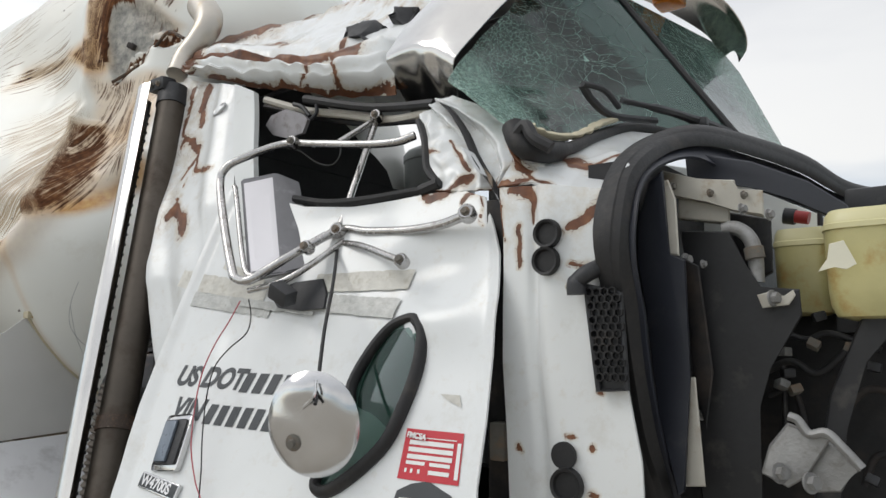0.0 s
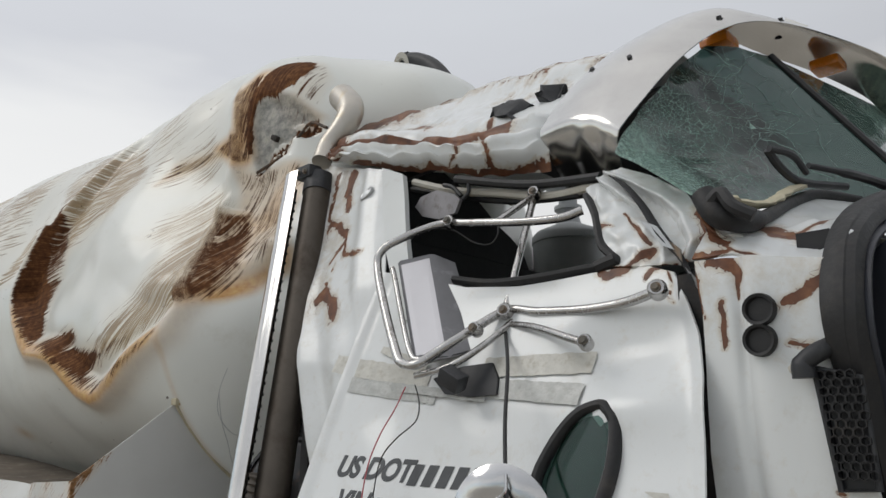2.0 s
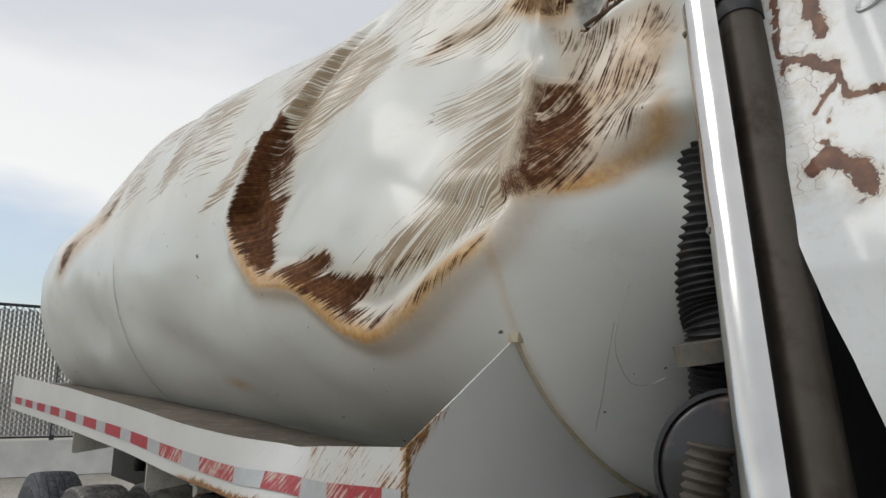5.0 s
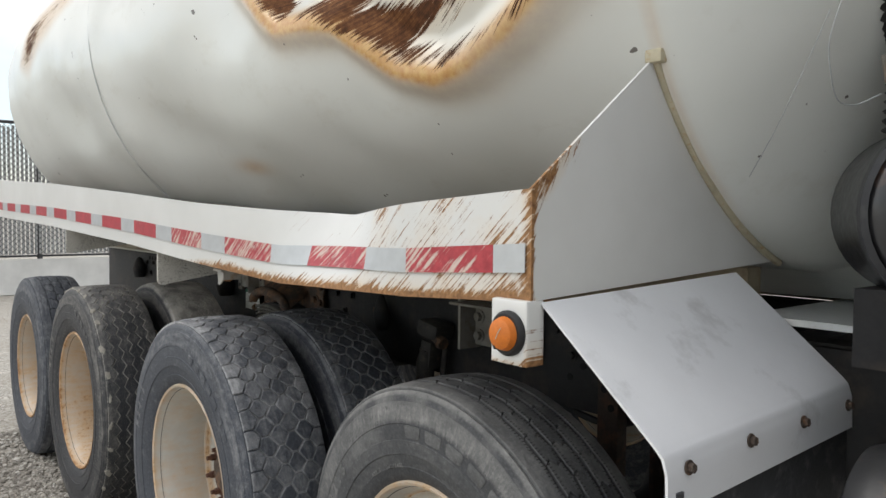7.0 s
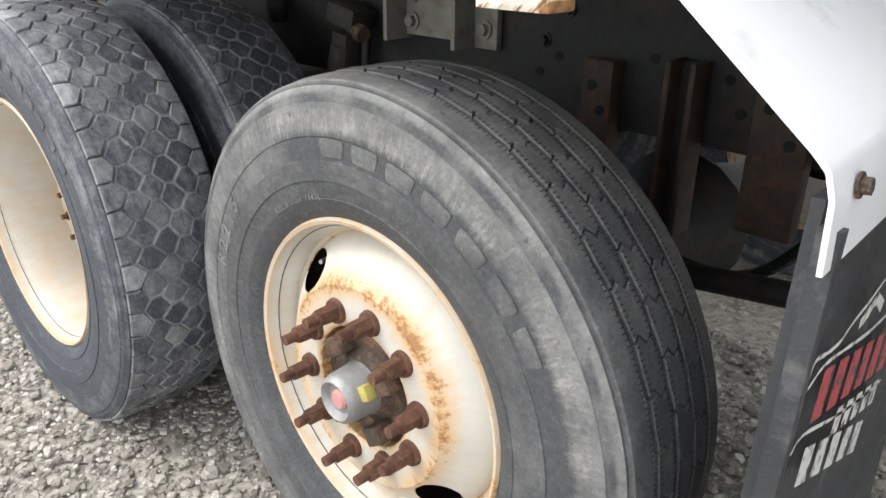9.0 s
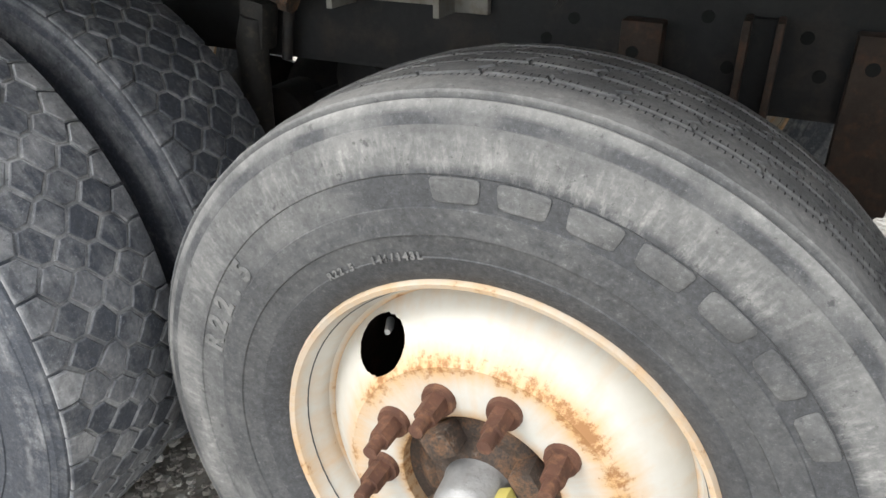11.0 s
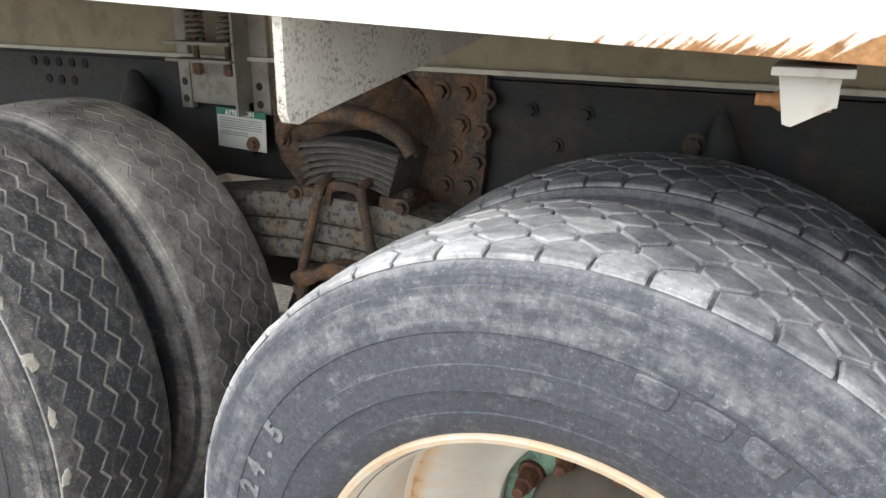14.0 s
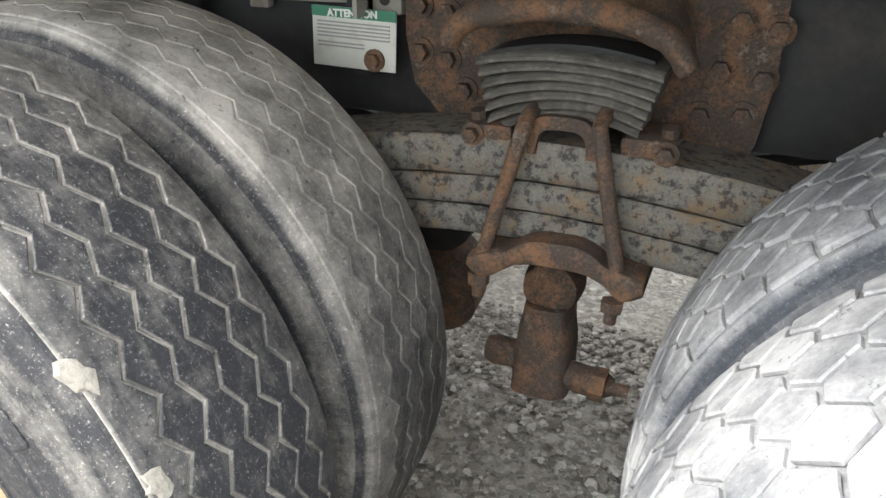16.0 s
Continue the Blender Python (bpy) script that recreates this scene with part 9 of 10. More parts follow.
def build_bay():
    bay = thing("engine_bay", "open engine bay with black brackets and dark clutter", "engine", (-0.3, 2.2, 0.8))
    # thick rubber arch that sealed the lost hood
    A = resample(smooth_path([(-0.62, 1.501, 1.298), (-0.62, 1.471, 1.356), (-0.62, 1.437, 1.45), (-0.62, 1.394, 1.574), (-0.62, 1.357, 1.717), (-0.62, 1.309, 1.829), (-0.62, 1.305, 1.888), (-0.62, 1.339, 1.954), (-0.62, 1.416, 2.029), (-0.62, 1.572, 2.105)] + [(-0.57, 1.72, 2.156), (-0.517, 2, 2.179), (-0.457, 2.3, 2.181), (-0.391, 2.6, 2.144), (-0.27, 2.9, 2.147)], 6), 90)
    B = resample(smooth_path([(-0.55, 1.526, 1.303), (-0.55, 1.486, 1.373), (-0.55, 1.421, 1.469), (-0.55, 1.371, 1.599), (-0.55, 1.339, 1.731), (-0.55, 1.309, 1.824), (-0.55, 1.315, 1.894), (-0.55, 1.359, 1.975), (-0.55, 1.471, 2.036)] + [(-0.526, 1.62, 2.077), (-0.493, 1.9, 2.102), (-0.452, 2.2, 2.108), (-0.394, 2.5, 2.088), (-0.265, 2.8, 2.071)], 6), 90)
    seal = thing("hood_seal", "thick black rubber hood seal with a scuffed brown edge", "rubber seal", (-0.6, 1.4, 1.0))

    share = lambda i: 0.50 + 0.08 * step(40, 56, i)

    def band(i, j):
        v = j / 11
        p = A[i].lerp(B[i], v * share(i))
        out = 0.012 * math.sin(math.pi * v) ** 0.6 - 0.007 * math.exp(-((v - 0.62) / 0.07) ** 2)
        return p + Vector((0.75, -0.55, 0.25)) * out
    part("band", sheet(bmesh.new(), band, range(90), range(12), 0.02), M_SEAL, seal)
    part("scuffed_edge", sheet(bmesh.new(), lambda i, j: Vector(band(i, 8 + 0.8 * j)) + Vector((0.75, -0.55, 0.25)) * 0.003, range(4, 82), range(4), 0.004), M_SEALBROWN, seal, "brown scuffed edge")
    part("side_panel", sheet(bmesh.new(), lambda i, j: A[i].lerp(B[i], share(i) - 0.05 + (1.12 + 0.75 * step(38, 48, i) * step(82, 74, i) - share(i)) * j / 5) + Vector((-0.010, 0.008, -0.003)), range(90), range(6), 0.006), M_NAVY, seal, "flat navy black panel inside the seal")
    part("flange", sheet(bmesh.new(), lambda i, j: B[50 + i] + Vector((0.0, 0.012, -0.035 * j)), range(36), range(3), 0.006), M_SEMI, seal, "black flange under the seal")
    for i in (58, 64, 70, 76):
        part("flange_screw", bolt(bmesh.new(), B[i] + Vector((0.005, 0.004, -0.02)), (0.6, -0.8, 0), 0.005, 0.004), M_GREYSTEEL, seal)
    # panels on the bulkhead
    flat("inner_panel", [(-0.605, 1.44, 1.839), (-0.6, 1.44, 1.92), (-0.575, 1.44, 1.992), (-0.546, 1.44, 2.011), (-0.541, 1.44, 1.838), (-0.507, 1.44, 1.827), (-0.506, 1.44, 1.6), (-0.525, 1.44, 1.385), (-0.539, 1.44, 1.373), (-0.569, 1.44, 1.519), (-0.589, 1.44, 1.718)], M_NAVY, bay, 0.02, "navy black side panel")
    part("bulkhead", boxed(-0.62, -0.60, 1.45, 3.1, 0.85, 2.06), M_SEMI, bay)
    flat("white_bulkhead", [(-0.71, 1.85, 2.127), (-0.603, 1.85, 2.097), (-0.522, 1.85, 2.055), (-0.421, 1.85, 2.001), (-0.316, 1.85, 1.942), (-0.32, 1.85, 1.875), (-0.718, 1.85, 1.92)], M_WHITE, bay, 0.008, "white painted bulkhead", (0, -1, 0))
    part("far_inner_wing", boxed(-0.6, 1.6, 2.9, 2.94, 0.35, 1.80), M_FRAME, bay, "black far inner wing")
    part("radiator", boxed(0.75, 0.85, 1.75, 2.9, 0.5, 1.72, bevel=0.01), M_FRAME, bay, "black radiator")
    flat("arch_flange", [(-0.572, 1.66, 2.036), (-0.575, 1.66, 2.090), (-0.558, 1.66, 2.095), (-0.431, 1.66, 2.056), (-0.321, 1.66, 1.998), (-0.252, 1.66, 1.941), (-0.234, 1.66, 1.896), (-0.284, 1.66, 1.918), (-0.356, 1.66, 1.967), (-0.433, 1.66, 1.998), (-0.554, 1.66, 2.032)], M_NAVY, bay, 0.01, "black flange under the hood seal")
    flat("white_rail", [(-0.592, 1.56, 2.04), (-0.519, 1.56, 2.012), (-0.488, 1.56, 2.003), (-0.44, 1.56, 1.999), (-0.436, 1.56, 1.975), (-0.386, 1.56, 1.971), (-0.386, 1.56, 1.918), (-0.443, 1.56, 1.936), (-0.497, 1.56, 1.962), (-0.584, 1.56, 1.984)], M_OFFWHITE, bay, 0.03, "off-white bulkhead rail")
    flat("white_rail", [(-0.566, 1.58, 1.979), (-0.459, 1.58, 1.947), (-0.459, 1.58, 1.912), (-0.568, 1.58, 1.934)], M_OFFWHITE, bay, 0.03, "off-white bulkhead rail")
    flat("white_post", [(-0.568, 1.47, 1.996), (-0.546, 1.47, 1.998), (-0.532, 1.47, 1.956), (-0.529, 1.47, 1.84), (-0.553, 1.47, 1.844), (-0.556, 1.47, 1.926)], M_OFFWHITE, bay, 0.012, "torn off-white flange")
    flat("white_strip", [(-0.528, 1.46, 1.598), (-0.503, 1.46, 1.599), (-0.492, 1.46, 1.394), (-0.531, 1.46, 1.39)], M_OFFWHITE, bay, 0.008, "off-white lower flange")
    for c in [(-0.489, 1.55, 1.975), (-0.567, 1.55, 1.999), (-0.422, 1.55, 1.963), (-0.557, 1.55, 1.473), (-0.558, 1.55, 1.398)]:
        part("flange_bolt", bolt(bmesh.new(), c, (1, -0.4, 0), 0.006, 0.006), M_GREYSTEEL, bay)
    flat("black_box", [(-0.472, 1.62, 1.943), (-0.387, 1.62, 1.919), (-0.389, 1.62, 1.811), (-0.427, 1.62, 1.79), (-0.465, 1.62, 1.828)], M_SEMI, bay, 0.05, "black relay box")
    flat("bracket_plate", [(-0.549, 1.54, 1.901), (-0.448, 1.54, 1.889), (-0.423, 1.54, 1.819), (-0.396, 1.54, 1.772), (-0.324, 1.54, 1.767), (-0.322, 1.54, 1.716), (-0.386, 1.54, 1.619), (-0.41, 1.54, 1.542), (-0.409, 1.54, 1.352), (-0.528, 1.54, 1.336), (-0.528, 1.54, 1.559), (-0.522, 1.54, 1.65), (-0.543, 1.54, 1.836)], M_SEMI, bay, 0.014, "large black engine bracket")
    flat("gap_shadow", [(-0.535, 1.5, 1.84), (-0.501, 1.5, 1.82), (-0.481, 1.5, 1.607), (-0.499, 1.5, 1.497), (-0.517, 1.5, 1.562)], M_FRAME, bay, 0.01)
    flat("bracket_tab", [(-0.397, 1.52, 1.758), (-0.37, 1.52, 1.764), (-0.348, 1.52, 1.752), (-0.331, 1.52, 1.766), (-0.327, 1.52, 1.755), (-0.34, 1.52, 1.737), (-0.388, 1.52, 1.732)], M_OFFWHITE, bay, 0.006, "paint-chipped white tab")
    for c, r in zip([(-0.369, 1.515, 1.75), (-0.533, 1.515, 1.834), (-0.498, 1.515, 1.824), (-0.513, 1.515, 1.617), (-0.417, 1.515, 1.928), (-0.367, 1.515, 1.912), (-0.514, 1.515, 1.522)], (0.011, 0.010, 0.006, 0.010, 0.008, 0.008, 0.007)):
        part("bolt", bolt(bmesh.new(), c, (1, -0.3, 0.1), r, r), M_CAST, bay)
    part("elbow_pipe", tubed(smooth_path([(-0.467, 1.56, 1.896), (-0.442, 1.56, 1.898), (-0.417, 1.56, 1.877), (-0.407, 1.56, 1.842), (-0.406, 1.56, 1.785)], 6), 0.015, 14), M_CAST, bay, "grey elbow pipe")
    part("pipe_clamp", tubed([(-0.407, 1.55, 1.855), (-0.404, 1.55, 1.832)], 0.019, 16), M_GREYSTEEL, bay)
    part("sensor_cap", tubed([(-0.391, 1.75, 1.944), (-0.368, 1.75, 1.939)], 0.018, 14), M_BLACK, bay)
    part("red_cap", tubed([(-0.366, 1.74, 1.938), (-0.339, 1.74, 1.932)], 0.014, 14), M_REDCAP, bay, "small red cap")
    part("hose_loop", tubed(smooth_path([(-0.368, 1.75, 2.007), (-0.329, 1.75, 1.996), (-0.319, 1.75, 1.974), (-0.32, 1.75, 1.915)], 6), 0.006, 8), M_BLACK, bay)
    part("top_box", flat_box([(-0.342, 2.2, 2.071), (-0.157, 2.2, 2.023)]), M_BLACK, bay)
    # engine block, struts, hoses and connectors in the dark
    part("engine_block", boxed(-0.55, 0.72, 1.78, 2.88, 0.75, 1.74, bevel=0.06), M_FRAME, bay, "black engine block")
    flat("diagonal_strut", [(-0.335, 1.6, 1.351), (-0.293, 1.6, 1.566), (-0.216, 1.6, 1.747), (-0.158, 1.6, 1.797), (-0.164, 1.6, 1.704), (-0.232, 1.6, 1.631), (-0.268, 1.6, 1.504), (-0.286, 1.6, 1.358)], M_SEMI, bay, 0.02, "black diagonal strut")
    rnd = random.Random(8)
    for a in ([(-0.445, 1.72, 1.6), (-0.387, 1.72, 1.626), (-0.334, 1.72, 1.603), (-0.257, 1.72, 1.673)], [(-0.436, 1.72, 1.553), (-0.39, 1.72, 1.566), (-0.371, 1.72, 1.521), (-0.364, 1.72, 1.44)], [(-0.395, 1.72, 1.685), (-0.351, 1.72, 1.673), (-0.308, 1.72, 1.685), (-0.218, 1.72, 1.651)], [(-0.309, 1.72, 1.49), (-0.264, 1.72, 1.56), (-0.223, 1.72, 1.573), (-0.187, 1.72, 1.542)], [(-0.264, 1.72, 1.383), (-0.241, 1.72, 1.44), (-0.192, 1.72, 1.455)], [(-0.404, 1.72, 1.625), (-0.404, 1.72, 1.554), (-0.406, 1.72, 1.483)]):
        part("hose", tubed(smooth_path(a, 6), rnd.uniform(0.006, 0.014), 10), rnd.choice((M_BLACK, M_SEMI, M_FRAME)), bay)
    for c in [(-0.391, 1.68, 1.647), (-0.398, 1.68, 1.579), (-0.385, 1.68, 1.603), (-0.373, 1.68, 1.569), (-0.262, 1.68, 1.655), (-0.227, 1.68, 1.618), (-0.32, 1.68, 1.719), (-0.333, 1.68, 1.662), (-0.243, 1.68, 1.402)]:
        part("connector", boxed(-0.012, 0.012, -0.012, 0.012, -0.009, 0.009, Matrix.Translation(c) @ pose(0, 0, 0, rnd.uniform(-30, 30), rnd.uniform(-30, 30), rnd.uniform(-40, 40)), 0.003), rnd.choice((M_GREYSTEEL, M_CAST, M_BLACK)), bay)
    # cast bracket with two bolts
    cast = thing("cast_bracket", "grey cast alloy bracket with two bolts", "bracket", (-0.3, 1.4, 1.4))
    flat("web", [(-0.378, 1.42, 1.436), (-0.363, 1.42, 1.483), (-0.33, 1.42, 1.524), (-0.29, 1.42, 1.511), (-0.264, 1.42, 1.504), (-0.305, 1.42, 1.437), (-0.335, 1.42, 1.416)], M_CAST, cast, 0.04)
    flat("wing", [(-0.282, 1.43, 1.504), (-0.242, 1.43, 1.483), (-0.223, 1.43, 1.455), (-0.244, 1.43, 1.442), (-0.254, 1.43, 1.417), (-0.299, 1.43, 1.411), (-0.312, 1.43, 1.438)], M_CAST, cast, 0.03)
    part("flange", tubed(smooth_path([(-0.326, 1.41, 1.54), (-0.312, 1.41, 1.534), (-0.295, 1.41, 1.512), (-0.269, 1.41, 1.516), (-0.246, 1.41, 1.494), (-0.218, 1.41, 1.462)], 5), 0.011, 10, True, 0.7), M_CAST, cast)
    for c in [(-0.346, 1.405, 1.442), (-0.297, 1.405, 1.431)]:
        part("bolt", bolt(bmesh.new(), c, (1, -0.6, 0.2), 0.012, 0.012), M_CAST, cast)
    # coolant reservoirs
    for k, (p, q, depth) in enumerate((([(-0.418, 1.72, 1.722)][0], [(-0.295, 1.72, 1.913)][0], 0.16), ([(-0.292, 1.56, 1.707)][0], [(-0.111, 1.56, 1.921)][0], 0.22))):
        jar = thing("reservoir", "yellowed translucent plastic reservoir with brown residue" if k else "smaller yellowed plastic reservoir beside the large one", "reservoir", p)
        x0, x1, z0, z1, yc = p[0], q[0], p[2], q[2], p[1] + depth / 2
        rings = [(0.50, z0), (0.84, z0 + 0.008), (0.94, z0 + 0.03), (0.97, z0 + 0.06), (0.99, z1 - 0.06), (1.0, z1 - 0.042), (1.03, z1 - 0.040), (1.03, z1 - 0.030), (1.0, z1 - 0.028), (0.97, z1 - 0.012), (0.90, z1 - 0.002), (0.6, z1), (0.02, z1)]

        def ring(i, j, x0=x0, x1=x1, yc=yc, depth=depth, rings=rings):
            a = 2 * math.pi * i / 48
            kk, z = rings[j]
            ex = lambda c: math.copysign(abs(c) ** 0.5, c)
            return ((x0 + x1) / 2 + (x1 - x0) / 2 * kk * ex(math.cos(a)), yc + depth / 2 * kk * ex(math.sin(a)), z)
        part("body", sheet(bmesh.new(), ring, range(49), range(0, 7)), M_RESERVOIR, jar)
        part("lid", sheet(bmesh.new(), ring, range(49), range(6, 13)), M_RESLID, jar, "moulded lid")
        part("strap", boxed(x0 - 0.01, x1 + 0.01, yc + depth / 2 - 0.02, yc + depth / 2 + 0.03, z0 - 0.02, z0 + 0.03), M_BLACK, jar)
    flat("bleached_patch", [(-0.262, 1.5, 1.845), (-0.238, 1.5, 1.850), (-0.219, 1.5, 1.806), (-0.236, 1.5, 1.797), (-0.255, 1.5, 1.803), (-0.283, 1.5, 1.795), (-0.266, 1.5, 1.818)], M_RESWHITE, bay, 0.002)
    # vent with honeycomb grille on the cowl side
    vent = thing("cowl_vent", "black honeycomb air vent in the cowl side", "vent", (-0.62, 1.3, 1.6))
    o = [(-0.652, 1.308, 1.773), (-0.583, 1.308, 1.757), (-0.575, 1.308, 1.58), (-0.631, 1.308, 1.576)]
    flat("backing", o, M_BLACK, vent, 0.012, "", (0, -1, 0))
    bm = bmesh.new()
    (xa, _, za), (xb, _, zb) = o[0], o[2]
    cell = 0.0088
    row = 0
    z = za - 0.012
    while z > zb + 0.012:
        f = (za - z) / (za - zb)
        left, right = o[0][0] + (o[3][0] - o[0][0]) * f + 0.010, o[1][0] + (o[2][0] - o[1][0]) * f
        x = left + (cell * 0.87 if row % 2 else 0)
        while x < right:
            lathe(bm, [(cell * 0.80, -0.003), (cell * 0.98, -0.003), (cell * 0.98, 0.006), (cell * 0.80, 0.006)], 6, pose(x, 1.292, z, 0, 30, 0), True)
            x += cell * 1.74
        z -= cell * 1.5
        row += 1
    part("grille", bm, M_SEAL, vent, "honeycomb grille cells", kind="stuff")
    part("frame", tubed([Vector(v) + Vector((0, -0.006, 0)) for v in o + o[:1]], 0.006, 8), M_BLACK, vent)
    part("grab_arm", tubed(smooth_path([(-0.665, 1.29, 1.757), (-0.664, 1.29, 1.781), (-0.645, 1.295, 1.798), (-0.621, 1.32, 1.813)], 5), [0.020] * 6 + [0.017] * 10, 12), M_BLACK, vent, "broken black arm")
    part("arm_stub", tubed([(-0.684, 1.295, 1.769), (-0.667, 1.29, 1.781)], 0.012, 10), M_OFFWHITE, vent)


def flat_box(ends):
    (x0, y0, z0), (x1, y1, z1) = ends
    return boxed(x0, x1, y0, y0 + 0.3, z1 - 0.03, z0, bevel=0.012)


build_bay()


# ---- gear between cab and tank, and tank fittings ----
def build_tank_gear():
    hose = thing("suction_hose", "black ribbed hose running up behind the cab", "hose", (-2.55, 1.5, 1.6))
    path = smooth_path([(-2.571, 1.59, 2.259), (-2.574, 1.57, 2.17), (-2.569, 1.55, 2.034), (-2.563, 1.54, 1.928), (-2.552, 1.54, 1.839), (-2.538, 1.54, 1.775), (-2.544, 1.56, 1.698), (-2.556, 1.58, 1.609)], 26)
    eye = Vector((-1.987, -0.02, 1.499))
    path = [eye + (p - eye) * 1.06 for p in path]
    part("ribs", tubed(path, [0.092 + 0.006 * math.sin(k * 1.25) for k in range(len(path))], 20), M_SEAL, hose)
    part("wire_wrap", tubed([p + Vector((-0.05, -0.052, 0)) for p in path[:60]], 0.008, 6), M_RUST, hose, "rusty wrapping wire")
    part("coupling", tubed([(-2.55, 1.55, 1.76), (-2.546, 1.56, 1.71)], 0.096, 24), M_GREYSTEEL, hose, "steel hose coupling")
    can = thing("separator_drum", "black steel drum with scraped paint behind the cab", "drum", (-2.6, 1.6, 1.2))
    c = Vector([(-2.565, 1.6, 1.455)][0])
    part("drum", lathe(bmesh.new(), [(0, -0.16), (0.18, -0.16), (0.205, -0.14), (0.21, -0.12), (0.20, -0.11), (0.20, 0.20), (0, 0.22)], 40, Matrix.Translation(c + Vector((0.03, 0, 0))) @ pose(0, 0, 0, 0, 0, 35) @ Matrix.Scale(0.86, 4)), M_DRUM, can)
    part("rim_ring", lathe(bmesh.new(), [(0.205, -0.15), (0.218, -0.145), (0.218, -0.115), (0.205, -0.11)], 40, Matrix.Translation(c + Vector((0.03, 0, 0))) @ pose(0, 0, 0, 0, 0, 35) @ Matrix.Scale(0.86, 4), True), M_BLACK, can)
    part("stand", boxed(c.x - 0.12, c.x + 0.12, c.y - 0.05, c.y + 0.2, 1.15, c.z - 0.15), M_FRAME, can)
    h2 = thing("ribbed_hose", "brownish ribbed hose beside the drum", "hose", (-2.4, 1.35, 1.0))
    path = smooth_path([(-2.443, 1.36, 1.518), (-2.457, 1.35, 1.421), (-2.468, 1.34, 1.325), (-2.472, 1.33, 1.23), (-2.471, 1.32, 1.118)], 22)
    part("ribs", tubed(path, [0.046 + 0.005 * math.sin(k * 1.3) for k in range(len(path))], 18), M_HOSE, h2)
    plat = thing("step_plate", "pale chassis step plate under the tank front", "plate", (-2.7, 1.7, 1.2))
    part("plate", boxed(-2.97, -2.45, 1.66, 2.2, 1.20, 1.215), M_WHITE, plat)
    air = thing("air_reservoir", "glossy black round air reservoir slung beside the chassis", "air tank", (-2.1, 1.43, 0.7))
    part("drum", lathe(bmesh.new(), [(0.0, -0.56), (0.05, -0.555), (0.10, -0.535), (0.135, -0.50), (0.15, -0.46), (0.15, 0.46), (0.135, 0.50), (0.0, 0.56)], 40, pose(-2.10, 1.43, 0.90, 0, 0, 90)), M_DRUM, air)
    for x in (-2.42, -1.8):
        part("strap", lathe(bmesh.new(), [(0.151, -0.018), (0.156, -0.018), (0.156, 0.018), (0.151, 0.018)], 40, pose(x, 1.43, 0.90, 0, 0, 90), True), M_FRAME, air)
        part("hanger", boxed(x - 0.02, x + 0.02, 1.55, 1.74, 0.86, 0.94), M_FRAME, air)
    # black overflow hose over the tank nose, lug and fittings on top
    over = thing("overflow_hose", "thick black hose bent over the tank nose", "hose", (-2.8, 2.4, 3.4))
    part("tube", tubed(smooth_path([(-2.87, 2.33, 3.545), (-2.80, 2.35, 3.535), (-2.70, 2.36, 3.475), (-2.615, 2.36, 3.385), (-2.55, 2.36, 3.285), (-2.505, 2.36, 3.17), (-2.47, 2.36, 2.95)], 6), 0.040, 16), M_BLACK, over)
    part("collar", tubed([(-2.885, 2.33, 3.548), (-2.845, 2.34, 3.545)], 0.047, 16), M_SEAL, over)
    (lx, ly, lz), = [(-2.744, 2.2, 3.433)]
    part("lifting_lug", lathe(bmesh.new(), [(0.022, -0.012), (0.045, -0.012), (0.045, 0.012), (0.022, 0.012)], 20, pose(lx, ly, lz, 0, 0, 40) @ Matrix.Diagonal((0.8, 1, 1.4, 1)), True), M_OFFWHITE, tank, "welded lifting lug")
    for x, y, s in ((-4.55, 2.0, 0.022), (-4.0, 1.95, 0.010), (-6.3, 1.95, 0.026), (-5.75, 1.95, 0.012), (-6.6, 1.95, 0.013)):
        zc, r = tank_at(x)
        z = zc + math.sqrt(r * r - (y - TANK_Y) ** 2) + 0.035 + 0.06 * (x < -4.2)
        f = part("top_fitting", boxed(x - s * 2.6, x + s * 2.6, y - s, y + s, z - 0.10, z + 0.012, bevel=0.003), M_GREYSTEEL, tank, "small bent fitting on the tank top")
        part("stem", tubed([(x - s, y, z), (x - s * 1.8, y - 0.01, z + 0.02)], 0.006, 8), M_FRAME, f)
    # solid black block added in place of a small torn hole's dark inside
    part("torn_clip", boxed(-0.014, 0.014, -0.012, 0.012, -0.01, 0.01, pose(-2.873, 1.592, 2.90, 10, 30, 20) @ Matrix.Scale(1.3, 4), 0.006), M_FRAME, tank)
    for wx, a0, a1, mat in ((-6.3, -75, 60, M_WHITE),):
        zc, r = tank_at(wx)
        pts = [(wx, TANK_Y - (r + 0.002) * math.cos(radians(a)), zc + (r + 0.002) * math.sin(radians(a))) for a in lin(a0, a1, 30)]
        part("ring_seam", tubed(pts, 0.004, 6), mat, tank, "welded ring seam")
    # scrawl scratches and chips on the tank's front
    for pts in ([(-2.582, 1.28, 1.873), (-2.606, 1.27, 1.803), (-2.63, 1.28, 1.735), (-2.639, 1.31, 1.686), (-2.648, 1.36, 1.649), (-2.643, 1.42, 1.646), (-2.608, 1.44, 1.663)], [(-2.63, 1.28, 1.788), (-2.704, 1.34, 1.694), (-2.789, 1.42, 1.611), (-2.882, 1.5, 1.527)]):
        P = []
        for p in smooth_path(pts, 8):
            zc, r = tank_at(p.x)
            d = Vector((p.y - TANK_Y, p.z - zc))
            d = d.normalized() * (r + 0.001) if p.x < -2.82 else d
            P.append((p.x, TANK_Y + d.x, zc + d.y))
        part("scratch", tubed(P, 0.0011, 5), M_GREYCAN, tank)


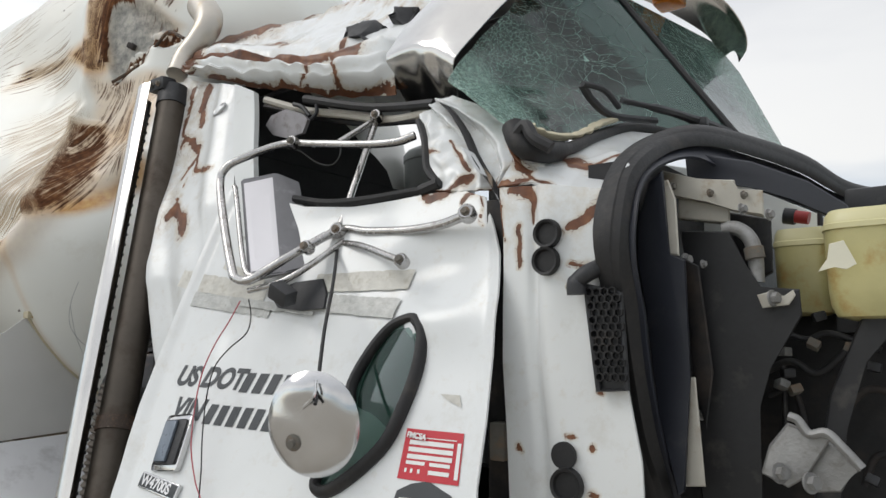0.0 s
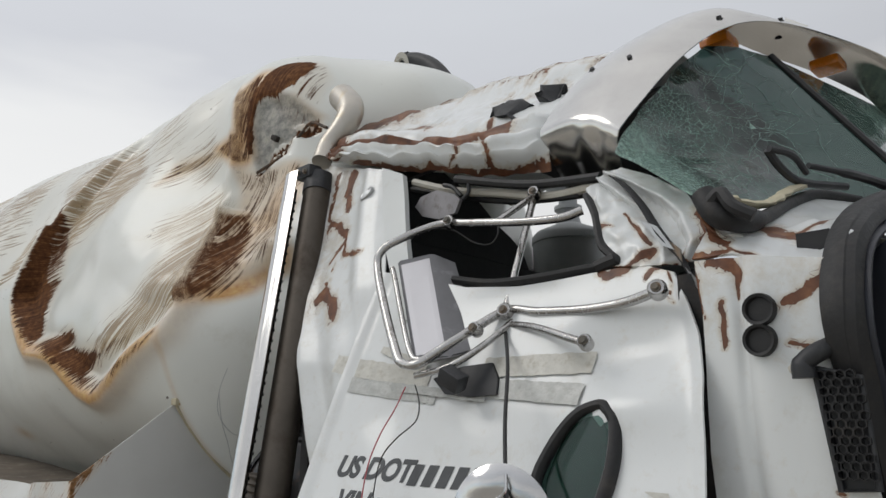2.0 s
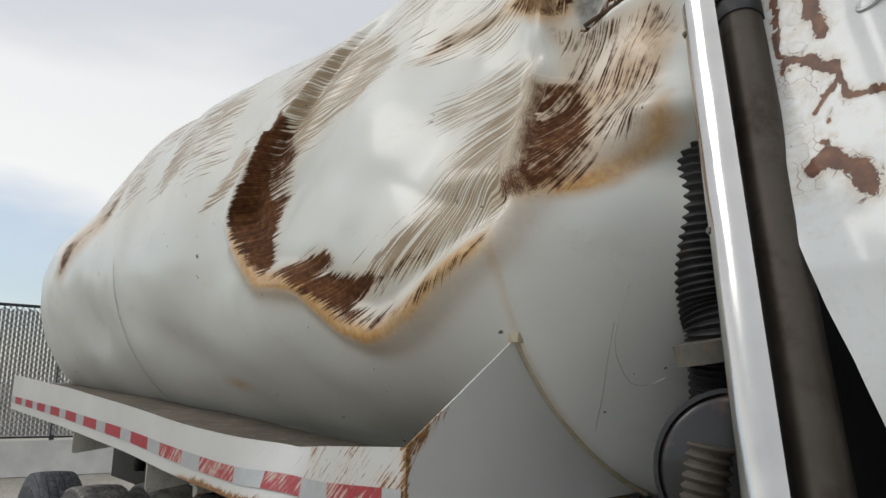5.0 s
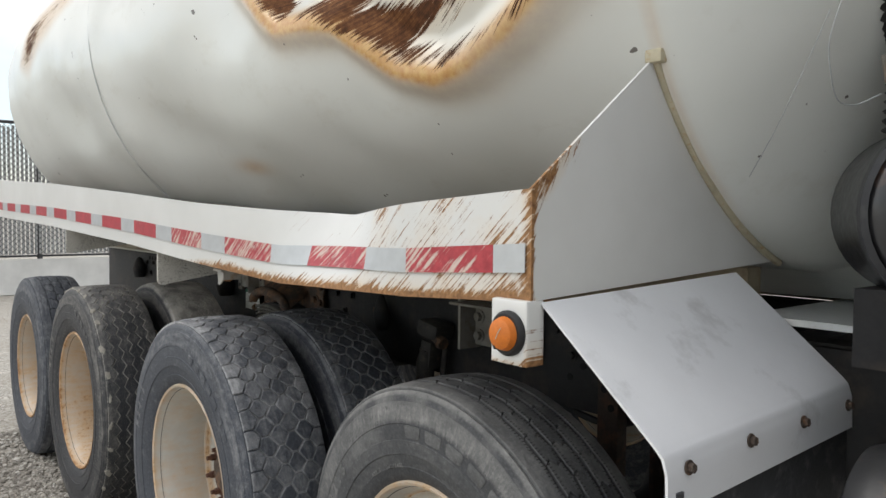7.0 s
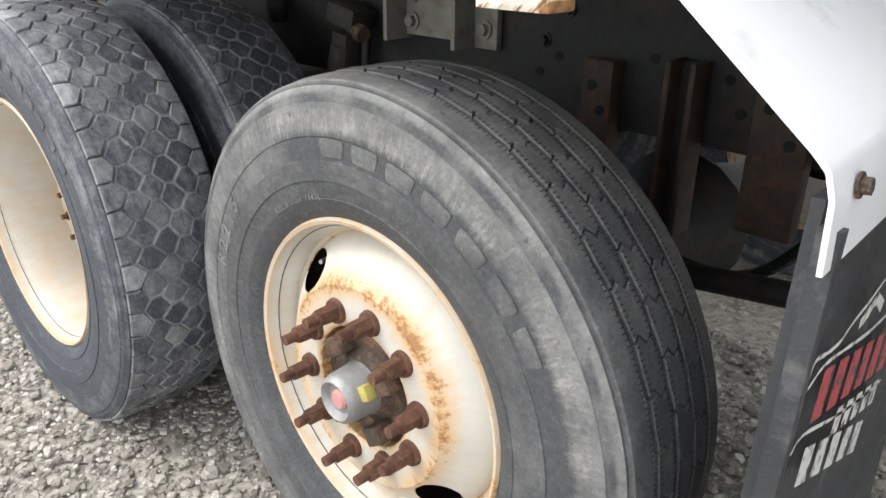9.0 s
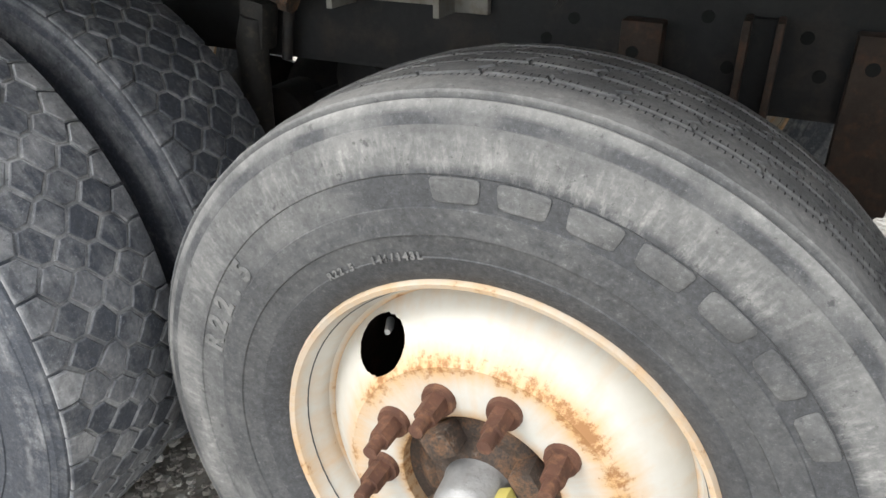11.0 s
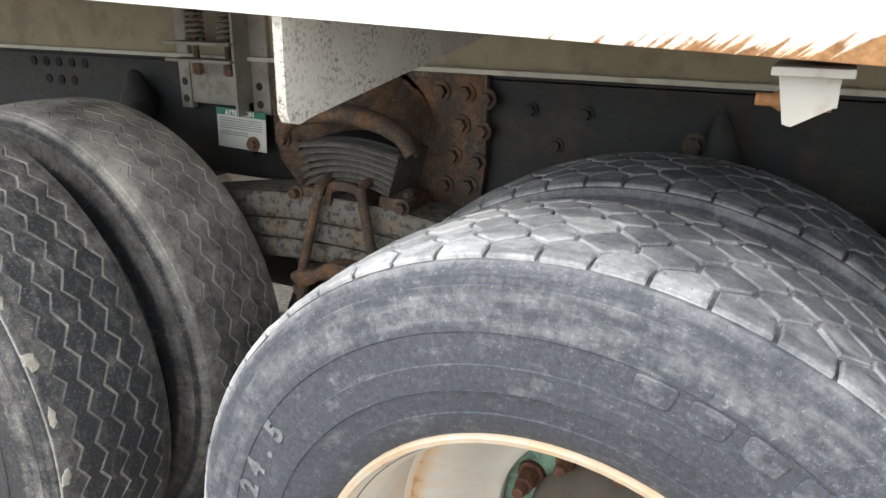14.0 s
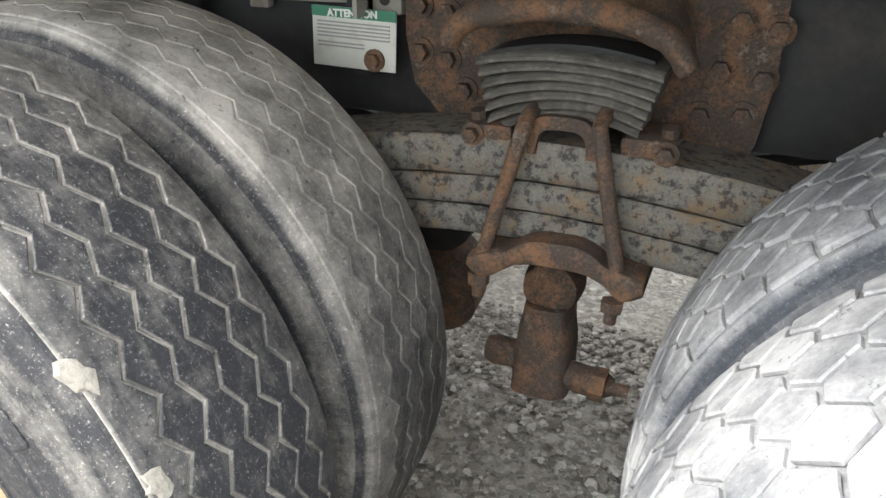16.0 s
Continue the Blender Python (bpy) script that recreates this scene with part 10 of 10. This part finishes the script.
M_DRUM = surface("scraped_black_drum", (0.022, 0.022, 0.024), 0.35, 0, 0.3, 6, 0.2, (0.12, 0.065, 0.04), 0.22, 60, 0.15, 0.3)
M_HOSE = surface("brown_ribbed_hose", (0.09, 0.075, 0.06), 0.7, 0, 0.3, 10)
build_tank_gear()


def build_flap_print():
    """Worn print on the mud flap: a peak, a row of red bars between two white rules; words and figures are left as bars."""
    flap = bpy.data.objects["mud_flap"]

    def stroke(name, pts, mat, wide, label=""):
        """A thin painted line through points on the flap's face."""
        p = [Vector(v) for v in smooth_path(pts, 4)]
        bm = bmesh.new()
        rows = []
        for k, c in enumerate(p):
            d = (p[min(k + 1, len(p) - 1)] - p[max(k - 1, 0)]).normalized()
            n = Vector((0, -d.z, d.y)) * wide * (0.7 + 0.5 * noise.noise((k * 0.7, wide * 900, 0)))
            rows.append([bm.verts.new(c + n + Vector((0.0025, 0, 0))), bm.verts.new(c - n + Vector((0.0025, 0, 0)))])
        for a, b in zip(rows, rows[1:]):
            bm.faces.new((a[0], a[1], b[1], b[0]))
        part(name, bm, mat, flap, label)

    def bars(name, a, b, tall, n, mat, label):
        """Upright bars in a row from a to b, each a little slanted."""
        a, b = Vector(a), Vector(b)
        step_v = (b - a) / n
        for k in range(n):
            c = a + step_v * (k + 0.5)
            w = step_v * 0.33
            up = Vector((0, 0.15 * tall, tall))
            bm = bmesh.new()
            bm.faces.new([bm.verts.new(v + Vector((0.0025, 0, 0))) for v in (c - w, c + w, c + w + up, c - w + up)])
            part(name, bm, mat, flap, label)
    stroke("peak_line", [(-2.712, 1.011, 0.858), (-2.712, 1.022, 0.879), (-2.712, 1.058, 0.872), (-2.712, 1.098, 0.868), (-2.712, 1.133, 0.876), (-2.712, 1.182, 0.881), (-2.712, 1.213, 0.887), (-2.712, 1.263, 0.895), (-2.712, 1.294, 0.894), (-2.712, 1.327, 0.857)], M_PRINTW, 0.0035, "worn white mountain outline")
    stroke("peak_snow", [(-2.712, 1.165, 0.861), (-2.712, 1.196, 0.865), (-2.712, 1.221, 0.871), (-2.712, 1.258, 0.848)], M_PRINTW, 0.010)
    stroke("rule", [(-2.712, 1.017, 0.85), (-2.712, 1.057, 0.858), (-2.712, 1.118, 0.848), (-2.712, 1.225, 0.828), (-2.712, 1.35, 0.818)], M_PRINTW, 0.0035, "worn white rule")
    stroke("rule", [(-2.712, 1.011, 0.776), (-2.712, 1.042, 0.783), (-2.712, 1.161, 0.743), (-2.712, 1.283, 0.708), (-2.712, 1.387, 0.686)], M_PRINTW, 0.0035, "worn white rule")
    ends = [(-2.712, 1.048, 0.791), (-2.712, 1.38, 0.711), (-2.712, 1.156, 0.717), (-2.712, 1.375, 0.657), (-2.712, 1.048, 0.71), (-2.712, 1.343, 0.593)]
    bars("red_bar", ends[0], ends[1], 0.060, 6, M_PRINTR, "worn red print bar")
    bars("white_bar", ends[2], ends[3], 0.036, 5, M_PRINTW, "worn white print bar")
    bars("white_bar", ends[4], ends[5], 0.048, 5, M_PRINTW, "worn white print bar")


def worn_print(name, color):
    m, nt, b = node_mat(name)
    gone = ramp(nt, noise_node(nt, 45.0, 7.0, 0.7), [(0.52, 0.0), (0.60, 0.9)])
    nt.links.new(mixc(nt, gone, color, (0.035, 0.036, 0.04)), b.inputs["Base Color"])
    b.inputs["Roughness"].default_value = 0.65
    return m


M_PRINTW = worn_print("worn_white_print", (0.55, 0.55, 0.54))
M_PRINTR = worn_print("worn_red_print", (0.36, 0.05, 0.06))
build_flap_print()
